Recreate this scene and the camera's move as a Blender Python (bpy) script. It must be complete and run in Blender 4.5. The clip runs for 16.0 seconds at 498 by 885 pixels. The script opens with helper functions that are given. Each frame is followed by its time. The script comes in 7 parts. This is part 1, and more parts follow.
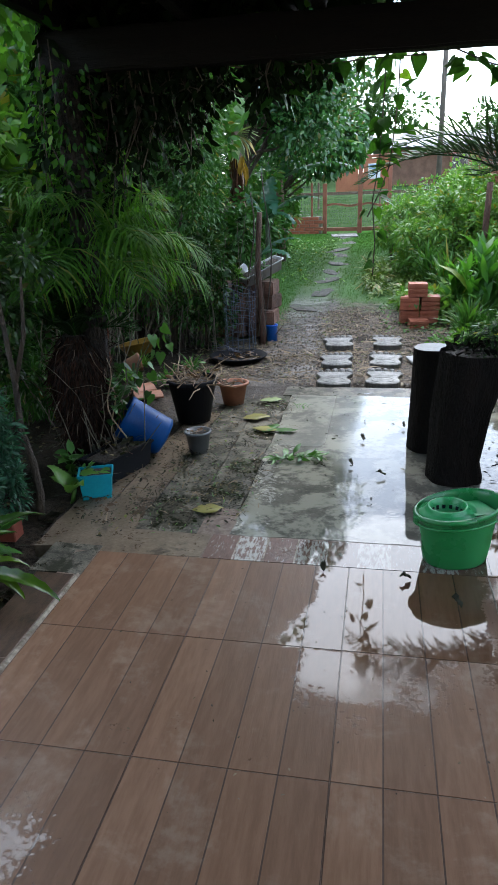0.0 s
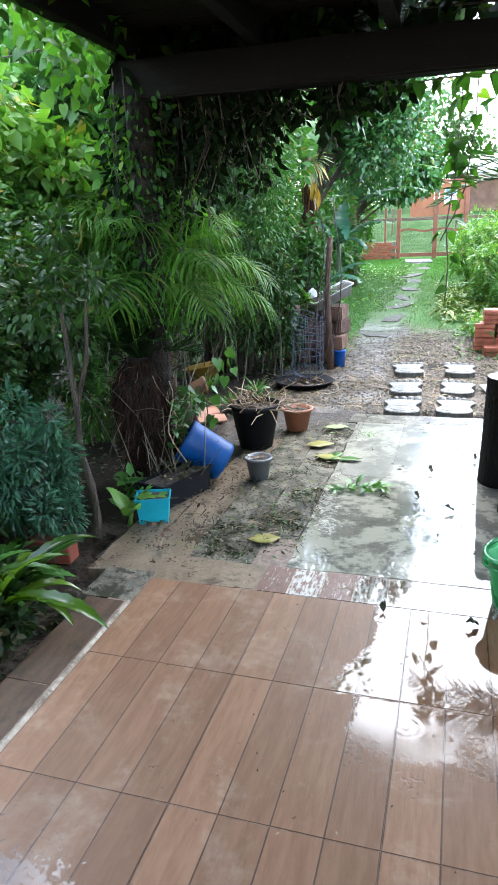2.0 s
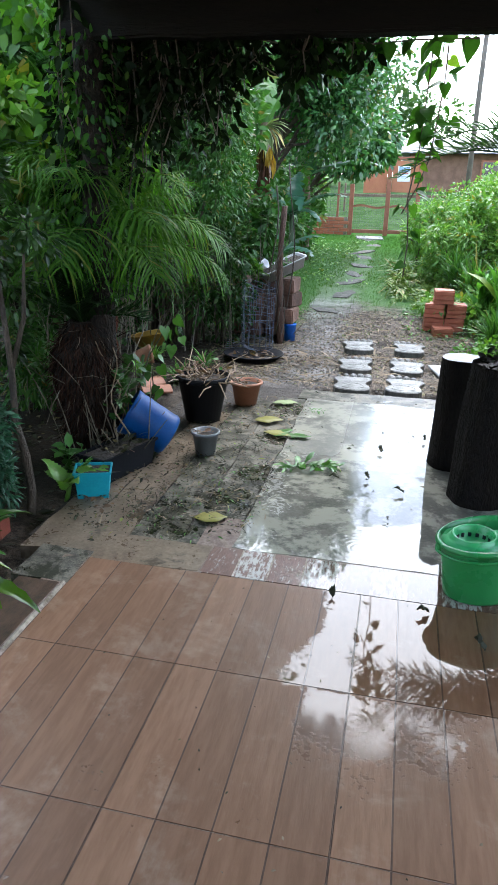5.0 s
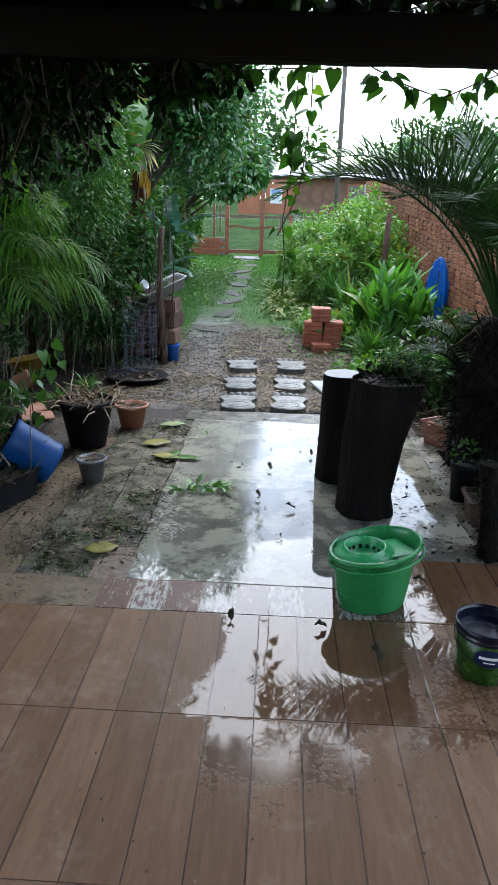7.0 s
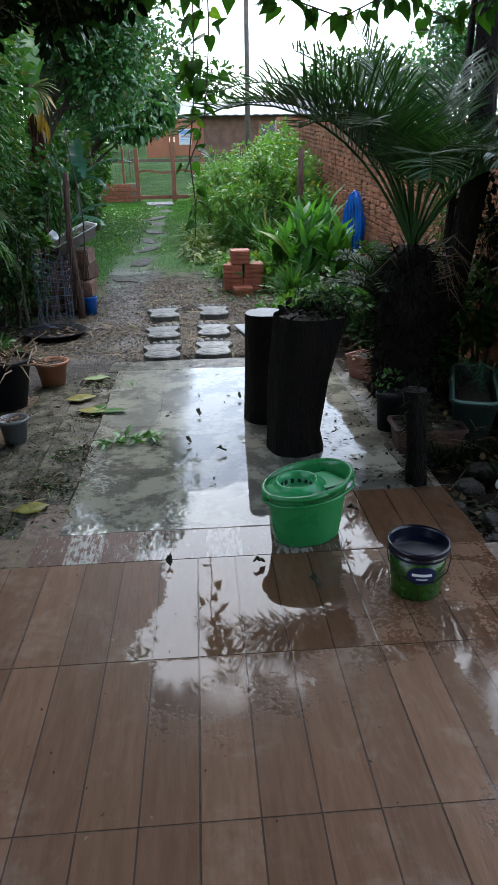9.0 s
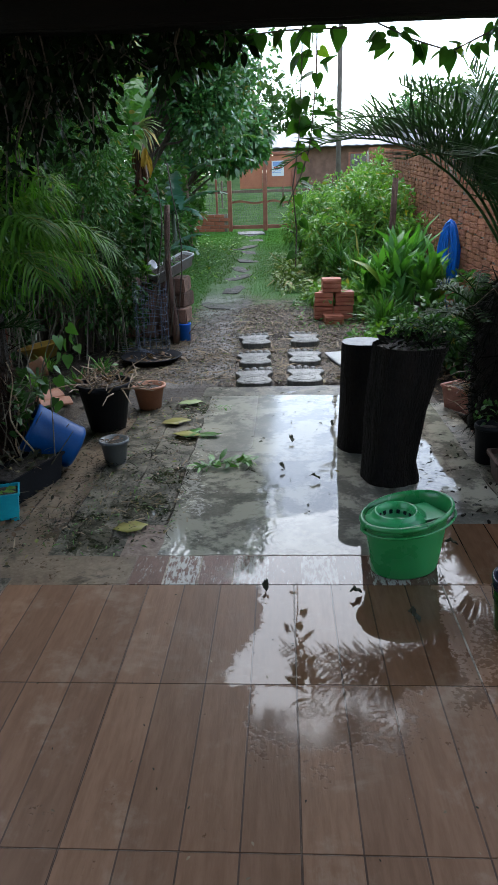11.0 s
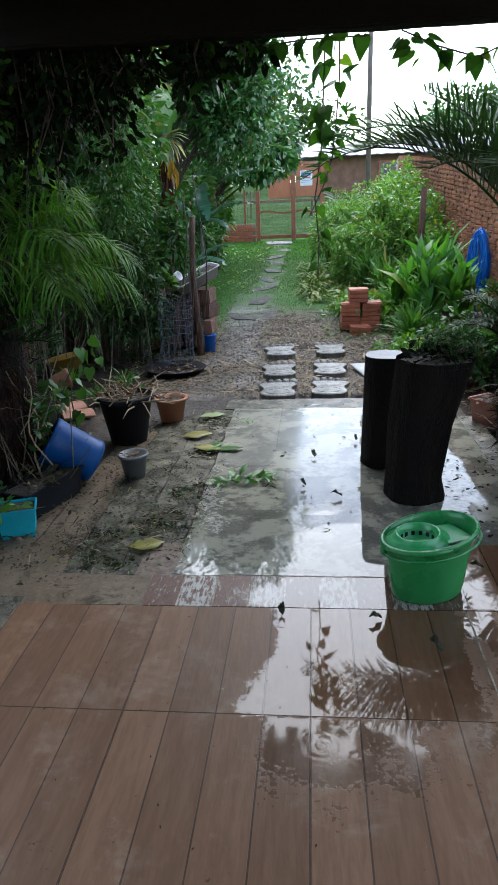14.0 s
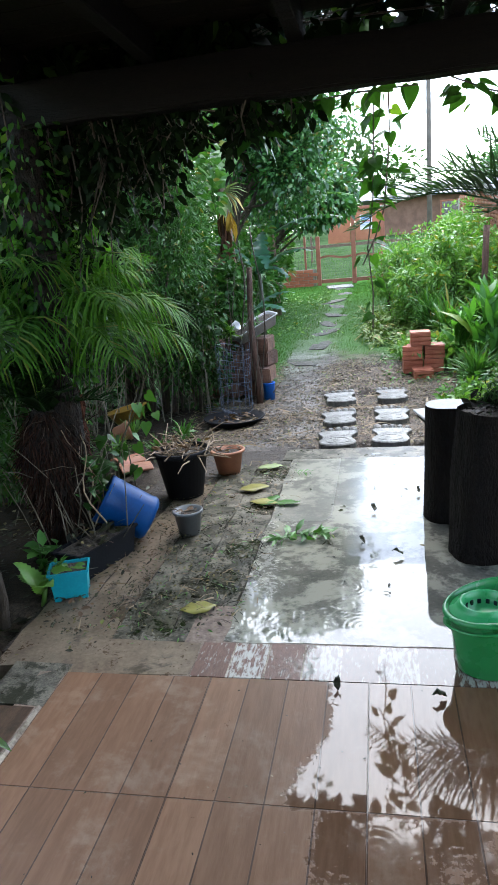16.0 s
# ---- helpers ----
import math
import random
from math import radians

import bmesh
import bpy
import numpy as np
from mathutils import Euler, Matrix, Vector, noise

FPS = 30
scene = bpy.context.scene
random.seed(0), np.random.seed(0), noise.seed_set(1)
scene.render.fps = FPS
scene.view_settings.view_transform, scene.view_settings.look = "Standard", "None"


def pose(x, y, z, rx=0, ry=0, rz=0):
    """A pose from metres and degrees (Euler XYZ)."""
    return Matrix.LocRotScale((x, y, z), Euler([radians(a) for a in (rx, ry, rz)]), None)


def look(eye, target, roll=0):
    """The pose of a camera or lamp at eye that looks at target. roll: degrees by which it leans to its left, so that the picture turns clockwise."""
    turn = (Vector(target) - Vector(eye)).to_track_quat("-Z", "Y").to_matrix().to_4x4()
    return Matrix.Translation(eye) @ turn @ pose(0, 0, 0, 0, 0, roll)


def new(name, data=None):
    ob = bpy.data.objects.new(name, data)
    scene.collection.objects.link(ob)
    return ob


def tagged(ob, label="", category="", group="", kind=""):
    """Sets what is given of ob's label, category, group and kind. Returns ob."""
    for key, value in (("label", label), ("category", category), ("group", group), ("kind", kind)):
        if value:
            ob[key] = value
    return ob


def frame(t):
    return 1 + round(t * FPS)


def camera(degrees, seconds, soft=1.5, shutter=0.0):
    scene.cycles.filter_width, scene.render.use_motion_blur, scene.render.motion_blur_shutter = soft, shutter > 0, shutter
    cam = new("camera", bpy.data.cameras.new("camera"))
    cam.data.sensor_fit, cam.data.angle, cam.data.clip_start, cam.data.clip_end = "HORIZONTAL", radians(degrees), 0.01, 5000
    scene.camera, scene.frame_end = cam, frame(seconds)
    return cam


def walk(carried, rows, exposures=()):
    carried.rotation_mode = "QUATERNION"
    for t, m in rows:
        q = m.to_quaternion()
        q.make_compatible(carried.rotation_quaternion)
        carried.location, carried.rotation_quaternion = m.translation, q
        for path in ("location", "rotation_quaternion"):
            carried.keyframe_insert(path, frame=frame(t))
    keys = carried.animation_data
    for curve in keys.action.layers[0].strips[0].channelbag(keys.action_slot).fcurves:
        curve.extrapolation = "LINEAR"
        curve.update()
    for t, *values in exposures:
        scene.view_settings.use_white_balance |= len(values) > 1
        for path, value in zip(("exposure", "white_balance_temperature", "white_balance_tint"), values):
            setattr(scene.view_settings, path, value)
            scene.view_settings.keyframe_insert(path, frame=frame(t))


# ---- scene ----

cam = camera(40.9, 16.0, soft=0.45)
PATH = [
    (0, (0.093, -2.079, 1.57), (-0.276, -0.234, 0.892), -1.9),
    (0.5, (0.112, -2.052, 1.568), (-0.355, -0.23, 0.889), -2.9),
    (1, (0.117, -2.024, 1.571), (-0.544, -0.269, 0.875), -3.6),
    (1.5, (0.147, -1.983, 1.541), (-0.605, -0.263, 0.852), -6.0),
    (2, (0.107, -1.964, 1.553), (-0.461, -0.144, 0.949), -2.1),
    (2.5, (0.068, -1.953, 1.556), (-0.461, -0.114, 0.974), -1.4),
    (3, (0.067, -1.948, 1.561), (-0.442, -0.1, 0.992), -1.6),
    (3.5, (0.064, -1.9, 1.542), (-0.42, -0.06, 0.926), -0.8),
    (4, (0.043, -1.84, 1.534), (-0.388, 0.0, 0.881), 0.4),
    (4.2, (0.045, -1.829, 1.53), (-0.375, 0.01, 0.865), 0.8),
    (6.3, (0.012, -1.801, 1.502), (-0.32, 0.044, 0.806), 3.1),
    (6.5, (0.015, -1.791, 1.506), (-0.252, 0.067, 0.815), 2.6),
    (7, (0.024, -1.778, 1.521), (-0.046, 0.121, 0.898), 1.7),
    (7.5, (0.02, -1.759, 1.489), (0.046, 0.108, 0.77), 0.7),
    (8, (0.05, -1.764, 1.479), (0.184, 0.082, 0.723), -0.7),
    (8.2, (0.06, -1.76, 1.475), (0.199, 0.083, 0.71), -1.0),
    (10.3, (0.001, -1.772, 1.486), (0.069, 0.102, 0.791), -0.8),
    (10.5, (-0.015, -1.781, 1.491), (0.004, 0.106, 0.83), -1.7),
    (11, (-0.031, -1.78, 1.491), (-0.138, 0.097, 0.807), -1.7),
    (11.5, (-0.028, -1.756, 1.51), (-0.328, 0.123, 0.892), -4.3),
    (12, (-0.004, -1.703, 1.492), (-0.246, 0.176, 0.85), -3.8),
    (12.5, (0.006, -1.699, 1.494), (-0.151, 0.185, 0.841), -2.7),
    (13, (0.01, -1.699, 1.493), (-0.15, 0.184, 0.837), -2.2),
    (13.5, (0.021, -1.689, 1.483), (-0.132, 0.19, 0.816), -2.3),
    (14, (0.016, -1.694, 1.5), (-0.178, 0.185, 0.843), -2.3),
    (14.5, (0.007, -1.668, 1.506), (-0.292, 0.21, 0.884), -2.7),
    (15, (0.029, -1.647, 1.515), (-0.301, 0.245, 0.956), -4.1),
    (15.5, (0.039, -1.619, 1.562), (-0.27, 0.297, 1.08), -2.5),
    (16, (0.072, -1.567, 1.543), (-0.317, 0.322, 1.015), -4.9),
]
walk(cam, [(t, look(eye, target, roll)) for t, eye, target, roll in PATH],
     exposures=[(0.0, 2.15), (0.5, 2.75), (1.0, 3.33), (1.5, 3.66), (2.2, 3.3), (3.5, 2.95), (4.2, 2.85), (6.4, 2.65), (7.0, 2.27), (8.2, 1.89), (11.0, 1.9), (12.0, 2.2), (13.0, 2.08), (14.0, 2.1), (14.8, 2.42), (15.2, 2.56), (16.0, 2.74)])

# ---- light: overcast rainy sky ----
world = bpy.data.worlds.new("overcast_sky")
scene.world = world
world.use_nodes = True
wn, wl = world.node_tree.nodes, world.node_tree.links
sky = wn.new("ShaderNodeTexSky")
sky.sky_type = 'NISHITA'
sky.sun_disc = False
sky.sun_elevation, sky.sun_rotation = radians(56), radians(6)
sky.air_density, sky.dust_density = 1.1, 0.75
grey = wn.new("ShaderNodeHueSaturation")
grey.inputs["Saturation"].default_value = 0.72
wl.new(sky.outputs[0], grey.inputs["Color"])
wl.new(grey.outputs[0], wn["Background"].inputs[0])
wn["Background"].inputs[1].default_value = 0.17
sun_data = bpy.data.lights.new("sun", 'SUN')
sun_data.energy, sun_data.angle, sun_data.color = 0.75, radians(60), (0.97, 0.985, 0.99)
sun_lamp = new("sun", sun_data)
sun_lamp.matrix_world = look((1.6, 15.5, 23.0), (0, 0, 0))

# ---- materials ----
def mix_rgb(nt, fac, a, b, blend='MIX'):
    n = nt.nodes.new("ShaderNodeMix")
    n.data_type, n.blend_type = 'RGBA', blend
    for sock, val in ((0, fac), (6, a), (7, b)):
        if isinstance(val, bpy.types.NodeSocket):
            nt.links.new(val, n.inputs[sock])
        elif sock == 0:
            n.inputs[0].default_value = val
        else:
            n.inputs[sock].default_value = (*val[:3], 1)
    return n.outputs[2]


def math_node(nt, op, a, b=0.0, c=None, clamp=False):
    n = nt.nodes.new("ShaderNodeMath")
    n.operation, n.use_clamp = op, clamp
    for i, val in enumerate((a, b, c)):
        if val is None:
            continue
        if isinstance(val, bpy.types.NodeSocket):
            nt.links.new(val, n.inputs[i])
        else:
            n.inputs[i].default_value = val
    return n.outputs[0]


def noise_node(nt, vec, scale, detail=4.0, rough=0.55, distort=0.0):
    n = nt.nodes.new("ShaderNodeTexNoise")
    n.inputs["Scale"].default_value, n.inputs["Detail"].default_value = scale, detail
    n.inputs["Roughness"].default_value, n.inputs["Distortion"].default_value = rough, distort
    if vec is not None:
        nt.links.new(vec, n.inputs["Vector"])
    return n.outputs["Fac"]


def step_node(nt, val, lo, hi):
    n = nt.nodes.new("ShaderNodeMapRange")
    n.interpolation_type = 'SMOOTHSTEP'
    nt.links.new(val, n.inputs[0])
    n.inputs[1].default_value, n.inputs[2].default_value = lo, hi
    return n.outputs[0]


def bump_node(nt, height, strength, distance):
    n = nt.nodes.new("ShaderNodeBump")
    n.inputs["Strength"].default_value, n.inputs["Distance"].default_value = strength, distance
    nt.links.new(height, n.inputs["Height"])
    return n.outputs[0]


def base_mat(name):
    m = bpy.data.materials.new(name)
    m.use_nodes = True
    nt = m.node_tree
    return m, nt, nt.nodes["Principled BSDF"]


def world_pos(nt):
    return nt.nodes.new("ShaderNodeNewGeometry").outputs["Position"]


def obj_pos(nt):
    return nt.nodes.new("ShaderNodeTexCoord").outputs["Object"]


def plain(name, c1, c2, rough=0.6, scale=12.0, fine=90.0, bump=0.3, dist=0.004, metal=0.0, coat=0.0,
          vary=0.12, island=False, spec=0.5, stretch=None):
    """A surface with mottling at two scales, relief, and some change from piece to piece."""
    m, nt, p = base_mat(name)
    v = obj_pos(nt)
    if stretch:
        mp = nt.nodes.new("ShaderNodeMapping")
        mp.inputs["Scale"].default_value = stretch
        nt.links.new(v, mp.inputs[0])
        v = mp.outputs[0]
    a, b = noise_node(nt, v, scale, 5), noise_node(nt, v, fine, 3)
    f = step_node(nt, math_node(nt, 'MULTIPLY_ADD', b, 0.35, math_node(nt, 'MULTIPLY', a, 0.75)), 0.35, 0.75)
    col = mix_rgb(nt, f, c1, c2)
    if island:
        r = nt.nodes.new("ShaderNodeNewGeometry").outputs["Random Per Island"]
    else:
        r = nt.nodes.new("ShaderNodeObjectInfo").outputs["Random"]
    hs = nt.nodes.new("ShaderNodeHueSaturation")
    nt.links.new(col, hs.inputs["Color"])
    nt.links.new(math_node(nt, 'MULTIPLY_ADD', r, 2 * vary, 1 - vary), hs.inputs["Value"])
    nt.links.new(hs.outputs[0], p.inputs["Base Color"])
    nt.links.new(math_node(nt, 'MULTIPLY_ADD', a, 0.3, rough - 0.15, clamp=True), p.inputs["Roughness"])
    p.inputs["Metallic"].default_value = metal
    p.inputs["Specular IOR Level"].default_value = spec
    p.inputs["Coat Weight"].default_value, p.inputs["Coat Roughness"].default_value = coat, 0.12
    if bump:
        nt.links.new(bump_node(nt, f, bump, dist), p.inputs["Normal"])
    return m


def leaf_mat(name, c1, c2, c3=None, rough=0.38, through_light=0.3, rare=0.94, spec=0.4, by_object=False):
    """Wet leaf: two greens from leaf to leaf, a rare third colour, light shining through."""
    m, nt, p = base_mat(name)
    g = nt.nodes.new("ShaderNodeNewGeometry")
    r = nt.nodes.new("ShaderNodeObjectInfo").outputs["Random"] if by_object else g.outputs["Random Per Island"]
    if c1[1] > 1.8 * c1[0]:
        c1, c2 = [(c[0] * 1.4, c[1], c[2] * 0.75) for c in (c1, c2)]
    col = mix_rgb(nt, r, c1, c2)
    if c3:
        col = mix_rgb(nt, step_node(nt, math_node(nt, 'FRACT', math_node(nt, 'MULTIPLY', r, 37.0)), rare, rare + 0.03), col, c3)
    big = noise_node(nt, g.outputs["Position"], 3.0, 3)
    fine = noise_node(nt, g.outputs["Position"], 60.0, 3)
    hs = nt.nodes.new("ShaderNodeHueSaturation")
    nt.links.new(col, hs.inputs["Color"])
    nt.links.new(math_node(nt, 'ADD', math_node(nt, 'MULTIPLY', big, 0.9), math_node(nt, 'MULTIPLY_ADD', fine, 0.3, 0.4)), hs.inputs["Value"])
    nt.links.new(hs.outputs[0], p.inputs["Base Color"])
    p.inputs["Roughness"].default_value = rough
    p.inputs["Specular IOR Level"].default_value = spec
    nt.links.new(bump_node(nt, fine, 0.25, 0.004), p.inputs["Normal"])
    tr = nt.nodes.new("ShaderNodeBsdfTranslucent")
    warm = mix_rgb(nt, 1.0, hs.outputs[0], (1.25, 1.35, 0.55), 'MULTIPLY')
    nt.links.new(warm, tr.inputs[0])
    mx = nt.nodes.new("ShaderNodeMixShader")
    mx.inputs[0].default_value = through_light
    nt.links.new(p.outputs[0], mx.inputs[1])
    nt.links.new(tr.outputs[0], mx.inputs[2])
    nt.links.new(mx.outputs[0], nt.nodes["Material Output"].inputs[0])
    return m


def away(nt, pos, c):
    """Distance from the point c."""
    n = nt.nodes.new("ShaderNodeVectorMath")
    n.operation = 'DISTANCE'
    nt.links.new(pos, n.inputs[0])
    n.inputs[1].default_value = c
    return n.outputs["Value"]


def ramp(nt, val, lo, hi, fall=False):
    """0 below lo, 1 above hi, or the other way round."""
    r = step_node(nt, val, lo, hi)
    return math_node(nt, 'SUBTRACT', 1.0, r) if fall else r


def times(nt, *vals):
    out = vals[0]
    for v in vals[1:]:
        out = math_node(nt, 'MULTIPLY', out, v)
    return out


def water_depth(nt, kind, x, y, pos):
    """Where the rain water stands: 1 in the sheet that runs off the yard, 0 on the damp floor."""
    if kind == "yard":
        return math_node(nt, 'MULTIPLY_ADD', ramp(nt, x, -0.62, -0.2), 0.5, 0.5)
    if kind == "moss":
        d = 0.18
        for c, r in (((-1.06, 1.16, 0), 0.2), ((-0.95, 1.0, 0), 0.16), ((-0.78, 1.38, 0), 0.2), ((-0.68, 1.8, 0), 0.18), ((-0.66, 0.95, 0), 0.14), ((-0.66, 2.45, 0), 0.2), ((-0.7, 3.1, 0), 0.2)):
            pool = ramp(nt, away(nt, pos, c), r * 0.3, r * 1.3, True)
            d = math_node(nt, 'MAXIMUM', d, math_node(nt, 'MULTIPLY', pool, 0.8))
        return d
    edge = math_node(nt, 'ADD', x, math_node(nt, 'MINIMUM', math_node(nt, 'MAXIMUM', math_node(nt, 'MULTIPLY_ADD', y, -0.34, 0.112), 0.0), 0.11))
    sheet = times(nt, ramp(nt, edge, -0.2, -0.06), ramp(nt, x, 0.5, 0.6, True), ramp(nt, y, -0.02, 0.015))
    runoff = times(nt, ramp(nt, x, -0.22, -0.1), ramp(nt, x, 0.1, 0.6, True), ramp(nt, y, -0.52, -0.14), ramp(nt, y, -0.02, 0.015, True), 0.74)
    drops = times(nt, ramp(nt, x, 0.15, 0.3), ramp(nt, y, -0.2, 0.0), 0.42)
    course = math_node(nt, 'ABSOLUTE', math_node(nt, 'SUBTRACT', x, math_node(nt, 'MULTIPLY_ADD', y, -0.02, 0.905)))
    side = times(nt, ramp(nt, course, 0.05, 0.13, True), ramp(nt, y, -0.9, -0.3), 0.62)
    edge_run = times(nt, ramp(nt, x, 0.62, 0.64), ramp(nt, x, 0.66, 0.74, True), ramp(nt, y, 0.2, 0.4), 0.8)
    pond = times(nt, ramp(nt, away(nt, pos, (1.02, -0.72, 0)), 0.1, 0.45, True), 0.9)
    behind = times(nt, ramp(nt, x, -0.4, -0.1), ramp(nt, y, 0.6, 0.62))
    corner = times(nt, ramp(nt, away(nt, pos, (-0.92, -0.98, 0)), 0.05, 0.36, True), 0.72)
    d = sheet
    for q in (runoff, drops, side, edge_run, pond, behind, corner):
        d = math_node(nt, 'MAXIMUM', d, q)
    return d


def wet_floor(name, c1, c2, stain, stain_lo, stain_hi, grain=(1, 1, 1), rough=0.4, kind="tile", streak=False, stain_scale=3.1, film_scale=5.0, vary=0.5, fine=60.0):
    """Damp paving under a broken film of rain water: where the film is deep it mirrors."""
    m, nt, p = base_mat(name)
    pos = world_pos(nt)
    mp = nt.nodes.new("ShaderNodeMapping")
    mp.inputs["Scale"].default_value = grain
    nt.links.new(pos, mp.inputs[0])
    a = noise_node(nt, mp.outputs[0], 5.0, 6, 0.6)
    b = noise_node(nt, mp.outputs[0], fine, 4)
    f = step_node(nt, math_node(nt, 'MULTIPLY_ADD', b, 0.35, math_node(nt, 'MULTIPLY', a, 0.7)), 0.35, 0.7)
    col = mix_rgb(nt, f, c1, c2)
    s = noise_node(nt, mp.outputs[0] if streak else pos, stain_scale, 7, 0.7, 0.4)
    s2 = noise_node(nt, pos, 26.0, 4, 0.6)
    sm = step_node(nt, math_node(nt, 'MULTIPLY_ADD', s2, 0.25, s), stain_lo, stain_hi)
    col = mix_rgb(nt, sm, col, stain)
    sep = nt.nodes.new("ShaderNodeSeparateXYZ")
    nt.links.new(pos, sep.inputs[0])
    film = math_node(nt, 'MULTIPLY_ADD', noise_node(nt, pos, film_scale, 4, 0.6, 0.5), 0.8, -0.4)
    film = math_node(nt, 'ADD', film, math_node(nt, 'MULTIPLY_ADD', noise_node(nt, pos, 55.0, 3, 0.6), 0.5, -0.25))
    depth = water_depth(nt, kind, sep.outputs[0], sep.outputs[1], pos)
    wet = step_node(nt, math_node(nt, 'ADD', film, math_node(nt, 'MULTIPLY', depth, 0.45)), 0.17, 0.25)
    src = nt.nodes.new("ShaderNodeNewGeometry").outputs["Random Per Island"]
    rnd = nt.nodes.new("ShaderNodeObjectInfo").outputs["Random"]
    hs = nt.nodes.new("ShaderNodeHueSaturation")
    nt.links.new(col, hs.inputs["Color"])
    change = math_node(nt, 'ADD', math_node(nt, 'MULTIPLY_ADD', src, vary, 0.95 - vary / 2), math_node(nt, 'MULTIPLY', rnd, 0.1))
    # soaked stone is darker than damp stone
    nt.links.new(math_node(nt, 'MULTIPLY', change, math_node(nt, 'MULTIPLY_ADD', wet, -0.36, 1.0)), hs.inputs["Value"])
    nt.links.new(hs.outputs[0], p.inputs["Base Color"])
    ro = math_node(nt, 'MULTIPLY_ADD', a, 0.24, rough - 0.12)
    n = nt.nodes.new("ShaderNodeMix")
    nt.links.new(wet, n.inputs[0])
    nt.links.new(ro, n.inputs[2])
    # the film thins out towards the house and mirrors less sharply there
    film_rough = math_node(nt, 'MULTIPLY_ADD', ramp(nt, sep.outputs[1], -0.3, 0.02, True), 0.1, 0.03)
    if kind == "yard":
        # thin film over coarse cement at the far left of the pad
        coarse = times(nt, ramp(nt, sep.outputs[0], -0.3, 0.1, True), ramp(nt, sep.outputs[1], 1.5, 2.3), 0.26)
        film_rough = math_node(nt, 'ADD', film_rough, coarse)
    nt.links.new(film_rough, n.inputs[3])
    nt.links.new(n.outputs[0], p.inputs["Roughness"])
    nt.links.new(math_node(nt, 'MULTIPLY_ADD', wet, 0.16, 0.2), p.inputs["Specular IOR Level"])
    dry = math_node(nt, 'SUBTRACT', 1.0, wet)
    relief = math_node(nt, 'ADD', math_node(nt, 'MULTIPLY', dry, f), math_node(nt, 'MULTIPLY', noise_node(nt, pos, 14.0, 2), 0.22))
    # rings of single rain drops
    for c, r in (((-0.03, 1.0, 0), .2), ((0.12, 0.86, 0), .1), ((0.03, -0.12, 0), .08), ((-0.1, 1.35, 0), .13), ((0.14, -0.16, 0), .06), ((-0.2, 1.12, 0), .12), ((0.2, 1.2, 0), .07)):
        d = away(nt, pos, c)
        fall = math_node(nt, 'MAXIMUM', math_node(nt, 'SUBTRACT', 1.0, math_node(nt, 'DIVIDE', d, r)), 0.0)
        wave = math_node(nt, 'MULTIPLY', math_node(nt, 'SINE', math_node(nt, 'MULTIPLY', d, 230.0)), fall)
        relief = math_node(nt, 'ADD', relief, math_node(nt, 'MULTIPLY', wave, math_node(nt, 'MULTIPLY', wet, 0.17)))
    nt.links.new(bump_node(nt, relief, 0.35, 0.0016), p.inputs["Normal"])
    return m


M_TILE = wet_floor("wet_wood_look_tile", (0.168, 0.087, 0.046), (0.224, 0.122, 0.069), (0.268, 0.178, 0.118), 0.62, 0.86, (5, 0.7, 1), rough=0.46, vary=0.65, fine=16.0)
M_JOINT = wet_floor("dark_wet_joint", (0.068, 0.038, 0.025), (0.11, 0.065, 0.044), (0.14, 0.1, 0.072), 0.68, 0.8)
M_STRIP = wet_floor("cement_stained_tile", (0.09, 0.048, 0.034), (0.17, 0.092, 0.066), (0.36, 0.34, 0.3), 0.68, 0.78, (16, 4, 1), streak=True, stain_scale=4.0)
M_STRIP_PALE = wet_floor("cement_smeared_tile", (0.09, 0.048, 0.034), (0.17, 0.092, 0.066), (0.4, 0.385, 0.34), 0.55, 0.68, (16, 4, 1), streak=True, stain_scale=4.0)
M_GROUT = plain("brown_grout", (0.1, 0.062, 0.044), (0.25, 0.19, 0.145), 0.7, 26)
M_GROUT_PALE = plain("pale_grout", (0.14, 0.11, 0.08), (0.45, 0.39, 0.31), 0.9, 12, 70, 0.8, 0.008, spec=0.1)
M_PAD = wet_floor("wet_grey_concrete", (0.12, 0.117, 0.1), (0.21, 0.205, 0.17), (0.38, 0.37, 0.3), 0.57, 0.7, rough=0.36, kind="yard", film_scale=3.0)
M_PAD_MOSSY = wet_floor("mossy_wet_concrete", (0.035, 0.033, 0.024), (0.22, 0.2, 0.155), (0.03, 0.03, 0.018), 0.6, 0.72, (2, 2, 2), rough=0.42, kind="moss", film_scale=11.0, stain_scale=8.0)
M_PAD_SAND = wet_floor("sandy_wet_concrete", (0.115, 0.083, 0.055), (0.24, 0.187, 0.132), (0.06, 0.048, 0.03), 0.66, 0.82, rough=0.32, kind="moss", film_scale=11.0, stain_scale=5.0)
M_STONE = plain("pale_cast_concrete", (0.05, 0.05, 0.046), (0.27, 0.27, 0.25), 0.5, 9, 60, 0.9, 0.008, spec=0.36, vary=0.22)
M_STONE_SIDE = plain("dark_side_concrete", (0.06, 0.06, 0.054), (0.17, 0.165, 0.15), 0.6, 18)
M_PATH = plain("grey_path_stone", (0.05, 0.048, 0.042), (0.14, 0.135, 0.118), 0.7, 9, 70, 0.9, 0.012, spec=0.25)
M_GREEN = plain("green_plastic", (0.014, 0.19, 0.05), (0.022, 0.24, 0.067), 0.3, 5, 200, 0.05, 0.001, vary=0.05)
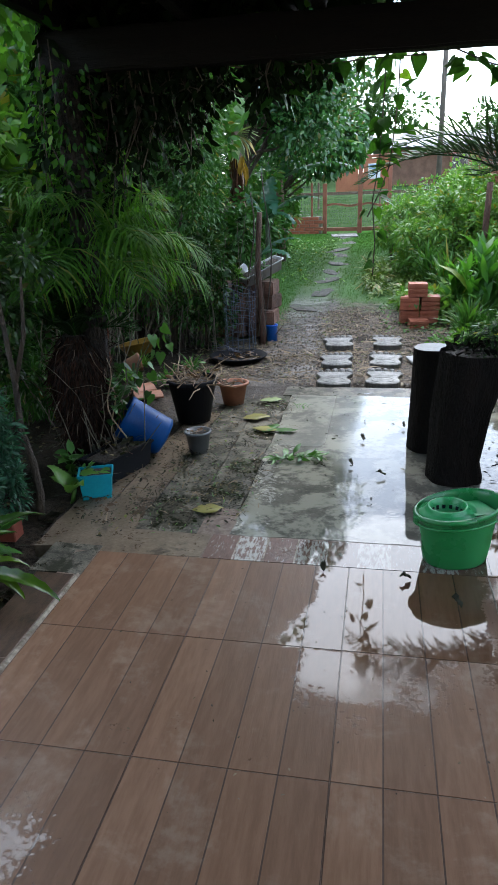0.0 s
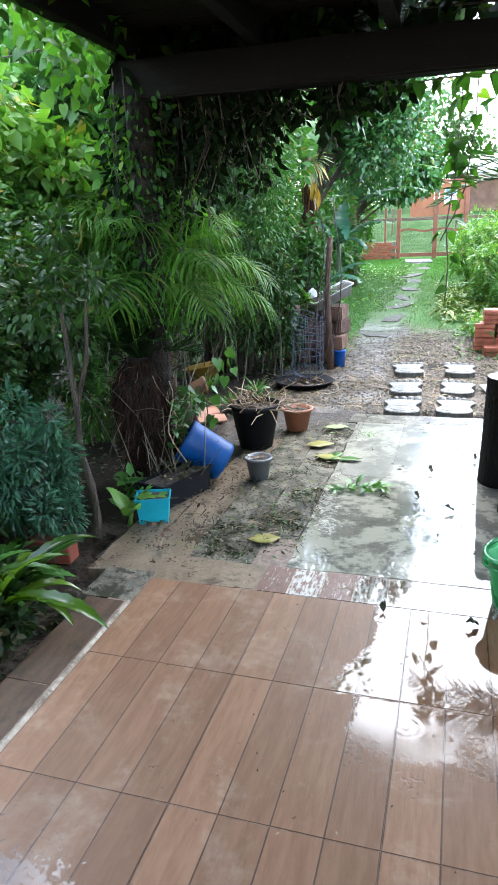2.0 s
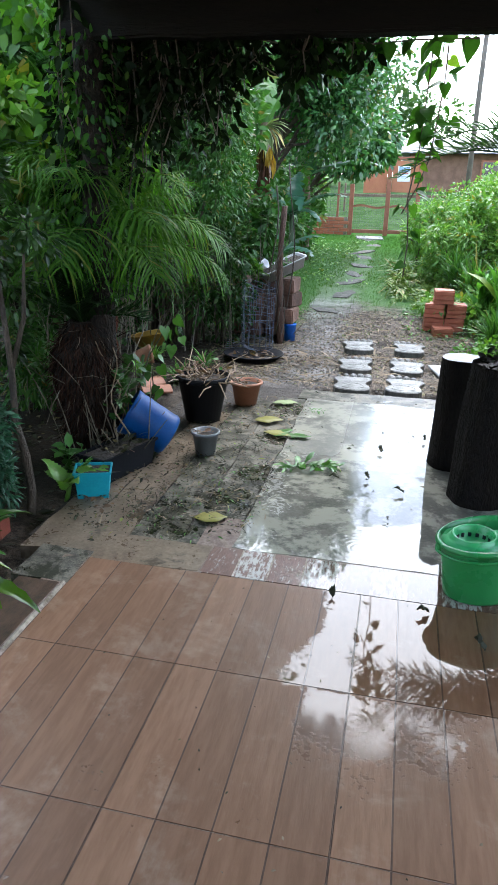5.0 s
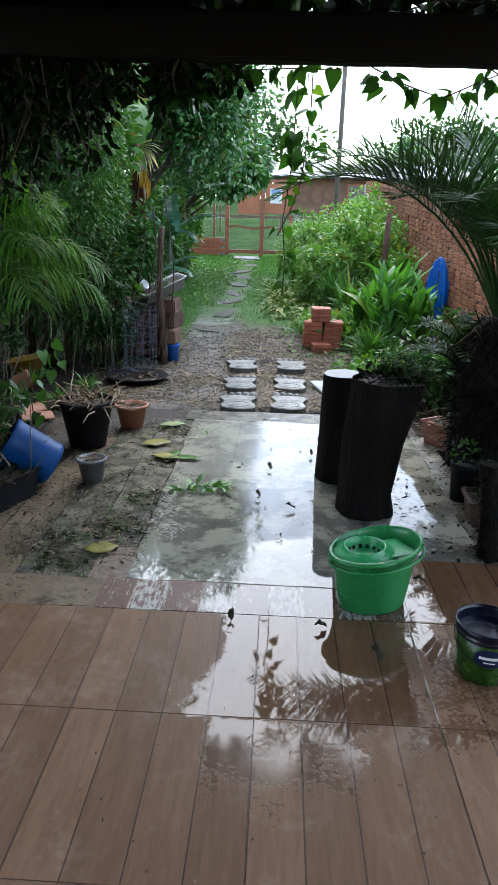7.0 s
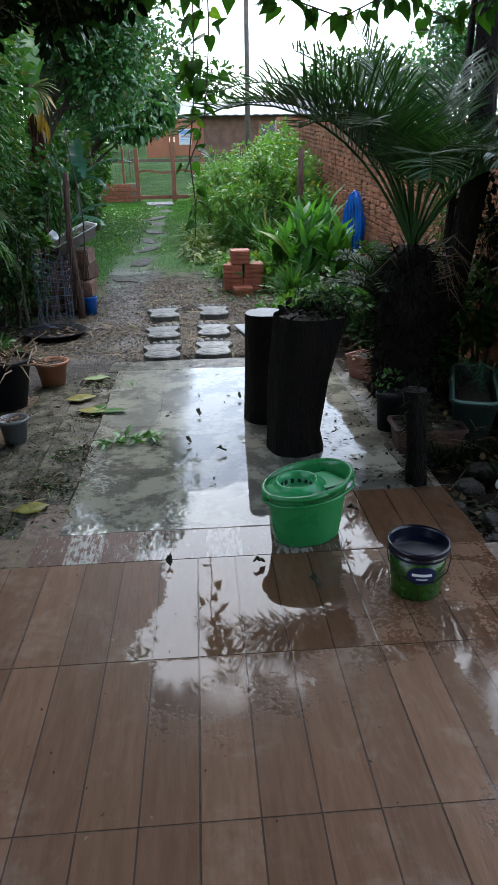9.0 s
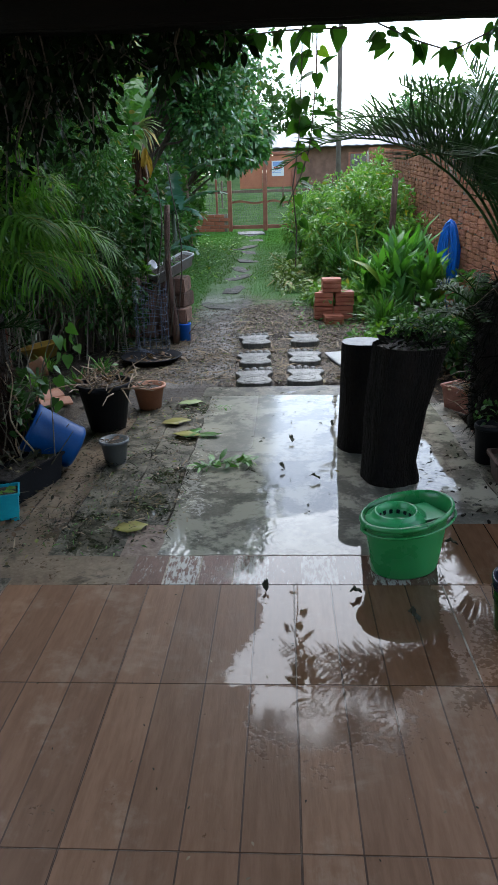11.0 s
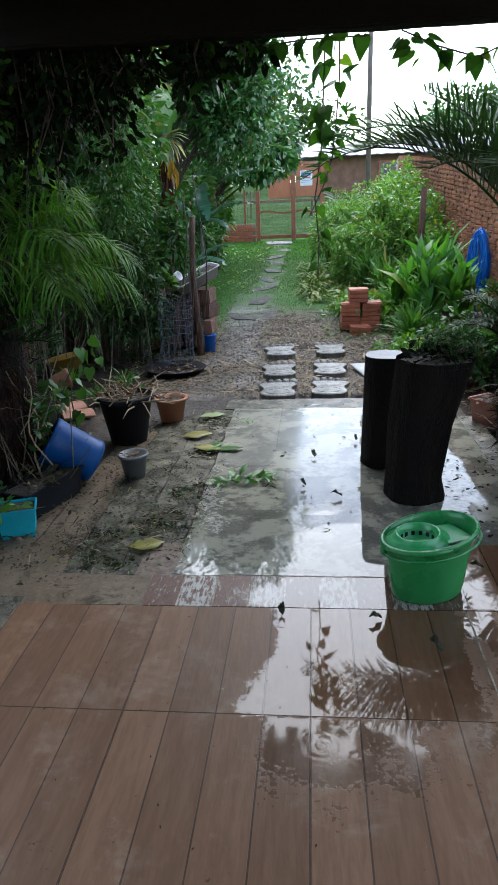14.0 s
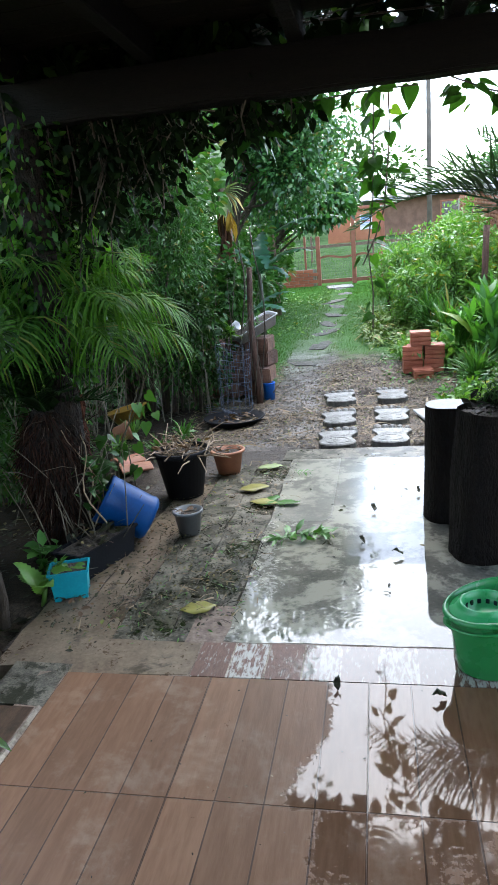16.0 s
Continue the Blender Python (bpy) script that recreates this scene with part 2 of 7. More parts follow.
M_GREEN_IN = plain("light_green_plastic", (0.03, 0.3, 0.095), (0.043, 0.36, 0.12), 0.3, 5, 200, 0.05, 0.001, vary=0.03)
M_WATER = plain("dirty_water", (0.2, 0.26, 0.25), (0.27, 0.33, 0.32), 0.15, 4, 30, 0.05, 0.001, spec=0.5)
M_NAVY = plain("navy_plastic", (0.003, 0.0045, 0.014), (0.006, 0.0085, 0.022), 0.22, 6, 200, 0.04, 0.001)
M_PAINTGREEN = plain("bright_green_label", (0.009, 0.04, 0.005), (0.028, 0.1, 0.01), 0.25, 14, 60, 0.03, 0.001)
M_LABELBLUE = plain("blue_label", (0.006, 0.014, 0.06), (0.008, 0.02, 0.08), 0.35, 5, 60, 0.0)
M_PRINTBLUE = plain("light_blue_print", (0.2, 0.36, 0.7), (0.32, 0.48, 0.78), 0.5, 9, 60, 0)
M_WHITE = plain("white_print", (0.7, 0.7, 0.7), (0.8, 0.8, 0.8), 0.5, 5, 60, 0.0)
M_CHAR = plain("charred_black_log", (0.0028, 0.0023, 0.0021), (0.0115, 0.0082, 0.0064), 0.7, 6, 40, 0.9, 0.03, stretch=(3, 3, 0.8), spec=0.14)
M_LOGTOP = plain("wet_sawn_log_top", (0.045, 0.048, 0.052), (0.12, 0.127, 0.135), 0.5, 10, 60, 0.4, 0.004)
M_SOIL = plain("dark_wet_soil", (0.018, 0.013, 0.009), (0.05, 0.037, 0.026), 0.75, 20, 90, 0.9, 0.015)
M_TERRA = plain("terracotta", (0.27, 0.105, 0.055), (0.36, 0.155, 0.085), 0.6, 9, 90)
M_PINKTERRA = plain("pinkish_terracotta", (0.3, 0.1, 0.068), (0.42, 0.17, 0.12), 0.5, 9, 90)
M_BLACKPOT = plain("black_plastic_pot", (0.006, 0.007, 0.009), (0.014, 0.015, 0.018), 0.6, 6, 90, 0.1, spec=0.12)
M_GREYPOT = plain("grey_plastic_pot", (0.1, 0.115, 0.125), (0.15, 0.165, 0.175), 0.42, 6, 90, 0.1)
M_TEALPOT = plain("dark_green_plastic", (0.004, 0.012, 0.0105), (0.009, 0.024, 0.02), 0.4, 6, 90, 0.1)
M_TEALRIM = plain("pale_green_plastic", (0.06, 0.14, 0.12), (0.1, 0.2, 0.17), 0.4, 6, 90, 0.1)
M_TURQ = plain("turquoise_plastic", (0.0, 0.24, 0.32), (0.006, 0.32, 0.4), 0.4, 6, 90, 0.1)
M_BLUE = plain("royal_blue_plastic", (0.0, 0.036, 0.15), (0.002, 0.06, 0.22), 0.46, 4, 90, 0.06, spec=0.2)
M_COBALT = plain("bright_blue_plastic", (0.0, 0.1, 0.5), (0.004, 0.15, 0.62), 0.35, 4, 90, 0.06)
M_HOSE = plain("blue_hose_plastic", (0.0, 0.14, 0.62), (0.01, 0.2, 0.75), 0.3, 4, 90, 0.05)
M_YELLOW = plain("yellow_plastic", (0.22, 0.115, 0.012), (0.32, 0.18, 0.02), 0.5, 5, 90, 0.1)
M_BRICK = plain("red_ceramic_brick", (0.32, 0.085, 0.04), (0.46, 0.15, 0.08), 0.65, 9, 90, 0.5, 0.004, vary=0.2)
M_WALLBRICK = plain("weathered_wall_brick", (0.19, 0.068, 0.034), (0.5, 0.215, 0.118), 0.8, 4, 50, 0.8, 0.01, vary=0.3, spec=0.2)
M_FARWALL = plain("brown_far_wall", (0.12, 0.062, 0.04), (0.22, 0.125, 0.085), 0.8, 3, 40, 0.4)
M_MORTAR = plain("grey_mortar", (0.15, 0.13, 0.11), (0.3, 0.27, 0.23), 0.8, 12, 90, 0.7, 0.008)
M_GATE = plain("red_brown_painted_wood", (0.27, 0.085, 0.05), (0.36, 0.13, 0.08), 0.5, 8, 80, 0.3)
M_GATE_PANEL = plain("orange_painted_board", (0.42, 0.14, 0.075), (0.5, 0.19, 0.1), 0.5, 5, 60, 0.2)
M_WIRE = plain("grey_wire", (0.04, 0.045, 0.045), (0.09, 0.1, 0.1), 0.5, 20, 90, 0.1)
M_CAGE = plain("dull_blue_wire", (0.06, 0.075, 0.105), (0.13, 0.155, 0.2), 0.5, 20, 90, 0.1)
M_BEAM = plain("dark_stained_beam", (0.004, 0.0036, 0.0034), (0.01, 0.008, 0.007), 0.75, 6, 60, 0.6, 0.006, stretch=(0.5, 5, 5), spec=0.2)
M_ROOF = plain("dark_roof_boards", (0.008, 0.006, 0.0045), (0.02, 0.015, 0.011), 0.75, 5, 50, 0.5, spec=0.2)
M_HOUSE = plain("painted_house_wall", (0.2, 0.16, 0.12), (0.27, 0.22, 0.17), 0.8, 4, 60, 0.3)
M_WOODPOST = plain("weathered_wood", (0.09, 0.055, 0.035), (0.2, 0.13, 0.09), 0.75, 7, 70, 0.7, 0.01, stretch=(4, 4, 0.6))
M_BROWNPOST = plain("rough_brown_post", (0.06, 0.03, 0.02), (0.15, 0.078, 0.05), 0.8, 9, 60, 0.9, 0.012, stretch=(4, 4, 0.6))
M_BARK = plain("wet_bark", (0.03, 0.022, 0.016), (0.1, 0.075, 0.055), 0.75, 9, 60, 0.9, 0.015, stretch=(3, 3, 0.8))
M_PALEBARK = plain("pale_thin_stem", (0.07, 0.062, 0.042), (0.17, 0.145, 0.105), 0.7, 9, 60, 0.6, 0.008)
M_GREENSTEM = plain("dull_green_stem", (0.03, 0.05, 0.022), (0.08, 0.12, 0.05), 0.55, 9, 60, 0.5, 0.006, stretch=(4, 4, 0.6))
M_PALMBARK = plain("shaggy_palm_trunk", (0.008, 0.006, 0.005), (0.03, 0.019, 0.014), 0.9, 14, 60, 1.0, 0.03, stretch=(2, 2, 1))
M_REDBARK = plain("red_brown_palm_bark", (0.036, 0.0115, 0.007), (0.125, 0.044, 0.026), 0.85, 14, 70, 1.0, 0.02, stretch=(5, 5, 0.7), spec=0.08)
M_STRAWSTEM = plain("dry_straw_stem", (0.14, 0.095, 0.06), (0.34, 0.25, 0.165), 0.7, 20, 80, 0.6, 0.004)
M_POLE = plain("grey_utility_pole", (0.07, 0.058, 0.05), (0.13, 0.11, 0.095), 0.8, 3, 40)
M_TINROOF = plain("grey_sheet_roof", (0.075, 0.085, 0.105), (0.12, 0.13, 0.15), 0.5, 3, 40)
M_DARKROCK = plain("dark_wet_rock", (0.012, 0.011, 0.008), (0.048, 0.044, 0.034), 0.55, 24, 90, 1.0, 0.03)
# mossy rock, made darker still to hold the shade of the bed
M_MOSSROCK = plain("shade_dark_mossy_rock", (0.006, 0.009, 0.004), (0.026, 0.03, 0.018), 0.85, 7, 40, 1.0, 0.02)
M_CLAY = plain("dark_red_clay", (0.13, 0.028, 0.017), (0.2, 0.05, 0.03), 0.55, 9, 90)
# brown clay darkened: the shade round the palm is put into the colour
M_DARKTERRA = plain("shade_dark_brown_clay", (0.02, 0.008, 0.006), (0.075, 0.033, 0.023), 0.6, 9, 60)
M_TILE_EDGE = wet_floor("dirty_edge_tile", (0.05, 0.03, 0.018), (0.1, 0.062, 0.038), (0.035, 0.028, 0.016), 0.6, 0.8, (5, 1.0, 1), rough=0.5)
M_SHEET = plain("pale_fibre_sheet", (0.3, 0.31, 0.3), (0.46, 0.47, 0.46), 0.45, 9, 60, 0.4)
M_DARKLOG = plain("dark_brown_cordwood", (0.07, 0.036, 0.024), (0.21, 0.11, 0.072), 0.8, 8, 60, 0.8, 0.012, vary=0.35)

L_DARK = leaf_mat("dark_green_leaf", (0.013, 0.062, 0.018), (0.036, 0.145, 0.04), (0.16, 0.15, 0.03), rough=0.4, spec=0.25, rare=0.95)
L_MID = leaf_mat("mid_green_leaf", (0.0243, 0.1134, 0.0297), (0.0583, 0.2117, 0.0520), (0.22, 0.2, 0.03))
# low bush leaf darkened: the shade under the trees is in its colour
L_UNDER = leaf_mat("shade_tinted_bush_leaf", (0.008, 0.036, 0.011), (0.024, 0.09, 0.026), (0.12, 0.12, 0.03), rough=0.38, spec=0.28, rare=0.96)
# cover leaf made near-black to stand for the shade in the bed
L_COVER = leaf_mat("shade_dark_cover_leaf", (0.004, 0.016, 0.005), (0.012, 0.04, 0.012), (0.05, 0.045, 0.02), rough=0.45, spec=0.2, rare=0.9)
# darker strap leaf with the shade of the bed put into its colour
L_MID_ONE = leaf_mat("shaded_strap_leaf", (0.016, 0.078, 0.018), (0.042, 0.155, 0.034), rough=0.35, spec=0.4, by_object=True)
L_BRIGHT = leaf_mat("bright_green_leaf", (0.055, 0.2, 0.05), (0.125, 0.34, 0.095), (0.3, 0.28, 0.04), through_light=0.38)
L_LUSH = leaf_mat("lush_green_leaf", (0.042, 0.165, 0.032), (0.095, 0.28, 0.055), (0.3, 0.28, 0.04), through_light=0.35, spec=0.3)
L_GINGER = leaf_mat("ginger_leaf", (0.034, 0.165, 0.038), (0.08, 0.32, 0.072), (0.24, 0.3, 0.05), rough=0.4, through_light=0.35, spec=0.35)
L_CITRUS = leaf_mat("cool_green_leaf", (0.017, 0.09, 0.037), (0.055, 0.215, 0.084), (0.16, 0.17, 0.05), rough=0.26, spec=0.8)
L_BLUE = leaf_mat("blue_green_leaf", (0.013, 0.078, 0.062), (0.034, 0.15, 0.115))
# near-black copy of the vine leaf: shade is put into its colour
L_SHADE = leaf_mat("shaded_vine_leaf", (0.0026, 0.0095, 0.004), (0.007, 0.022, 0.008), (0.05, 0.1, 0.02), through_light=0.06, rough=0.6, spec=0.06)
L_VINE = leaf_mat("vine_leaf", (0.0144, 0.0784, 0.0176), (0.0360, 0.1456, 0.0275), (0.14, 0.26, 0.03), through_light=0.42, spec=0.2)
# brighter copy of the vine leaf: daylight outside the roof put into colour
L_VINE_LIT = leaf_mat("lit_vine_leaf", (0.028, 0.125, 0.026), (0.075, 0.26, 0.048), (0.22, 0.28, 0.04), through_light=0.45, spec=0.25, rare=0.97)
L_VINE_ONE = leaf_mat("single_vine_leaf", (0.0144, 0.0784, 0.0176), (0.0360, 0.1456, 0.0275), (0.14, 0.26, 0.03), through_light=0.42, by_object=True, spec=0.2)
L_PALM = leaf_mat("palm_leaf", (0.012, 0.056, 0.025), (0.033, 0.115, 0.046), rough=0.45, spec=0.28)
L_PALM_BRIGHT = leaf_mat("fresh_palm_leaf", (0.02, 0.095, 0.016), (0.06, 0.21, 0.034), (0.14, 0.15, 0.03), rough=0.55, spec=0.12, through_light=0.4)
L_CYCAD = leaf_mat("dark_cycad_leaf", (0.006, 0.025, 0.011), (0.015, 0.052, 0.02), rough=0.6, spec=0.12)
L_FIBRE = leaf_mat("brown_palm_fibre", (0.01, 0.0055, 0.0045), (0.058, 0.03, 0.022), (0.22, 0.17, 0.13), rough=0.75, through_light=0.05, spec=0.1, rare=0.96)
L_BLACKFIBRE = leaf_mat("black_palm_fibre", (0.004, 0.005, 0.004), (0.014, 0.013, 0.01), rough=0.8, through_light=0.03, spec=0.05)
L_DRY = leaf_mat("dry_brown_leaf", (0.06, 0.035, 0.02), (0.17, 0.1, 0.055), (0.3, 0.2, 0.06), rough=0.6, through_light=0.15)
L_LITTER = leaf_mat("pale_leaf_litter", (0.05, 0.034, 0.024), (0.25, 0.19, 0.13), (0.16, 0.2, 0.05), rough=0.55, through_light=0.08, spec=0.2, rare=0.9)
L_PALE = leaf_mat("pale_withered_leaf", (0.14, 0.22, 0.08), (0.34, 0.4, 0.2), (0.4, 0.3, 0.1), rough=0.5, through_light=0.2, rare=0.8)
L_CUT = leaf_mat("cut_pale_leaf", (0.045, 0.15, 0.03), (0.13, 0.26, 0.06), (0.28, 0.24, 0.08), rough=0.45, through_light=0.15, spec=0.3)
L_STRAW = leaf_mat("pale_straw_litter", (0.12, 0.085, 0.055), (0.3, 0.23, 0.15), rough=0.6, through_light=0.05, spec=0.15)
L_DEADLEAF = leaf_mat("brown_hanging_leaf", (0.03, 0.014, 0.009), (0.11, 0.05, 0.026), (0.3, 0.16, 0.04), rough=0.6, through_light=0.12, spec=0.15)
L_AMBER = leaf_mat("amber_withered_leaf", (0.3, 0.2, 0.03), (0.42, 0.24, 0.035), rough=0.55, through_light=0.25, spec=0.2)
L_YELLOW = leaf_mat("yellow_fallen_leaf", (0.15, 0.15, 0.03), (0.27, 0.25, 0.05), rough=0.45, through_light=0.1)
L_WET = leaf_mat("wet_dark_litter", (0.012, 0.012, 0.008), (0.045, 0.05, 0.025), (0.12, 0.1, 0.04), rough=0.5, through_light=0.05, rare=0.85, spec=0.2)
L_GRASS = leaf_mat("grass_blade", (0.026, 0.105, 0.018), (0.058, 0.185, 0.032), (0.13, 0.11, 0.035), through_light=0.3, rough=0.7, spec=0.1)
L_FERN = leaf_mat("glossy_fern_leaf", (0.014, 0.06, 0.009), (0.06, 0.16, 0.018), (0.16, 0.18, 0.03), rough=0.24, spec=0.5, by_object=True)
L_FAR = leaf_mat("far_tree_leaf", (0.02, 0.068, 0.032), (0.045, 0.125, 0.056), rough=0.6, spec=0.1)


# ---- ground colours: litter near the terrace, wet path, grass beyond ----
def ground_material():
    m, nt, p = base_mat("garden_ground")
    pos = world_pos(nt)
    sep = nt.nodes.new("ShaderNodeSeparateXYZ")
    nt.links.new(pos, sep.inputs[0])
    n1, n2, n3 = noise_node(nt, pos, 2.2, 6, 0.6), noise_node(nt, pos, 28.0, 5, 0.6), noise_node(nt, pos, 140.0, 3)
    mixn = math_node(nt, 'ADD', math_node(nt, 'MULTIPLY', n2, 0.6), math_node(nt, 'MULTIPLY', n3, 0.4))
    litter = mix_rgb(nt, step_node(nt, mixn, 0.36, 0.64), (0.04, 0.031, 0.024), (0.2, 0.165, 0.13))
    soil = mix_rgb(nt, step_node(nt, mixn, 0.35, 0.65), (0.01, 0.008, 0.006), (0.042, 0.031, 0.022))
    grass = mix_rgb(nt, step_node(nt, mixn, 0.35, 0.65), (0.034, 0.1, 0.022), (0.07, 0.17, 0.038))
    far = mix_rgb(nt, step_node(nt, n1, 0.4, 0.62), (0.034, 0.066, 0.026), (0.062, 0.1, 0.042))
    y = math_node(nt, 'ADD', sep.outputs[1], math_node(nt, 'MULTIPLY_ADD', n1, 1.6, -0.8))
    y = math_node(nt, 'ADD', y, math_node(nt, 'MULTIPLY', math_node(nt, 'ABSOLUTE', math_node(nt, 'ADD', sep.outputs[0], 0.55)), -0.9))
    y_way = sep.outputs[1]
    # bare strip of the path reaches further out than the litter beside it
    x = math_node(nt, 'ADD', sep.outputs[0], math_node(nt, 'MULTIPLY_ADD', n1, 0.5, -0.25))
    strip = math_node(nt, 'ABSOLUTE', math_node(nt, 'ADD', x, 0.84))
    bare = math_node(nt, 'MULTIPLY', math_node(nt, 'SUBTRACT', 1.0, step_node(nt, strip, 0.24, 0.42)), step_node(nt, sep.outputs[1], 3.4, 4.2))
    bare = math_node(nt, 'MULTIPLY', bare, math_node(nt, 'MULTIPLY_ADD', step_node(nt, y_way, 7.6, 8.5), -0.72, 1.0))
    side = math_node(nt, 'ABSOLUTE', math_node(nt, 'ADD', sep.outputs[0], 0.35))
    # dark soil towards the sides; the plants' shade is put into its tone too
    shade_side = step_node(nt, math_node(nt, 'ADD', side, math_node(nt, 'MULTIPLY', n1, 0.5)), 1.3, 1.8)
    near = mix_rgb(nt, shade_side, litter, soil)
    side_shift = math_node(nt, 'MINIMUM', math_node(nt, 'MAXIMUM', math_node(nt, 'MULTIPLY_ADD', sep.outputs[0], -2.4, -2.0), -0.6), 1.2)
    g = step_node(nt, math_node(nt, 'ADD', math_node(nt, 'ADD', sep.outputs[1], side_shift), math_node(nt, 'MULTIPLY_ADD', n1, 2.4, -1.2)), 6.5, 7.6)
    g = math_node(nt, 'MULTIPLY', g, math_node(nt, 'SUBTRACT', 1.0, math_node(nt, 'MULTIPLY', bare, 0.75)))
    wet_way = mix_rgb(nt, step_node(nt, mixn, 0.36, 0.64), (0.06, 0.056, 0.05), (0.17, 0.162, 0.15))
    near = mix_rgb(nt, math_node(nt, 'MULTIPLY', bare, 0.8), near, wet_way)
    near = mix_rgb(nt, step_node(nt, noise_node(nt, pos, 5.5, 5, 0.65), 0.5, 0.62), near, soil)
    c = mix_rgb(nt, g, near, grass)
    c = mix_rgb(nt, step_node(nt, sep.outputs[1], 15.5, 17.0), c, far)
    nt.links.new(c, p.inputs["Base Color"])
    # water stands on the trodden way
    shine = math_node(nt, 'MULTIPLY', bare, step_node(nt, n1, 0.4, 0.6))
    nt.links.new(math_node(nt, 'MULTIPLY_ADD', shine, -0.35, math_node(nt, 'MULTIPLY_ADD', n2, 0.5, 0.45)), p.inputs["Roughness"])
    nt.links.new(math_node(nt, 'MULTIPLY', math_node(nt, 'MULTIPLY_ADD', shine, 0.3, 0.1), ramp(nt, sep.outputs[1], 8.0, 14.0, True)), p.inputs["Specular IOR Level"])
    nt.links.new(bump_node(nt, mixn, 0.8, 0.02), p.inputs["Normal"])
    return m


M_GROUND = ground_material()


# ---- building helpers ----
LEAFY = ("leaf", "grass", "litter", "fibre")


def part(name, data, material, parent=None, label="", at=None):
    """Link a bmesh, or (verts, faces), as one mesh object, under a thing or on its own."""
    me = bpy.data.meshes.new(name)
    if isinstance(data, bmesh.types.BMesh):
        data.to_mesh(me)
        data.free()
    else:
        me.from_pydata([tuple(v) for v in data[0]], [], [tuple(f) for f in data[1]])
    me.materials.append(material)
    if any(w in material.name for w in LEAFY):
        me.polygons.foreach_set("use_smooth", [True] * len(me.polygons))
    ob = new(name, me)
    if parent is not None:
        ob.parent = parent
    if at is not None:
        ob.matrix_basis = at
    if label:
        ob["label"] = label
    return ob


def smooth(ob):
    for f in ob.data.polygons:
        f.use_smooth = True
    return ob


def thing(name, at, label, category, group="", kind=""):
    ob = new(name)
    ob.empty_display_size = 0.1
    ob.matrix_basis = at if isinstance(at, Matrix) else pose(*at)
    return tagged(ob, label, category, group, kind)


def box(sx, sy, sz, bevel=0.0, base=True, seg=1):
    """A box centred in x and y, standing on z = 0 unless base is False."""
    bm = bmesh.new()
    bmesh.ops.create_cube(bm, size=1.0)
    for v in bm.verts:
        v.co = Vector((v.co.x * sx, v.co.y * sy, (v.co.z + (0.5 if base else 0)) * sz))
    if bevel:
        bmesh.ops.bevel(bm, geom=bm.edges[:], offset=bevel, segments=seg, affect='EDGES', clamp_overlap=True)
    return bm


def shift(bm, m):
    bmesh.ops.transform(bm, matrix=m, verts=bm.verts[:])
    return bm


def join(*bms):
    out = bmesh.new()
    for b in bms:
        me = bpy.data.meshes.new("tmp")
        b.to_mesh(me)
        out.from_mesh(me)
        bpy.data.meshes.remove(me)
        b.free()
    return out


def lathe(profile, n=28, sx=1.0, sy=1.0):
    """Turn (radius, z) pairs round the z axis."""
    v, f = [], []
    for r, z in profile:
        for k in range(n):
            a = 2 * math.pi * k / n
            v.append((r * sx * math.cos(a), r * sy * math.sin(a), z))
    for i in range(len(profile) - 1):
        for k in range(n):
            f.append((i * n + k, i * n + (k + 1) % n, (i + 1) * n + (k + 1) % n, (i + 1) * n + k))
    if profile[0][0] > 1e-6:
        f.append(tuple(reversed(range(n))))
    if profile[-1][0] > 1e-6:
        f.append(tuple(range((len(profile) - 1) * n, len(profile) * n)))
    return v, f


def tube(points, radii, n=8, rough=0.0, seed=1):
    """A tapered limb along points."""
    rng = np.random.default_rng(seed)
    pts = [Vector(p) for p in points]
    if not hasattr(radii, "__len__"):
        radii = [radii] * len(pts)
    v, f = [], []
    side = None
    for i, p in enumerate(pts):
        d = (pts[min(i + 1, len(pts) - 1)] - pts[max(i - 1, 0)]).normalized()
        if side is None:
            side = d.orthogonal().normalized()
        side = (side - d * side.dot(d)).normalized()
        up = d.cross(side)
        for k in range(n):
            a = 2 * math.pi * k / n
            r = radii[i] * (1 + rough * rng.uniform(-1, 1))
            v.append(p + side * (r * math.cos(a)) + up * (r * math.sin(a)))
    for i in range(len(pts) - 1):
        for k in range(n):
            f.append((i * n + k, i * n + (k + 1) % n, (i + 1) * n + (k + 1) % n, (i + 1) * n + k))
    f.append(tuple(reversed(range(n))))
    f.append(tuple(range((len(pts) - 1) * n, len(pts) * n)))
    return v, f


def merge(*pieces):
    v, f = [], []
    for pv, pf in pieces:
        o = len(v)
        v.extend(pv)
        f.extend([tuple(i + o for i in q) for q in pf])
    return v, f


# leaf outlines: y runs from stalk to tip, z is the leaf's face
def fine_leaf(width, n=7):
    """A leaf with a smooth, slightly waved outline and a raised fold."""
    v = [(0, i / n, .0 - .1 * (i / n) ** 3) for i in range(n + 1)]
    f = []
    for sg in (-1, 1):
        o = len(v)
        for i in range(1, n):
            u = i / n
            w = width * math.sin(math.pi * u ** .8) ** .75
            v.append((sg * w, u + .02, .05 * math.sin(9 * u + sg) * width * 2 + .04))
        for i in range(n):
            q = [i, i + 1] + ([o + i] if i < n - 1 else []) + ([o + i - 1] if i > 0 else [])
            f.append(tuple(q if sg > 0 else q[::-1]))
    return np.array(v), f


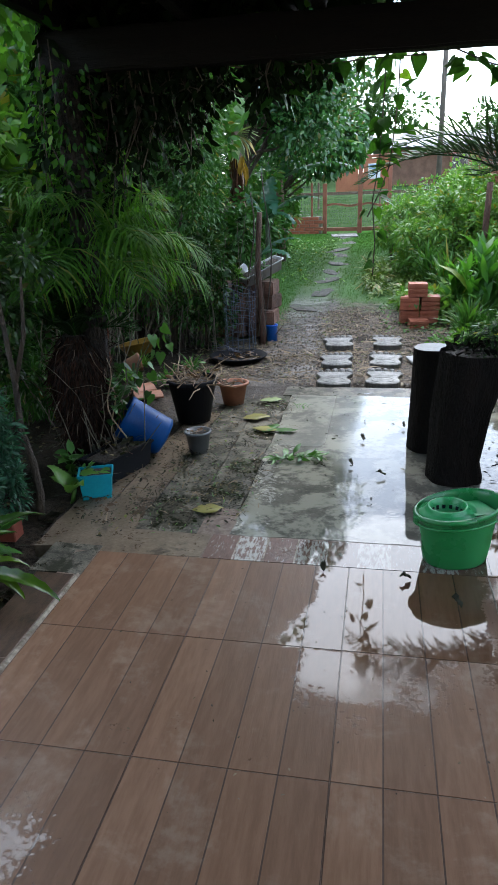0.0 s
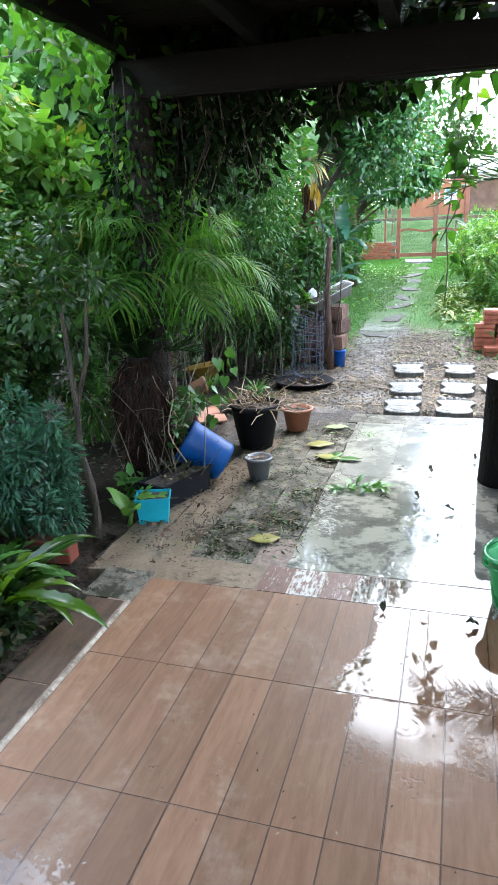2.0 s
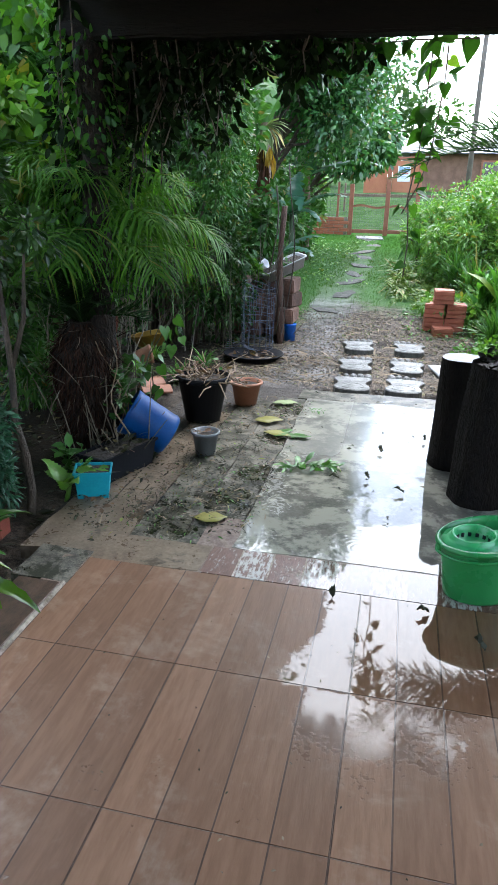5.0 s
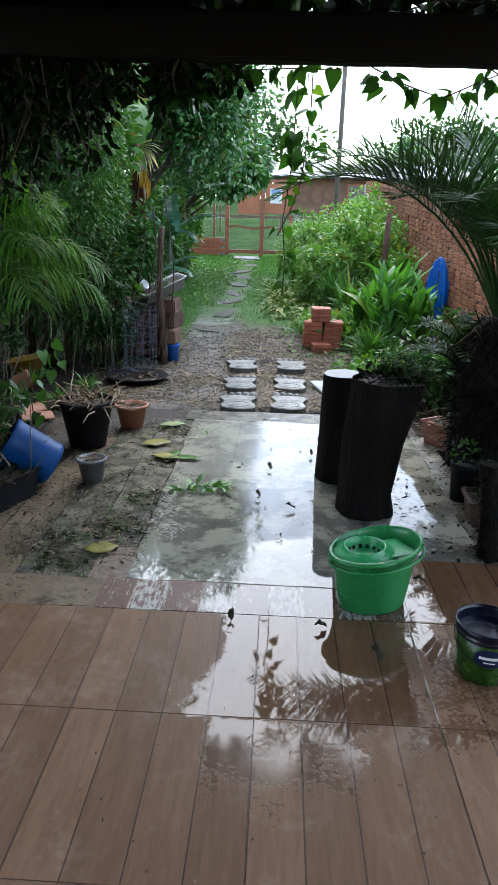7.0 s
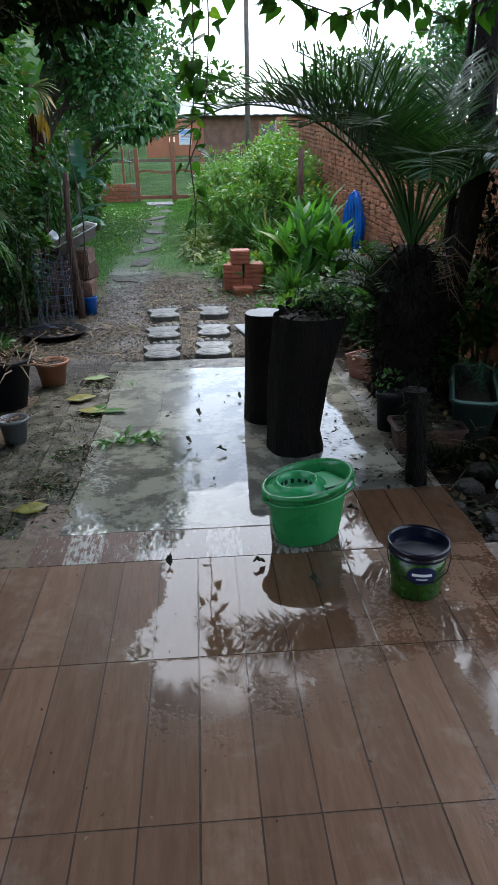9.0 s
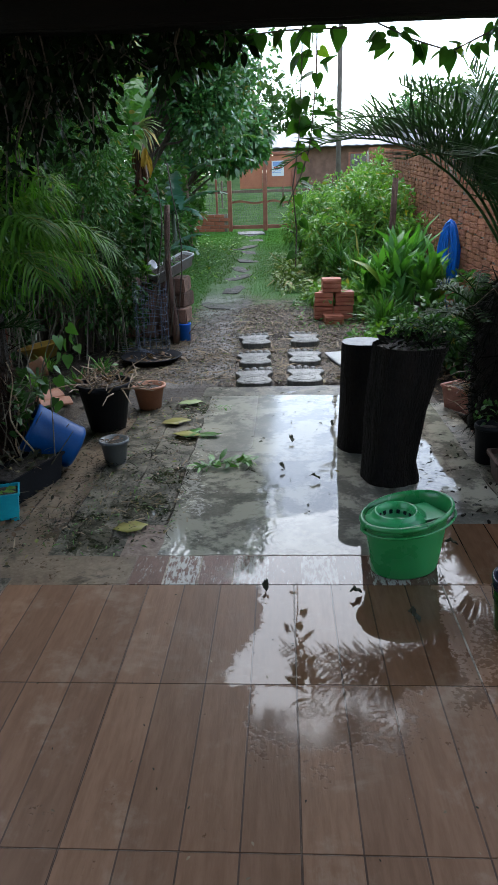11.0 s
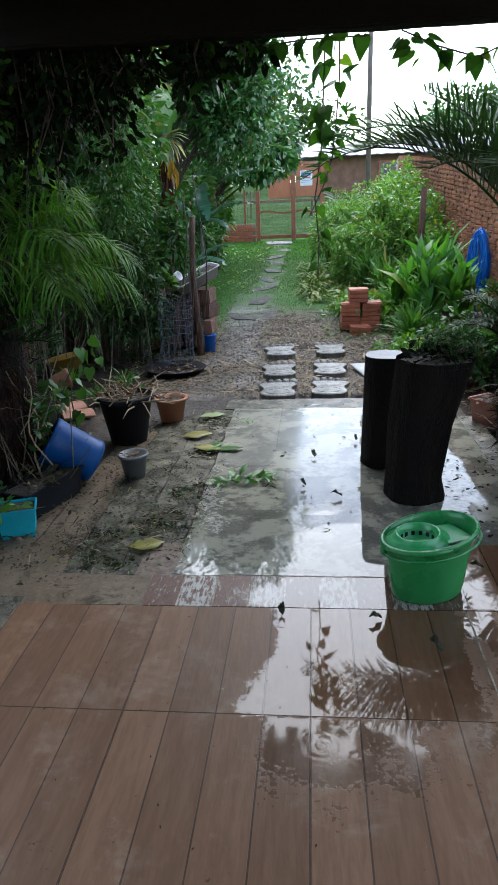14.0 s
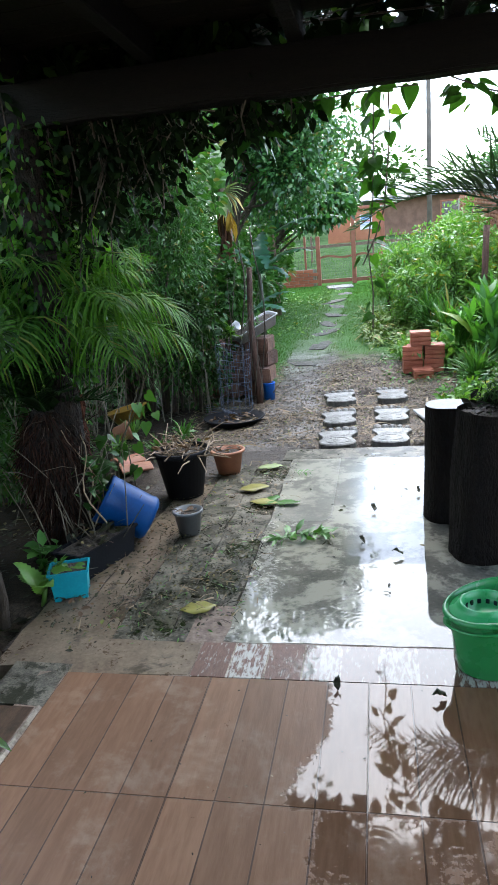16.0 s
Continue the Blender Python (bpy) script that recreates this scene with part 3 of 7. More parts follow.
FINE = fine_leaf(.22)
OVATE = (np.array([(0, 0, 0), (0, .4, .0), (0, .75, -.04), (0, 1, -.12), (-.24, .33, .06), (-.19, .68, .0), (.24, .33, .06), (.19, .68, .0)]),
         [(0, 1, 4), (1, 2, 5, 4), (2, 3, 5), (0, 6, 1), (1, 6, 7, 2), (2, 7, 3)])
HEART = (np.array([(0, 0, 0), (0, .4, .0), (0, .75, -.05), (0, 1.05, -.16), (-.3, -.1, .04), (-.42, .22, .06), (-.26, .62, .0),
                   (.3, -.1, .04), (.42, .22, .06), (.26, .62, .0)]),
         [(0, 5, 4), (0, 1, 5), (1, 2, 6, 5), (2, 3, 6), (0, 7, 8), (0, 8, 1), (1, 8, 9, 2), (2, 9, 3)])
HEART_FINE = (np.array([(0, 0, 0), (0, .2, .015), (0, .45, .01), (0, .72, -.04), (0, 1.08, -.16)]
                       + [(s * x, y, z) for s in (-1, 1) for x, y, z in ((.16, -.12, .03), (.33, -.06, .05), (.43, .14, .06), (.4, .34, .05), (.3, .56, .02), (.16, .8, -.05))]),
              [(0, 6, 5), (0, 1, 7, 6), (1, 2, 8, 7), (2, 9, 8), (2, 3, 10, 9), (3, 4, 10), (0, 11, 12), (0, 12, 13, 1), (1, 13, 14, 2), (2, 14, 15), (2, 15, 16, 3), (3, 16, 4)])
LANCE = (np.array([(0, 0, 0), (0, .3, .04), (0, .65, .0), (0, 1, -.2), (-.085, .3, .07), (-.08, .62, .03), (.085, .3, .07), (.08, .62, .03)]),
         [(0, 1, 4), (1, 2, 5, 4), (2, 3, 5), (0, 6, 1), (1, 6, 7, 2), (2, 7, 3)])
LANCE_WIDE = (LANCE[0] * np.array([1.7, 1.3, 1.0]), LANCE[1])
DIAMOND = (np.array([(0, 0, 0), (-.22, .45, .05), (0, 1, -.08), (.22, .45, .05)]), [(0, 2, 1), (0, 3, 2)])
BLADE = (np.array([(-.03, 0, 0), (.03, 0, 0), (.022, .55, .03), (-.022, .55, .03), (0, 1, -.12)]), [(0, 1, 2, 3), (3, 2, 4)])


def unit(a):
    return a / np.maximum(np.linalg.norm(a, axis=1, keepdims=True), 1e-9)


def leaves(pts, dirs, sizes, shape, rng, tilt=0.6):
    """Many leaves as one (verts, faces): stalk ends, ways they point, lengths."""
    pts, dirs = np.asarray(pts, float), unit(np.asarray(dirs, float))
    n = len(pts)
    sizes = np.broadcast_to(np.asarray(sizes, float), (n,))
    up = np.array([0, 0, 1.0]) + rng.normal(0, tilt, (n, 3))
    side = unit(np.cross(dirs, up))
    nrm = np.cross(side, dirs)
    t, faces = shape
    v = pts[:, None, :] + sizes[:, None, None] * (t[None, :, 0:1] * side[:, None, :] + t[None, :, 1:2] * dirs[:, None, :] + t[None, :, 2:3] * nrm[:, None, :])
    k = len(t)
    v = v.reshape(-1, 3).tolist()
    f = [tuple(i + j * k for i in q) for j in range(n) for q in faces]
    return v, f


def clump_points(n, rng, radii, blobs, hollow=0.55):
    """Leaf places in an uneven crown: n points spread over a number of small clumps inside an ellipsoid."""
    c = unit(rng.normal(0, 1, (blobs, 3))) * rng.uniform(0.25, 0.9, (blobs, 1)) ** 0.7
    r = rng.uniform(0.16, 0.42, blobs)
    who = rng.integers(0, blobs, n)
    d = unit(rng.normal(0, 1, (n, 3)))
    p = c[who] + d * (r[who] * rng.uniform(hollow, 1.0, n) ** 0.6)[:, None]
    return p * np.array(radii), d, c * np.array(radii)


def crowned(name, at, label, category, height, radii, n, size, shape, mat, seed, blobs=26, trunk=0.05, bark=None, lean=(0, 0),
            droop=0.3, stems=1, group="", tilt=0.6):
    """A tree or bush: tapered trunk, limbs to the clumps, and a crown of separate leaves."""
    rng = np.random.default_rng(seed)
    t = thing(name, at, label, category, group)
    p, d, c = clump_points(n, rng, radii, blobs)
    mid = np.array([lean[0], lean[1], height])
    p, c = p + mid, c + mid
    p[:, 2] = np.maximum(p[:, 2], 0.03)
    for s in range(stems):
        off = rng.normal(0, 0.16 * min(radii[0], radii[1]), 2) if stems > 1 else np.zeros(2)
        top = Vector((lean[0] + off[0] * 2, lean[1] + off[1] * 2, height * 0.95))
        pts = [Vector((off[0], off[1], -0.1)), Vector((off[0] + lean[0] * .25 + rng.normal(0, .03), off[1] + lean[1] * .25, height * .35)),
               Vector((lean[0] * .6 + off[0], lean[1] * .6 + rng.normal(0, .04), height * .68)), top]
        smooth(part("trunk", tube(pts, [trunk, trunk * .85, trunk * .65, trunk * .35], 8, 0.08, seed), bark or M_BARK, t))
    limbs = []
    for q in c[:min(len(c), 16)]:
        s = Vector((lean[0] * .5, lean[1] * .5, height * rng.uniform(.45, .8)))
        e = Vector(q)
        m = s.lerp(e, .5) + Vector((0, 0, .08 * height * rng.uniform(-.4, 1)))
        limbs.append(tube([s, m, e], [trunk * .4, trunk * .25, trunk * .08], 5))
    part("branchwork", merge(*limbs), bark or M_BARK, t)
    dirs = d + rng.normal(0, .45, d.shape) + np.array([0, 0, -droop])
    part("crown", leaves(p, dirs, rng.uniform(.6, 1.25, n) * size, shape, rng, tilt), mat, t)
    return t


def frond(length, rng, pairs=34, leaflet=0.34, width=0.014, droop=0.9, vee=0.5, hang=.2, down=(0, 0, -1), bare=.14):
    """A feather palm leaf along +x, rising first and then hanging; returns the rachis and the leaflets, which bend towards down."""
    n = 12
    pts = []
    ang = 0.0
    p = Vector((0, 0, 0))
    down = Vector(down)
    for i in range(n + 1):
        pts.append(p.copy())
        ang = -droop * (i / n) ** 1.6
        p = p + Vector((math.cos(ang), 0, math.sin(ang))) * (length / n)
    rach = tube(pts, [0.011 * (1 - .75 * i / n) for i in range(n + 1)], 5)
    v, f = [], []
    for j in range(pairs):
        s = bare + (1 - bare) * j / (pairs - 1)
        x = s * n
        i = min(int(x), n - 1)
        q = pts[i].lerp(pts[i + 1], x - i)
        fwd = (pts[i + 1] - pts[i]).normalized()
        up = Vector((0, 1, 0)).cross(fwd) * -1
        ll = leaflet * (math.sin(math.pi * min(1, .18 + .78 * s)) ** .7) * rng.uniform(.8, 1.12)
        for sgn in (-1, 1):
            d = (Vector((0, sgn, 0)) * .85 + fwd * rng.uniform(.45, .8) + up * vee * rng.uniform(.5, 1.2)).normalized()
            wv = fwd.cross(d).cross(d).normalized() * width
            o = len(v)
            h = hang * rng.uniform(.5, 1.4)
            for u, w in ((0, .5), (.35, 1), (.7, .8)):
                c = q + d * ll * u * (1 - .25 * h * u) + down * (h * ll * u * u)
                v += [c - wv * w, c + wv * w]
            v.append(q + d * ll * (1 - .25 * h) + down * (h * ll))
            f += [(o, o + 1, o + 3, o + 2), (o + 2, o + 3, o + 5, o + 4), (o + 4, o + 5, o + 6)]
    return rach, (v, f)


def palm(name, at, label, height, radius, fronds, mat, seed, length, spread=(5, 80), droop=(.7, 1.4), leaflet=.34, trunk_profile=None, ragged=0, width=.014,
         az=None, pairs=34, trunk_mat=None, rag_mat=None, rag_len=(.08, .26), given=None, vee=.5, hang=.2, rag_fall=(-1.3, .6), bare=.14):
    rng = np.random.default_rng(seed)
    t = thing(name, at, label, "palm")
    prof = trunk_profile or [(radius * .9, 0), (radius, height * .4), (radius * .9, height)]
    pts, rad = [], []
    for i in range(15):
        u = i / 14
        z = u * height
        k = np.interp(z, [q[1] for q in prof], [q[0] for q in prof])
        pts.append((0, 0, z))
        rad.append(k * (1.06 if i % 2 else .96))
    smooth(part("trunk", tube(pts, rad, 14, .12, seed), trunk_mat or M_PALMBARK, t))
    if ragged:
        a = rng.uniform(0, 2 * math.pi, ragged)
        z = rng.uniform(.12, 1, ragged) * height
        rr = np.interp(z, [q[1] for q in prof], [q[0] for q in prof])
        pp = np.stack([np.cos(a) * rr, np.sin(a) * rr, z], 1)
        dd = np.stack([np.cos(a), np.sin(a), rng.uniform(*rag_fall, ragged)], 1) + rng.normal(0, .45, (ragged, 3))
        tagged(part("fibre_skirt", leaves(pp, dd, rng.uniform(*rag_len, ragged), BLADE, rng), rag_mat or L_DRY, t), kind="stuff")
    for i in range(fronds):
        u = i / max(1, fronds - 1)
        el = spread[0] + (spread[1] - spread[0]) * u + rng.uniform(-6, 6)
        a = (i * 137.5 + rng.uniform(-14, 14)) % 360 if az is None else az[i % len(az)] + rng.uniform(-8, 8)
        ln, dr = length * rng.uniform(.82, 1.12), rng.uniform(*droop)
        if given:
            a, el, ln, dr = given[i]
        m = pose(0, 0, height - .03, 0, 0, a) @ pose(0, 0, 0, 0, -el, 0)
        rach, bl = frond(ln, rng, pairs, leaflet, width, dr, vee, hang, m.to_3x3().transposed() @ Vector((0, 0, -1)), bare=bare)
        fr = part("frond", merge(rach, bl), mat, t, at=m)
    return t


# ---- the ground: one sheet from under the house to the horizon ----
def gz(x, y):
    """Height of the garden's ground."""
    z = -0.035
    if y > 4.6:
        z += 0.0785 * (y - 4.6) ** 2 / (y - 4.6 + 0.7)
    if y > 45:
        z = gz(x, 45) + 0.012 * (y - 45)
    return z


def way_x(y):
    """Middle of the trodden way through the grass."""
    return -.87 + .15 * min(1, max(0, (y - 8.4) / 2.2))


def ground_height(x, y):
    z = gz(x, y)
    rough = 0.02 * noise.noise((x * 1.3, y * 1.3, 0)) + 0.012 * noise.noise((x * 5, y * 5, 3))
    if -1.75 < x < 1.5 and -4.5 < y < 3.9:
        return z - 0.05
    return z + rough - (0.03 if x < -1.45 and y < 3 else 0)


def build_ground():
    xs = sorted(set([round(v, 3) for v in np.concatenate([np.arange(-6, 5.01, 0.14), np.linspace(-6, -60, 16), np.linspace(5, 60, 16), [-400, 400]])]))
    ys = sorted(set([round(v, 3) for v in np.concatenate([np.arange(-5, 17.01, 0.14), np.linspace(17, 60, 30), [90, 160, 400, 900], [-12, -40]])]))
    v = [(x, y, ground_height(x, y)) for y in ys for x in xs]
    n = len(xs)
    f = [(j * n + i, j * n + i + 1, (j + 1) * n + i + 1, (j + 1) * n + i) for j in range(len(ys) - 1) for i in range(n - 1)]
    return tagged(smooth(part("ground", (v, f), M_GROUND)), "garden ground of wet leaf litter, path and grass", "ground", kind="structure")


ground = build_ground()

# ---- terrace floor: bed of mortar with square wood-look tiles, four boards to a tile ----
floor = tagged(part("floor", shift(box(2.66, 4.66, 0.12), pose(0.01, -1.73, -0.1222)), M_GROUT), "dark mortar bed of the tiled terrace", "floor", kind="structure")


def tile_mesh(w, d, boards, gap=0.0045):
    """A tile whose face is parted into boards by shallow grooves."""
    out = []
    bw = w / boards
    for k in range(boards):
        out.append(shift(box(bw - gap, d - 0.003, 0.008, 0.0008), pose(-w / 2 + bw * (k + .5), 0, 0)))
    out.append(shift(box(w - .001, d - 0.002, 0.0072), pose(0, 0, 0.0002)))
    bm = join(*out)
    for face in bm.faces:
        if face.calc_center_median().z < 0.0076 and face.calc_area() > 0.5 * w * d:
            face.material_index = 1
    me = bpy.data.meshes.new("tile")
    bm.to_mesh(me)
    bm.free()
    me.materials.append(M_TILE)
    me.materials.append(M_JOINT)
    return me


tile_me = tile_mesh(0.599, 0.599, 4)
rear_me = tile_mesh(0.597, 0.54, 4)
edge_me = tile_mesh(0.185, 0.597, 1)
edge_me.materials[0] = M_TILE_EDGE
for col in range(-2, 2):
    for row in range(-7, 1):
        t_ob = new("tile", tile_me)
        t_ob.parent = floor
        t_ob.matrix_basis = pose(0.6 * col + 0.3, 0.6 * row + 0.3, -0.008, 0, 0, 0)
for row in range(-7, 1):
    t_ob = new("tile", edge_me)
    t_ob.parent = floor
    t_ob.matrix_basis = pose(-1.325, 0.6 * row + 0.08, -0.0082)
t_ob = new("tile", rear_me)
t_ob.parent = floor
t_ob.matrix_basis = pose(0.915, 0.872, -0.008)
floor_rear = tagged(part("floor_rear", shift(box(2.0, 0.56, 0.12), pose(0.22, 0.876, -0.128)), M_GROUT), "mortar bed under the cut tiles", "floor", kind="structure")

# cut strip of cement-smeared boards between the tiles and the concrete
for k in range(9):
    x0 = -0.69 + 0.146 * k
    part("tile", shift(box(0.143, 0.235, 0.008, 0.001), pose(0, 0, 0)), M_STRIP_PALE if k % 2 else M_STRIP, floor, at=pose(x0 + 0.07, 0.722, -0.0095, 0, 0, 0))
# pale grout lines along two joints and the terrace's side
grout = tagged(part("grout_line", merge(
    tube([(-1.213, -4.0, -.006), (-1.213, .38, -.006)], .0115, 8, .25, 5),
    tube([(0.6, 0.02, -0.0035), (0.6, 0.59, -0.0035)], 0.0055, 6),
    tube([(0.0, 0.0, -0.004), (0.0, 0.6, -0.004)], 0.004, 6)), M_GROUT_PALE), "pale cement joints between terrace tiles", "grout", kind="structure")

tagged(part("strip_joints", join(*[shift(box(.006, .234, .007), pose(-0.693 + 0.146 * k, 0.722, -0.0083)) for k in range(4, 9)]), M_STRIP_PALE),
       "wet cement joints between the cut tiles", "grout", kind="structure")

tagged(part("strip_joints", join(*[shift(box(.007, .234, .007), pose(-0.693 + 0.146 * k, 0.722, -0.0081)) for k in range(1, 4)]), M_GROUT_PALE),
       "pale cement joints between the cut tiles", "grout", kind="structure")

# ---- wet concrete yard in front ----
def slab(name, x0, x1, y0, y1, mat, z=0.0, thick=0.1, seed=0):
    """A cast slab with worn, slightly wavering edges."""
    rng = np.random.default_rng(seed)
    bm = bmesh.new()
    bmesh.ops.create_grid(bm, x_segments=max(2, int((x1 - x0) / .12)), y_segments=max(2, int((y1 - y0) / .12)), size=0.5)
    for v in bm.verts:
        edge = abs(abs(v.co.x) - .5) < 1e-4 or abs(abs(v.co.y) - .5) < 1e-4
        x, y = x0 + (v.co.x + .5) * (x1 - x0), y0 + (v.co.y + .5) * (y1 - y0)
        w = 0.006 if edge else 0
        v.co = Vector((x + rng.normal(0, w), y + rng.normal(0, w), 0.0012 * noise.noise((x * 4, y * 4, seed)) - (0.0006 if edge else 0)))
    geo = bmesh.ops.extrude_face_region(bm, geom=bm.faces[:])
    for v in [g for g in geo["geom"] if isinstance(g, bmesh.types.BMVert)]:
        v.co.z -= 0
    low = [v for v in bm.verts if v not in set(g for g in geo["geom"] if isinstance(g, bmesh.types.BMVert))]
    for v in low:
        v.co.z -= thick
    bmesh.ops.recalc_face_normals(bm, faces=bm.faces[:])
    return part(name, bm, mat, yard, at=pose(0, 0, z))


yard = tagged(part("pavement", shift(box(2.75, 3.0, 0.1), pose(-0.22, 2.26, -0.125)), M_SOIL), "wet concrete paving strewn with leaves", "pavement", kind="structure")
slab("slab", -0.615, 1.075, 0.856, 3.44, M_PAD, -0.006, seed=1)
slab("slab", -0.70, 1.02, 3.452, 3.73, M_PAD_MOSSY, -0.01, seed=2)
slab("slab", 1.083, 1.22, 1.16, 3.2, M_PAD_MOSSY, -0.014, seed=3)
for k, (a, b, y0, y1) in enumerate([(-0.86, -0.622, 0.86, 3.44), (-1.12, -0.868, 0.62, 3.3), (-1.36, -1.128, 0.64, 2.9), (-1.58, -1.368, 0.66, 2.2)]):
    slab("slab", a, b, y0, y1, M_PAD_SAND if k > 1 else M_PAD_MOSSY, -0.012 - 0.002 * k, seed=10 + k)
slab("slab", -1.205, -0.70, 0.606, 0.853, M_PAD_SAND, -0.0065, 0.08, seed=15)
slab("slab", -1.46, -1.208, 0.385, 0.655, M_PAD_MOSSY, -0.0016, 0.08, seed=16)

# ---- house behind the camera, roof and the pergola beam in front ----
wall_house = tagged(part("wall_house", shift(box(8.0, 0.2, 3.0), pose(0, -4.2, -0.05)), M_HOUSE), "plain painted house wall behind the terrace", "wall", kind="structure")
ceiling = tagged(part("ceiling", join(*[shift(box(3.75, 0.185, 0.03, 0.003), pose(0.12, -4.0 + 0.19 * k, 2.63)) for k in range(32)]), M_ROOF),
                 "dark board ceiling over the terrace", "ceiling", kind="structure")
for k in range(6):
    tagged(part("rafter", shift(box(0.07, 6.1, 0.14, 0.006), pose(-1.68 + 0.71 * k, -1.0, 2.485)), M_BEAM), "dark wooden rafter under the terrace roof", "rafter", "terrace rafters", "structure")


def rough_beam(length, h, d, seed):
    bm = box(length, d, h, 0.0)
    bmesh.ops.subdivide_edges(bm, edges=[e for e in bm.edges if e.calc_length() > length * .9], cuts=40)
    bmesh.ops.bevel(bm, geom=[e for e in bm.edges if abs((e.verts[0].co - e.verts[1].co).normalized().x) > .99], offset=.012, segments=2, affect='EDGES')
    for v in bm.verts:
        v.co += Vector((0, .006 * noise.noise((v.co.x * 3, 1, seed)), .007 * noise.noise((v.co.x * 4, v.co.y * 9, seed))))
    return bm


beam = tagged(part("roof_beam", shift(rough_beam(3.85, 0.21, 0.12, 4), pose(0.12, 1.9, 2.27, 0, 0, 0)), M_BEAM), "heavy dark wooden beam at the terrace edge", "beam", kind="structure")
for px in (-1.69, 1.92):
    tagged(part("beam_post", tube([(px, 1.9, -0.1), (px + .01, 1.9, 1.0), (px, 1.9, 2.29)], [.08, .075, .075], 12, .05), M_PALMBARK), "dark round wooden post under the beam", "post", "beam posts", "structure")

# ---- right-hand boundary wall of ribbed hollow bricks ----
WALL_X = 2.1


def ribbed_brick(l, h, d, ribs=4, groove=.007):
    """A hollow clay brick lying on its side, grooved along its length."""
    prof = []
    st = h / ribs
    for k in range(ribs):
        z = k * st
        prof += [(0, z + groove * .4), (0, z + st - groove), (groove * .8, z + st - groove * .7), (groove * .8, z + st)]
    front = [(-d / 2 + p, z) for p, z in prof]
    back = [(d / 2 - p, z) for p, z in reversed(prof)]
    ring = front + back
    n = len(ring)
    v = [(x, y, z) for x in (-l / 2, l / 2) for y, z in ring]
    f = [(i, (i + 1) % n, n + (i + 1) % n, n + i) for i in range(n)] + [tuple(reversed(range(n))), tuple(range(n, 2 * n))]
    return v, f


def wall_top(y):
    return gz(0, y) + 1.78


wall_me = part("brick", ribbed_brick(0.2955, 0.187, 0.13, 3, .013), M_WALLBRICK)
wall_right = tagged(part("wall_right", merge(*[((lambda q: ([(WALL_X + .005 + p[0], y + p[1], gz(0, y) - .25 + p[2]) for p in q[0]], q[1]))(
    (lambda b: ([tuple(v.co) for v in b.verts], [tuple(v.index for v in fc.verts) for fc in b.faces]))(box(.11, .605, 1.98))))
    for y in np.arange(1.4, 16.0, .6)]), M_MORTAR), "weathered brick boundary wall of the garden", "wall", kind="structure")
rng = np.random.default_rng(5)
rest = []
count = 0
for row in range(10):
    for i in range(-8, 62):
        y = i * 0.297 + (0.148 if row % 2 else 0)
        if y < 1.2 or y > 15.7:
            continue
        z = gz(0, y) - 0.1 + row * 0.19
        m = pose(WALL_X + rng.normal(0, .0022), y, z + rng.normal(0, .003), 0, 0, 90 + rng.normal(0, .6))
        if 2.0 < y < 10.0 and count < 290:
            b = wall_me if count == 0 else new("brick", wall_me.data)
            b.parent, b.matrix_basis = wall_right, m
            count += 1
        else:
            q = ribbed_brick(0.2955, 0.185, 0.13, 3, .013)
            rest.append(([m @ Vector(p) for p in q[0]], q[1]))
tagged(part("brickwork", merge(*rest), M_WALLBRICK, wall_right), kind="stuff")

# ---- the gate, far end of the path ----
GY = 15.5


def wavy_rail(x0, x1, z, h, d, rise):
    n = 16
    v, f = [], []
    for i in range(n + 1):
        u = i / n
        zz = z + rise * math.sin(2 * math.pi * u)
        x = x0 + (x1 - x0) * u
        v += [(x, -d / 2, zz), (x, d / 2, zz), (x, d / 2, zz + h), (x, -d / 2, zz + h)]
    for i in range(n):
        for k in range(4):
            f.append((i * 4 + k, i * 4 + (k + 1) % 4, i * 4 + 4 + (k + 1) % 4, i * 4 + 4 + k))
    f += [(3, 2, 1, 0), (n * 4, n * 4 + 1, n * 4 + 2, n * 4 + 3)]
    return v, f


gate = thing("garden_gate", (0, GY, 0.78), "red-brown wooden garden gate with wire mesh panels", "gate")
for x, z0, z1, w in ((-1.31, -.1, 1.15, .1), (-0.45, -.1, 1.72, .105), (0.25, -.1, 1.72, .1)):
    part("post", shift(box(w, .1, z1 - z0, .008), pose(x, 0, z0)), M_GATE, gate)
for x0, x1 in ((-1.26, -.505), (-.395, .2)):
    part("bottom_rail", shift(box(x1 - x0, .05, .09, .005), pose((x0 + x1) / 2, 0, .03)), M_GATE, gate)
    part("curved_rail", wavy_rail(x0, x1, .62, .05, .045, .025), M_GATE, gate)
    mesh_wires = []
    for k in range(1, int((x1 - x0) / .05)):
        mesh_wires.append(tube([(x0 + .05 * k, 0.01, .1), (x0 + .05 * k, 0.01, .95)], .0014, 3))
    for k in range(17):
        mesh_wires.append(tube([(x0, 0.014, .12 + .05 * k), (x1, 0.014, .12 + .05 * k)], .0014, 3))
    part("wire_mesh", merge(*mesh_wires), M_WIRE, gate, "thin grey wire mesh")
for x0, x1, z0, z1 in ((-1.05, -.51, .95, 1.5), (-.39, .2, .98, 1.68)):
    part("board_panel", shift(box(x1 - x0, .03, z1 - z0, .004), pose((x0 + x1) / 2, .02, z0)), M_GATE_PANEL, gate, "solid orange painted board")
part("top_rail", shift(box(.72, .07, .07, .006), pose(-.1, 0, 1.69)), M_GATE, gate)

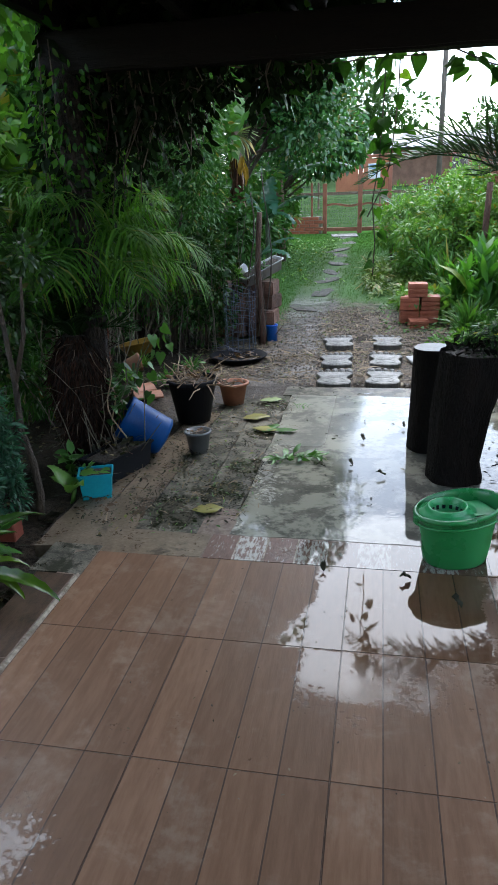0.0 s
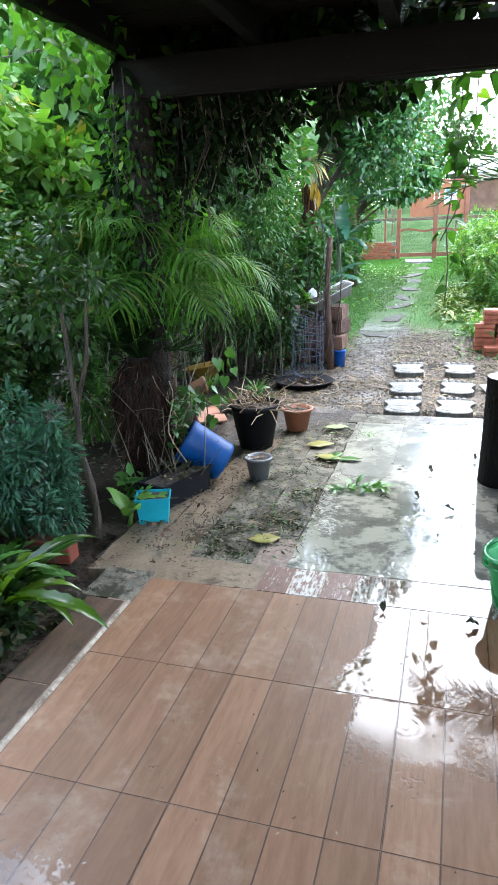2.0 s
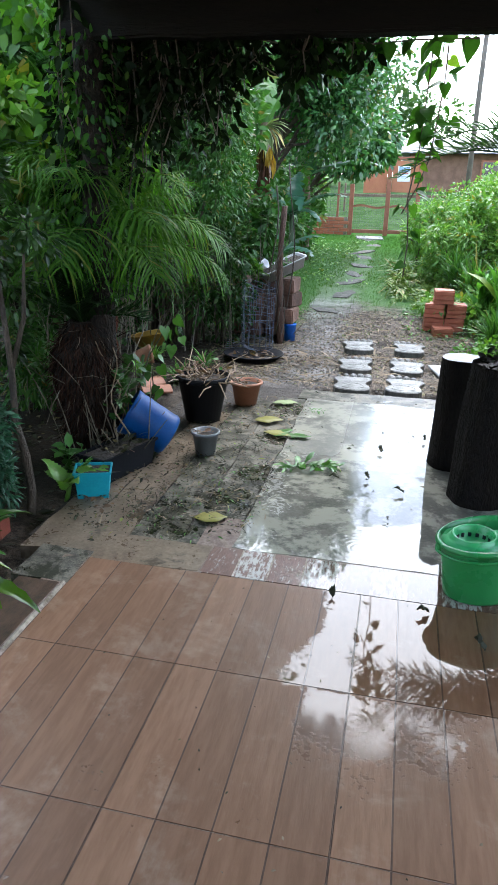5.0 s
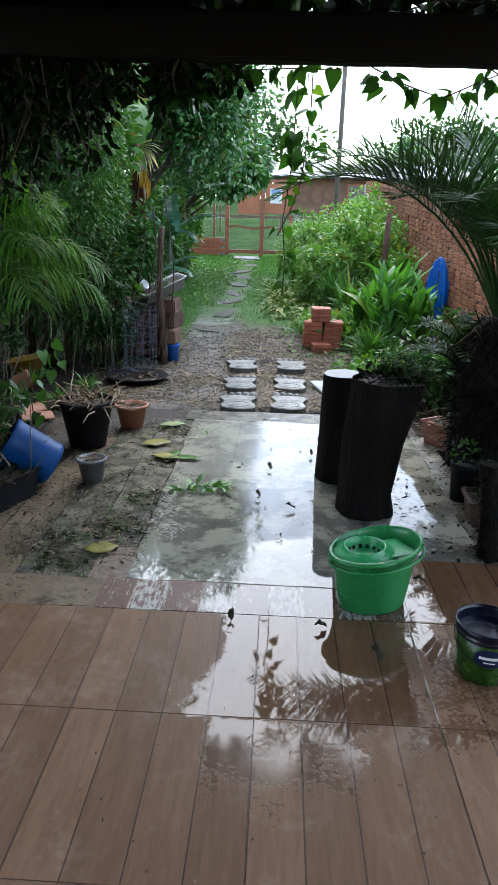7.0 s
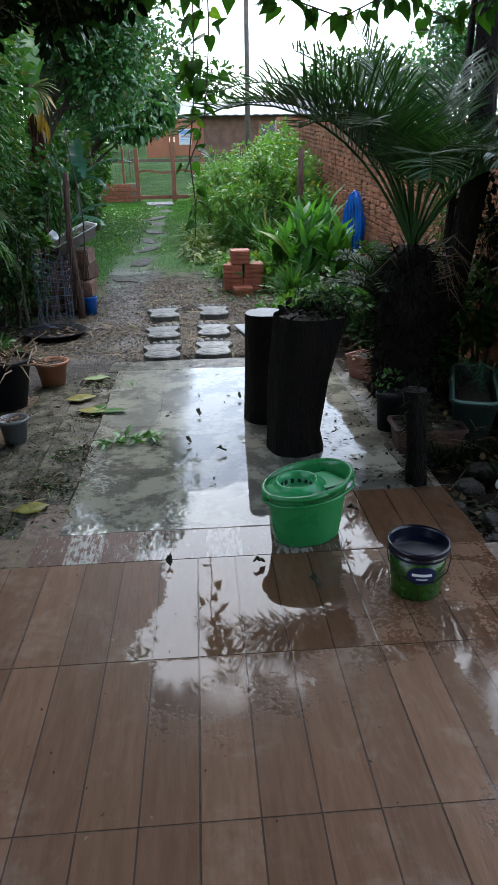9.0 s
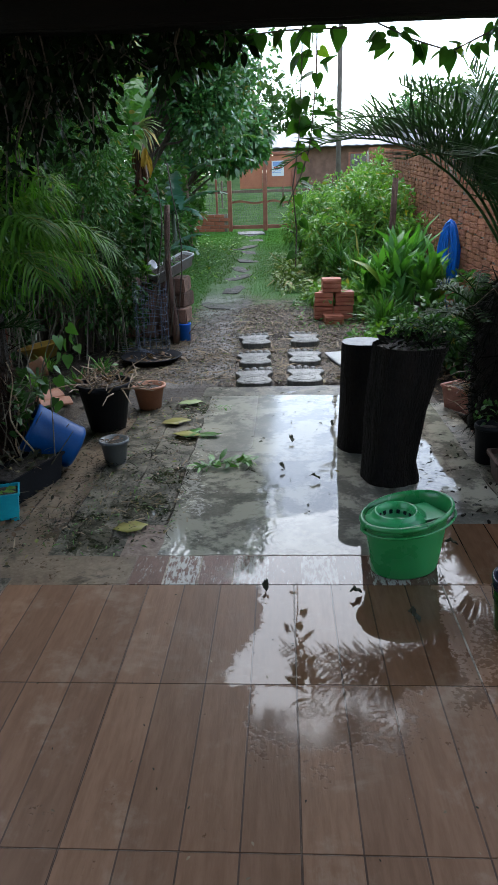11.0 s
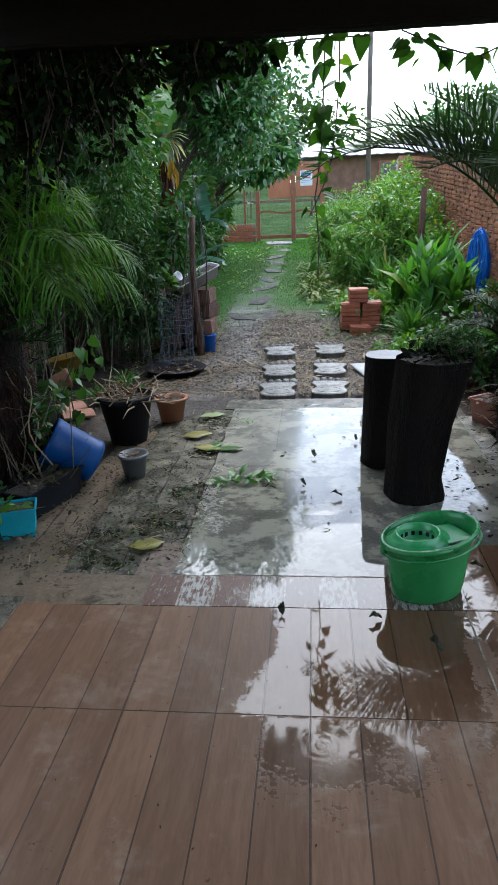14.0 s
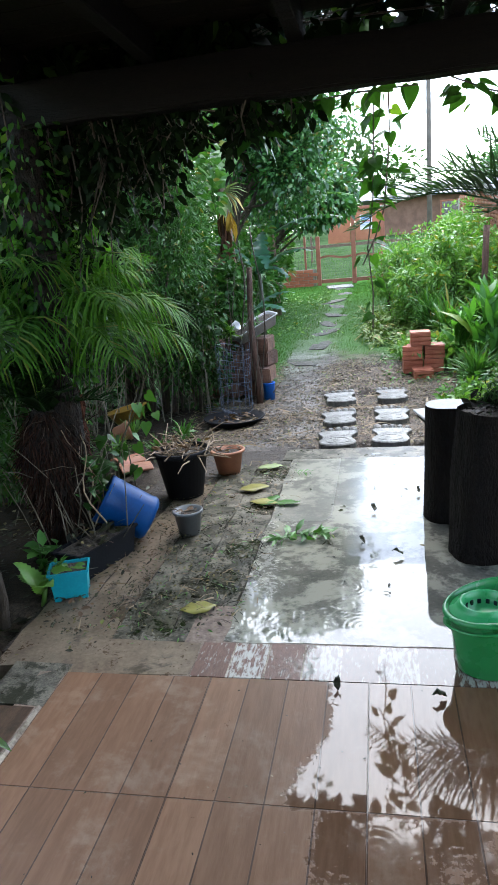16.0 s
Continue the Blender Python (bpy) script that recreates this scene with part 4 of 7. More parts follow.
sign = thing("poster", pose(-.13, GY - .012, 2.17, 90, 0, 0), "small white poster with blue and red print on the gate", "poster")
part("sheet", box(.29, .34, .004), M_WHITE, sign)
part("blue_print", shift(box(.24, .1, .002), pose(0, .1, .0045)), M_PRINTBLUE, sign)
M_REDPRINT = plain("red_print", (0.5, 0.05, 0.06), (0.6, 0.08, 0.08), 0.5, 8, 60, 0)
for k, (w, mt) in enumerate(((.2, M_REDPRINT), (.22, M_PRINTBLUE), (.17, M_PRINTBLUE), (.2, M_PRINTBLUE))):
    part("text_bar", shift(box(w, .012 if k else .022, .002), pose(-.01 * k, .015 - .035 * k, .0045)), mt, sign)

low_wall = tagged(part("wall_low", shift(box(3.2, .14, .42), pose(-2.98, GY, .75)), M_MORTAR), "low red brick wall beside the gate", "wall", kind="structure")
lw_me = None
for row in range(5):
    for i in range(13):
        m = pose(-4.45 + .24 * i + (.12 if row % 2 else 0), GY - .075, .755 + .083 * row)
        if lw_me is None:
            b = part("brick", box(.228, .05, .073, .006), M_BRICK, low_wall)
            lw_me = b.data
        else:
            b = new("brick", lw_me)
            b.parent = low_wall
        b.matrix_basis = m
fence = thing("wire_fence", (-2.98, GY, 1.17), "wire mesh fence on wooden posts above the low wall", "fence")
for x in (-1.5, 0.0, 1.35):
    part("post", shift(box(.05, .05, .8, .006), pose(x, 0, 0)), M_GATE, fence)
part("wire_mesh", merge(*[tube([(-1.55, 0, .05 + .08 * k), (1.6, 0, .05 + .08 * k)], .003, 3) for k in range(9)],
                        *[tube([(-1.55 + .08 * k, 0, .02), (-1.55 + .08 * k, 0, .72)], .003, 3) for k in range(40)]), M_WIRE, fence)
far_fence = thing("field_fence", (0, 21.5, gz(0, 21.5)), "low timber rail fence across the far field", "fence")
for k in range(9):
    part("post", shift(box(.06, .06, .95, .01), pose(-8 + 2 * k, 0, -.1)), M_WOODPOST, far_fence)
part("rail", shift(box(16.5, .04, .09, .005), pose(0, -.06, .45)), M_WOODPOST, far_fence)

# ---- beyond the gate: pole, house, far trees ----
pole = thing("utility_pole", (2.28, 28, gz(0, 28)), "tall grey utility pole beyond the garden", "pole")
smooth(part("shaft", tube([(0, 0, -.3), (0, 0, 4.5), (.02, 0, 9.5)], [.11, .095, .08], 12), M_POLE, pole))
part("crossarm", shift(box(1.4, .1, .1, .01), pose(0, -.12, 8.7)), M_POLE, pole)

house = thing("far_house", (4.5, 32, gz(0, 32)), "small brick house with a grey sheet roof", "house")
part("wall", shift(box(9.2, 5, 1.75, .01), pose(0, 2.5, -.1)), M_FARWALL, house)
rv = []
for k in range(45):
    x = -5.0 + 10.0 * k / 44
    z = .03 * (k % 2)
    rv += [(x, -.6, 1.6 + z), (x, 2.5, 2.4 + z), (x, 5.6, 1.6 + z)]
rf = [(k * 3 + j, k * 3 + 3 + j, k * 3 + 4 + j, k * 3 + 1 + j) for k in range(44) for j in range(2)]
roof_ob = part("roof", (rv, rf), M_TINROOF, house)
sol = roof_ob.modifiers.new("thick", 'SOLIDIFY')
sol.thickness = .04
for x in (-1.0,):
    wdw = part("window", shift(box(.9, .05, .8, .01), pose(x, -.03, .55)), M_GATE, house)
    part("pane", shift(box(.74, .03, .64), pose(x, -.07, .63)), M_NAVY, wdw)

# ---- stepping stones shaped like feet ----
def foot_outline(mirror):
    """Outline of a bare sole: round heel near, waist, broad ball behind the toes."""
    ys = (-.25, -.235, -.2, -.14, -.08, -.02, .05, .11, .16, .195, .21)
    ws = (.03, .085, .124, .137, .124, .104, .116, .142, .15, .13, .07)
    off = [mirror * .012 * math.sin((y + .25) * 7) for y in ys]
    right = [(w * 1.15 + o, y) for w, y, o in zip(ws, ys, off)]
    left = [(-w * 1.15 + o, y) for w, y, o in zip(ws, ys, off)]
    return right + left[::-1]


def footstone(at, mirror, seed):
    st = thing("stepping_stone", at, "pale cast concrete stepping stone shaped like a foot", "stepping stone", "foot-shaped stepping stones")
    o = foot_outline(mirror)
    n = len(o)
    v = [(x, y, -.06) for x, y in o] + [(x, y, .022) for x, y in o] + [(x * .96, y * .96, .03) for x, y in o]
    f = [(i, (i + 1) % n, n + (i + 1) % n, n + i) for i in range(n)] + [(n + i, n + (i + 1) % n, 2 * n + (i + 1) % n, 2 * n + i) for i in range(n)]
    f += [tuple(range(2 * n, 3 * n)), tuple(reversed(range(n)))]
    ob = part("sole", (v, f), M_STONE, st)
    ob.data.materials.append(M_STONE_SIDE)
    for p in ob.data.polygons[:n]:
        p.material_index = 1
    part("heel_ring", tube([(mirror * .005 + .1 * math.cos(a), -.115 + .085 * math.sin(a), .027) for a in np.linspace(0, 6.283, 22)], .0065, 5), M_STONE, st)
    for k in range(5):
        r = .045 - .0045 * k
        x = mirror * (-.13 + .066 * k)
        y = .235 + (.035, .045, .038, .02, -.012)[k]
        smooth(part("toe", lathe([(r * .85, -.06), (r * .92, .012), (r * .8, .03), (r * .4, .04), (0, .042)], 12, 1, 1.15), M_STONE, st, at=pose(x, y, 0)))
    return st


for k, y in enumerate((4.02, 4.75, 5.5)):
    for sx, mir in ((-0.29, -1), (0.15, 1)):
        footstone((sx + .02 * k * (1 if sx > 0 else -1.2), y + (0.02 if sx > 0 else -.02), gz(0, y) + .02, 0, 0, (-4 if sx > 0 else 3) + 2 * k), mir, k)

# flat stones of the path through the grass
rng = np.random.default_rng(8)
for k in range(9):
    y = 7.6 + k * .86 + rng.normal(0, .12)
    x = way_x(y) + rng.normal(0, .06)
    w, d = rng.uniform(.28, .42), rng.uniform(.4, .8)
    o = []
    for j in range(9):
        a = 2 * math.pi * (j + rng.uniform(-.25, .25)) / 9
        o.append((math.cos(a) * w / 2 * rng.uniform(.7, 1.2), math.sin(a) * d / 2 * rng.uniform(.7, 1.2)))
    n = 9
    v = [(a, b, -.05) for a, b in o] + [(a, b, .006) for a, b in o] + [(a * .94, b * .94, .01) for a, b in o]
    f = [(i, (i + 1) % n, n + (i + 1) % n, n + i) for i in range(n)] + [(n + i, n + (i + 1) % n, 2 * n + (i + 1) % n, 2 * n + i) for i in range(n)] + [tuple(range(2 * n, 3 * n))]
    ob = part("path_stone", (v, f), M_PATH)
    ob.matrix_basis = pose(x, y, gz(x, y) - .004, math.degrees(math.atan(.078)) + rng.normal(0, 1), rng.normal(0, 1.5), rng.normal(0, 25))
    tagged(ob, "flat grey stone in the garden path", "path stone", "path stones")


# ---- on the terrace: mop bucket and paint bucket ----
def oval(bm_profile, sx, sy, n=40):
    return lathe(bm_profile, n, sx, sy)


def oval_tub(profile, sx, sy, lift, n=44, cx=0.0):
    """An oval moulding whose rim climbs towards +x by lift."""
    v, f = oval(profile, sx, sy, n)
    return [(x + cx, y, z * (1 + lift * x / sx)) for x, y, z in v], f


mop = thing("mop_bucket", (0.472, 0.752, 0.0, 0, 0, 22), "green plastic mop bucket with wringer on wet tiles", "bucket")
smooth(part("tub", oval_tub([(0, .006), (.68, .004), (.72, .0), (.74, .006), (.79, .06), (.88, .2), (.91, .232), (.93, .245), (1.0, .247), (1.02, .252), (1.03, .262), (1.01, .27), (.97, .272),
                             (.93, .266), (.9, .25), (.85, .2), (.75, .06), (0, .05)], .2, .15, .09), M_GREEN, mop))
smooth(part("water", oval_tub([(0, .214), (.5, .216), (.87, .214)], .195, .15, 0.0), M_WATER, mop, "murky water"))
wr = smooth(part("wringer", oval_tub([(1.0, .2), (1.02, .236), (.97, .248), (.8, .252), (.72, .262), (.7, .272), (.66, .275), (.61, .27), (.57, .245), (.52, .226), (0, .224)], .128, .122, .02, 40, -.052), M_GREEN_IN, mop, "lighter green wringer basket"))
for k in range(14):
    a = 2 * math.pi * k / 14
    part("wringer_slot", box(.014, .005, .03, .001), M_NAVY, wr, at=pose(-.052 + .068 * math.cos(a), .065 * math.sin(a), .214, 0, 0, math.degrees(a) + 90))
part("wringer_plate", shift(box(.13, .15, .006, .002), pose(.085, -.01, .243, 0, 4, 8)), M_GREEN_IN, wr)
ring = [(.207 * math.cos(a), .166 * math.sin(a), .232 + .022 * math.cos(a)) for a in np.linspace(math.pi * 1.0, math.pi * 2.0, 24)]
smooth(part("handle", tube(ring, .006, 8), M_GREEN, mop, "green plastic carrying handle"))
grip = [(.205 * math.cos(a), .16 * math.sin(a), .262 + .018 * math.cos(a)) for a in np.linspace(math.pi * 1.05, math.pi * 1.5, 14)]
smooth(part("grip", tube(grip, [.006, .009] + [.012] * 10 + [.009, .006], 8), M_GREEN, mop))
for a in (0, math.pi):
    part("handle_lug", shift(box(.022, .03, .036, .006), pose(.2 * math.cos(a), 0, .222 + .02 * math.cos(a))), M_GREEN, mop)

paint = thing("paint_bucket", (0.815, 0.31, 0.0, 0, 0, -8), "empty green and navy paint bucket standing on wet tiles", "bucket")
smooth(part("shell", lathe([(0, .004), (.088, 0), (.092, .006), (.099, .1), (.1045, .168), (.1025, .1685), (.0885, .02), (0, .018)], 36), M_PAINTGREEN, paint))
smooth(part("rim", lathe([(.1048, .167), (.1095, .168), (.111, .172), (.1105, .18), (.1068, .183), (.1075, .189), (.1135, .191), (.115, .195), (.115, .204), (.113, .209), (.1065, .21),
                          (.103, .2), (.0895, .024), (0, .022)], 36), M_NAVY, paint, "ribbed navy plastic rim"))
lab_v, lab_f = [], []
for i in range(13):
    a = -math.pi / 2 + (i - 6) * .085
    h = .034 * math.sqrt(max(0, 1 - ((i - 6) / 6.2) ** 2)) + .004
    for s in (-1, 1):
        z = .116 + s * h
        r = .099 + .0055 * (z - .1) / .068 + .0013
        lab_v.append((r * math.cos(a), r * math.sin(a), z))
lab_f = [(2 * i, 2 * i + 2, 2 * i + 3, 2 * i + 1) for i in range(12)]
lab = part("label_badge", (lab_v, lab_f), M_LABELBLUE, paint, "oval blue label with white bars")
for i, (w, z) in enumerate(((.07, .12), (.04, .103))):
    bv = []
    for k in range(7):
        a = -math.pi / 2 + (k - 3) / 6 * (w / .1)
        for s in (-1, 1):
            bv.append((.1031 * math.cos(a), .1031 * math.sin(a), z + s * (.0055 if i == 0 else .0022)))
    part("text_bar", (bv, [(2 * k, 2 * k + 2, 2 * k + 3, 2 * k + 1) for k in range(6)]), M_WHITE, lab)
smooth(part("wire_handle", tube([(-.114, 0, .178), (-.113, -.045, .15), (-.088, -.08, .115), (-.03, -.108, .092), (.04, -.107, .095), (.093, -.074, .12), (.113, -.035, .155), (.114, 0, .178)], .0022, 6), M_BLACKPOT, paint))

# ---- two upright charred logs on the concrete ----
def log(at, pts, radii, seed, label, top_mat, hollow=False):
    t = thing("log", at, label, "log", "charred logs")
    rngl = np.random.default_rng(seed)
    n = 26
    v, f = [], []
    ps, rs = [], []
    for i in range(len(pts) - 1):
        for s in range(6):
            u = s / 6
            ps.append(Vector(pts[i]).lerp(Vector(pts[i + 1]), u))
            rs.append(radii[i] * (1 - u) + radii[i + 1] * u)
    ps.append(Vector(pts[-1]))
    rs.append(radii[-1])
    for p, r in zip(ps, rs):
        for k in range(n):
            a = 2 * math.pi * k / n
            q = r * (1 + .1 * noise.noise((2 * math.cos(a), 2 * math.sin(a), p.z * .8 + seed)) + .035 * noise.noise((9 * math.cos(a), 9 * math.sin(a), p.z * 1.5 + seed)))
            v.append((p.x + q * math.cos(a), p.y + q * math.sin(a), p.z))
    m = len(ps)
    for i in range(m - 1):
        for k in range(n):
            f.append((i * n + k, i * n + (k + 1) % n, (i + 1) * n + (k + 1) % n, (i + 1) * n + k))
    f.append(tuple(reversed(range(n))))
    smooth(part("bark", (v, f), M_CHAR, t))
    last = v[-n:]
    c = ps[-1]
    z = c.z - (.03 if hollow else .0)
    tv = [(x * .985 + c.x * .015, y * .985 + c.y * .015, z + .002) for x, y, _ in last] + [(c.x, c.y, z + .004)]
    part("top", (tv, [(k, (k + 1) % n, n) for k in range(n)]), top_mat, t, "wet sawn top" if not hollow else "soil in the hollow top")
    return t


log((0.447, 2.25, 0), [(0, 0, -.01), (.0, .0, .3), (.0, 0, .665)], [.145, .138, .135], 3, "upright charred black log with a wet sawn top", M_LOGTOP)
planted = log((0.562, 1.745, 0), [(0, 0, -.01), (-.01, .0, .1), (.015, 0, .4), (.08, 0, .755)], [.165, .15, .165, .195], 9, "upright charred black log planted at its hollow top", M_SOIL, True)

# ---- pots ----
def pot(name, at, label, r0, r1, h, mat, rim=.012, soil=.03, sx=1, sy=1, category="pot"):
    t = thing(name, at, label, category)
    smooth(part("body", lathe([(0, .0), (r0, 0), (r0 + (r1 - r0) * .9, h * .88), (r1 * .98, h * .88), (r1 + rim, h * .9), (r1 + rim, h * .99), (r1 + rim * .5, h), (r1 - .006, h * .995),
                               (r1 - .012, h * .85), (0, h * .8)], 32, sx, sy), mat, t))
    smooth(part("soil", lathe([(0, h - soil + .012), (r1 * .5, h - soil + .008), (r1 * .93, h - soil)], 24, sx, sy), M_SOIL, t))
    return t


def litter(t, center, radius, n, size, mat, seed, shape=OVATE, up=.25, height=.02, name="dry_leaves"):
    rngp = np.random.default_rng(seed)
    a, r = rngp.uniform(0, 6.283, n), radius * np.sqrt(rngp.uniform(0, 1, n))
    p = np.stack([center[0] + r * np.cos(a), center[1] + r * np.sin(a), center[2] + rngp.uniform(0, height, n)], 1)
    d = np.stack([np.cos(a * 3), np.sin(a * 3), rngp.normal(up, .2, n)], 1)
    return part(name, leaves(p, d, rngp.uniform(.6, 1.3, n) * size, shape, rngp, .5), mat, t)


def twigs(t, center, n, length, mat, seed, spread=.12, rad=.0035, name="twig", lift=(.1, .9)):
    rngp = np.random.default_rng(seed)
    out = []
    for _ in range(n):
        a = rngp.uniform(0, 6.283)
        e = rngp.uniform(*lift)
        l = length * rngp.uniform(.5, 1.2)
        p0 = Vector(center) + Vector((rngp.normal(0, spread * .5), rngp.normal(0, spread * .5), 0))
        d = Vector((math.cos(a) * math.cos(e), math.sin(a) * math.cos(e), math.sin(e)))
        b = Vector((rngp.normal(0, .15), rngp.normal(0, .15), rngp.normal(0, .15)))
        part(name, tube([p0, p0 + d * l * .5 + b * l * .3, p0 + d * l + b * l * .2 + Vector((0, 0, -.15 * l))], [rad, rad * .8, rad * .4], 5), mat, t)


litter(planted, (.08, 0, .735), .18, 90, .06, L_BLACKFIBRE, 29, up=.5, height=.05, name="dark_debris")
bp = pot("black_pot", (-1.29, 2.70, -.012, 0, 0, 0), "black plastic pot with dead twiggy stems", .125, .185, .335, M_BLACKPOT)
twigs(bp, (0, 0, .31), 52, .24, M_STRAWSTEM, 21, .24, .0062, lift=(-.1, .9))
litter(bp, (0, 0, .31), .18, 60, .045, L_DRY, 22, up=.4, height=.1)
litter(bp, (0.05, .08, .34), .14, 9, .05, L_DARK, 23, up=.5, height=.08, name="leaves")
tp = pot("terracotta_pot", (-1.075, 3.17, -.012), "round terracotta pot with dry soil", .085, .118, .185, M_TERRA, .014)
litter(tp, (0, 0, .165), .09, 40, .035, L_DRY, 24)
twigs(tp, (-.08, -.02, .18), 5, .2, M_PALEBARK, 25, .05, .006)
gp = pot("grey_pot", (-1.075, 2.02, -.012), "small grey plastic pot with soil", .062, .085, .15, M_GREYPOT, .007)
litter(gp, (0, 0, .13), .06, 14, .04, L_DRY, 26)
twigs(gp, (.0, .0, .13), 4, .1, M_PALEBARK, 27, .06, .003)


def trough(name, at, label, w, d, h, mat, feet=True, soil=.84, taper=.86, corner=0):
    """A tapering rectangular planter with a turned rim, on little feet."""
    t = thing(name, at, label, "planter")
    z0 = .02 if feet else 0
    def ring(k, z):
        return [(-w / 2 * k, -d / 2 * k, z), (w / 2 * k, -d / 2 * k, z), (w / 2 * k, d / 2 * k, z), (-w / 2 * k, d / 2 * k, z)]
    lv = [ring(taper, z0), ring(.985, h * .9), ring(1.06, h * .9), ring(1.06, h), ring(.97, h), ring(.9, h * .5)]
    v = [p for r in lv for p in r]
    f = [(3, 2, 1, 0)]
    for i in range(len(lv) - 1):
        for k in range(4):
            f.append((i * 4 + k, i * 4 + (k + 1) % 4, i * 4 + 4 + (k + 1) % 4, i * 4 + 4 + k))
    f.append(tuple(range(20, 24)))
    bm = bmesh.new()
    vs = [bm.verts.new(p) for p in v]
    for q in f:
        bm.faces.new([vs[i] for i in q])
    bm.verts.index_update()
    if corner:
        bm.edges.ensure_lookup_table()
        up = [e for e in bm.edges if abs(e.verts[0].index - e.verts[1].index) == 4]
        bmesh.ops.bevel(bm, geom=up, offset=corner, segments=4, profile=.5, affect='EDGES', clamp_overlap=True)
    else:
        bmesh.ops.bevel(bm, geom=bm.edges[:], offset=.006, segments=2, affect='EDGES', clamp_overlap=True)
    part("body", bm, mat, t)
    if feet:
        for sx in (-1, 1):
            for sy in (-1, 1):
                part("foot", shift(box(.035, .035, z0 + .012, .004), pose(sx * w * .34, sy * d * .34, 0)), mat, t)
    part("soil", shift(box(w * .93 - corner * .5, d * .93 - corner * .5, .012, .004), pose(0, 0, h * soil)), M_SOIL, t)
    return t


tb = trough("turquoise_planter", (-1.49, 1.27, -.03, 0, 0, 20), "turquoise plastic planter box with a small seedling", .19, .15, .165, M_TURQ)
twigs(tb, (0, 0, .14), 6, .1, M_PALEBARK, 31, .1, .003)
litter(tb, (-.03, 0, .15), .07, 16, .05, L_MID, 32, up=.5, height=.05, name="leaves")
bt = trough("black_planter", (-1.49, 1.62, -.03, 0, 0, 72), "long black plastic trough with dry plants", .46, .2, .17, M_BLACKPOT, False)
twigs(bt, (0, 0, .15), 5, .08, M_WOODPOST, 33, .15, .002)
litter(bt, (0, 0, .15), .15, 60, .05, L_WET, 34, up=.5, height=.05)

# blue drum lying tilted on its side
drum = thing("blue_drum", pose(-1.42, 1.93, .185, 0, 0, 0) @ pose(0, 0, 0, 14, -56, 0) , "royal blue plastic drum tipped over on its side", "drum")
prof = [(0, 0), (.115, 0), (.13, .012), (.135, .03), (.132, .05), (.138, .17), (.144, .28), (.148, .29), (.148, .31), (.142, .315), (.138, .29), (.12, .02), (0, .015)]
smooth(part("shell", lathe(prof, 34), M_BLUE, drum, at=pose(0, 0, -.16)))

bluepot = thing("blue_tub", (-1.14, 5.68, gz(0, 5.68) + .0), "small royal blue plastic tub on the path", "tub")
smooth(part("body", lathe([(0, .0), (.06, 0), (.068, .17), (.073, .175), (.073, .19), (.064, .19), (.055, .02), (0, .015)], 26), M_COBALT, bluepot))
twigs(bluepot, (0, 0, .03), 2, .45, M_WOODPOST, 41, .04, .006, lift=(.7, 1.1))

# yellow basin and broken terracotta among the left plants
basin = thing("yellow_basin", (-2.48, 4.8, gz(0, 4.8) + .1, 0, -11, 10), "shallow yellow plastic basin lying among plants", "basin")
smooth(part("shell", lathe([(0, -.04), (.13, -.04), (.2, .09), (.225, .095), (.225, .105), (.19, .1), (.12, -.02), (0, -.03)], 28, 1.0, .75), M_YELLOW, basin))
fallen_pot = thing("terracotta_pot", (-2.42, 4.22, .035, 78, 0, 120), "small terracotta pot lying on its side among plants", "pot")
smooth(part("body", lathe([(0, .0), (.06, 0), (.085, .13), (.095, .132), (.095, .16), (.084, .16), (.07, .02), (0, .012)], 24), M_TERRA, fallen_pot))
for k, (x, y, rz, tilt) in enumerate(((-1.88, 3.3, 38, 8), (-1.99, 3.44, 56, 12))):
    bm = box(.26, .15, .018, .004)
    bmesh.ops.subdivide_edges(bm, edges=bm.edges[:], cuts=5, use_grid_fill=True)
    for v in bm.verts:
        v.co.z += .04 * math.cos(v.co.y / .15 * 2.6) - .02
    ob = part("roof_tile", bm, M_TERRA)
    ob.matrix_basis = pose(x, y, .0 + .02 * k, tilt, 4, rz)
    tagged(ob, "curved terracotta roof tile leaning among leaves", "roof tile", "spare roof tiles")

# ---- wire cage, cordwood and plank at the foot of the trees ----
cage = thing("wire_cage", (-1.4, 5.12, gz(0, 5.1) + .02), "round cage of grey wire mesh in the leaf litter", "cage")
rings = []
for k in range(9):
    z = .005 + .085 * k
    rings.append(tube([((.165 + .012 * math.sin(3 * a + k)) * math.cos(a), .16 * math.sin(a), z * (1 - .06 * math.cos(a)) + .008 * math.sin(3 * a + k)) for a in np.linspace(0, 6.283, 22)], .0026, 4))
for k in range(16):
    a = 6.283 * k / 16
    lean = .03 * math.sin(k * 2.3)
    rings.append(tube([(.165 * math.cos(a), .16 * math.sin(a), -.02), (.165 * math.cos(a) + lean, .16 * math.sin(a), .7 + .04 * math.sin(a * 2))], .0026, 4))
for k in range(5):
    rings.append(tube([(-.32, -.1 + .02 * k, .02 + .02 * k), (-.1, -.2 - .02 * k, .06 + .015 * k), (.1, -.2, .01), (.19, -.1, .05)], .0026, 4))
for w in rings:
    part("wire", w, M_CAGE, cage)
basin2 = thing("dark_basin", (-1.36, 4.78, gz(0, 4.8) + .01), "dark shallow basin of leaves inside the wire", "basin")
smooth(part("shell", lathe([(0, 0), (.24, .0), (.3, .06), (.31, .062), (.3, .068), (.23, .02), (0, .015)], 28), M_BLACKPOT, basin2))
litter(basin2, (0, 0, .03), .24, 60, .06, L_DRY, 44)
rng = np.random.default_rng(12)
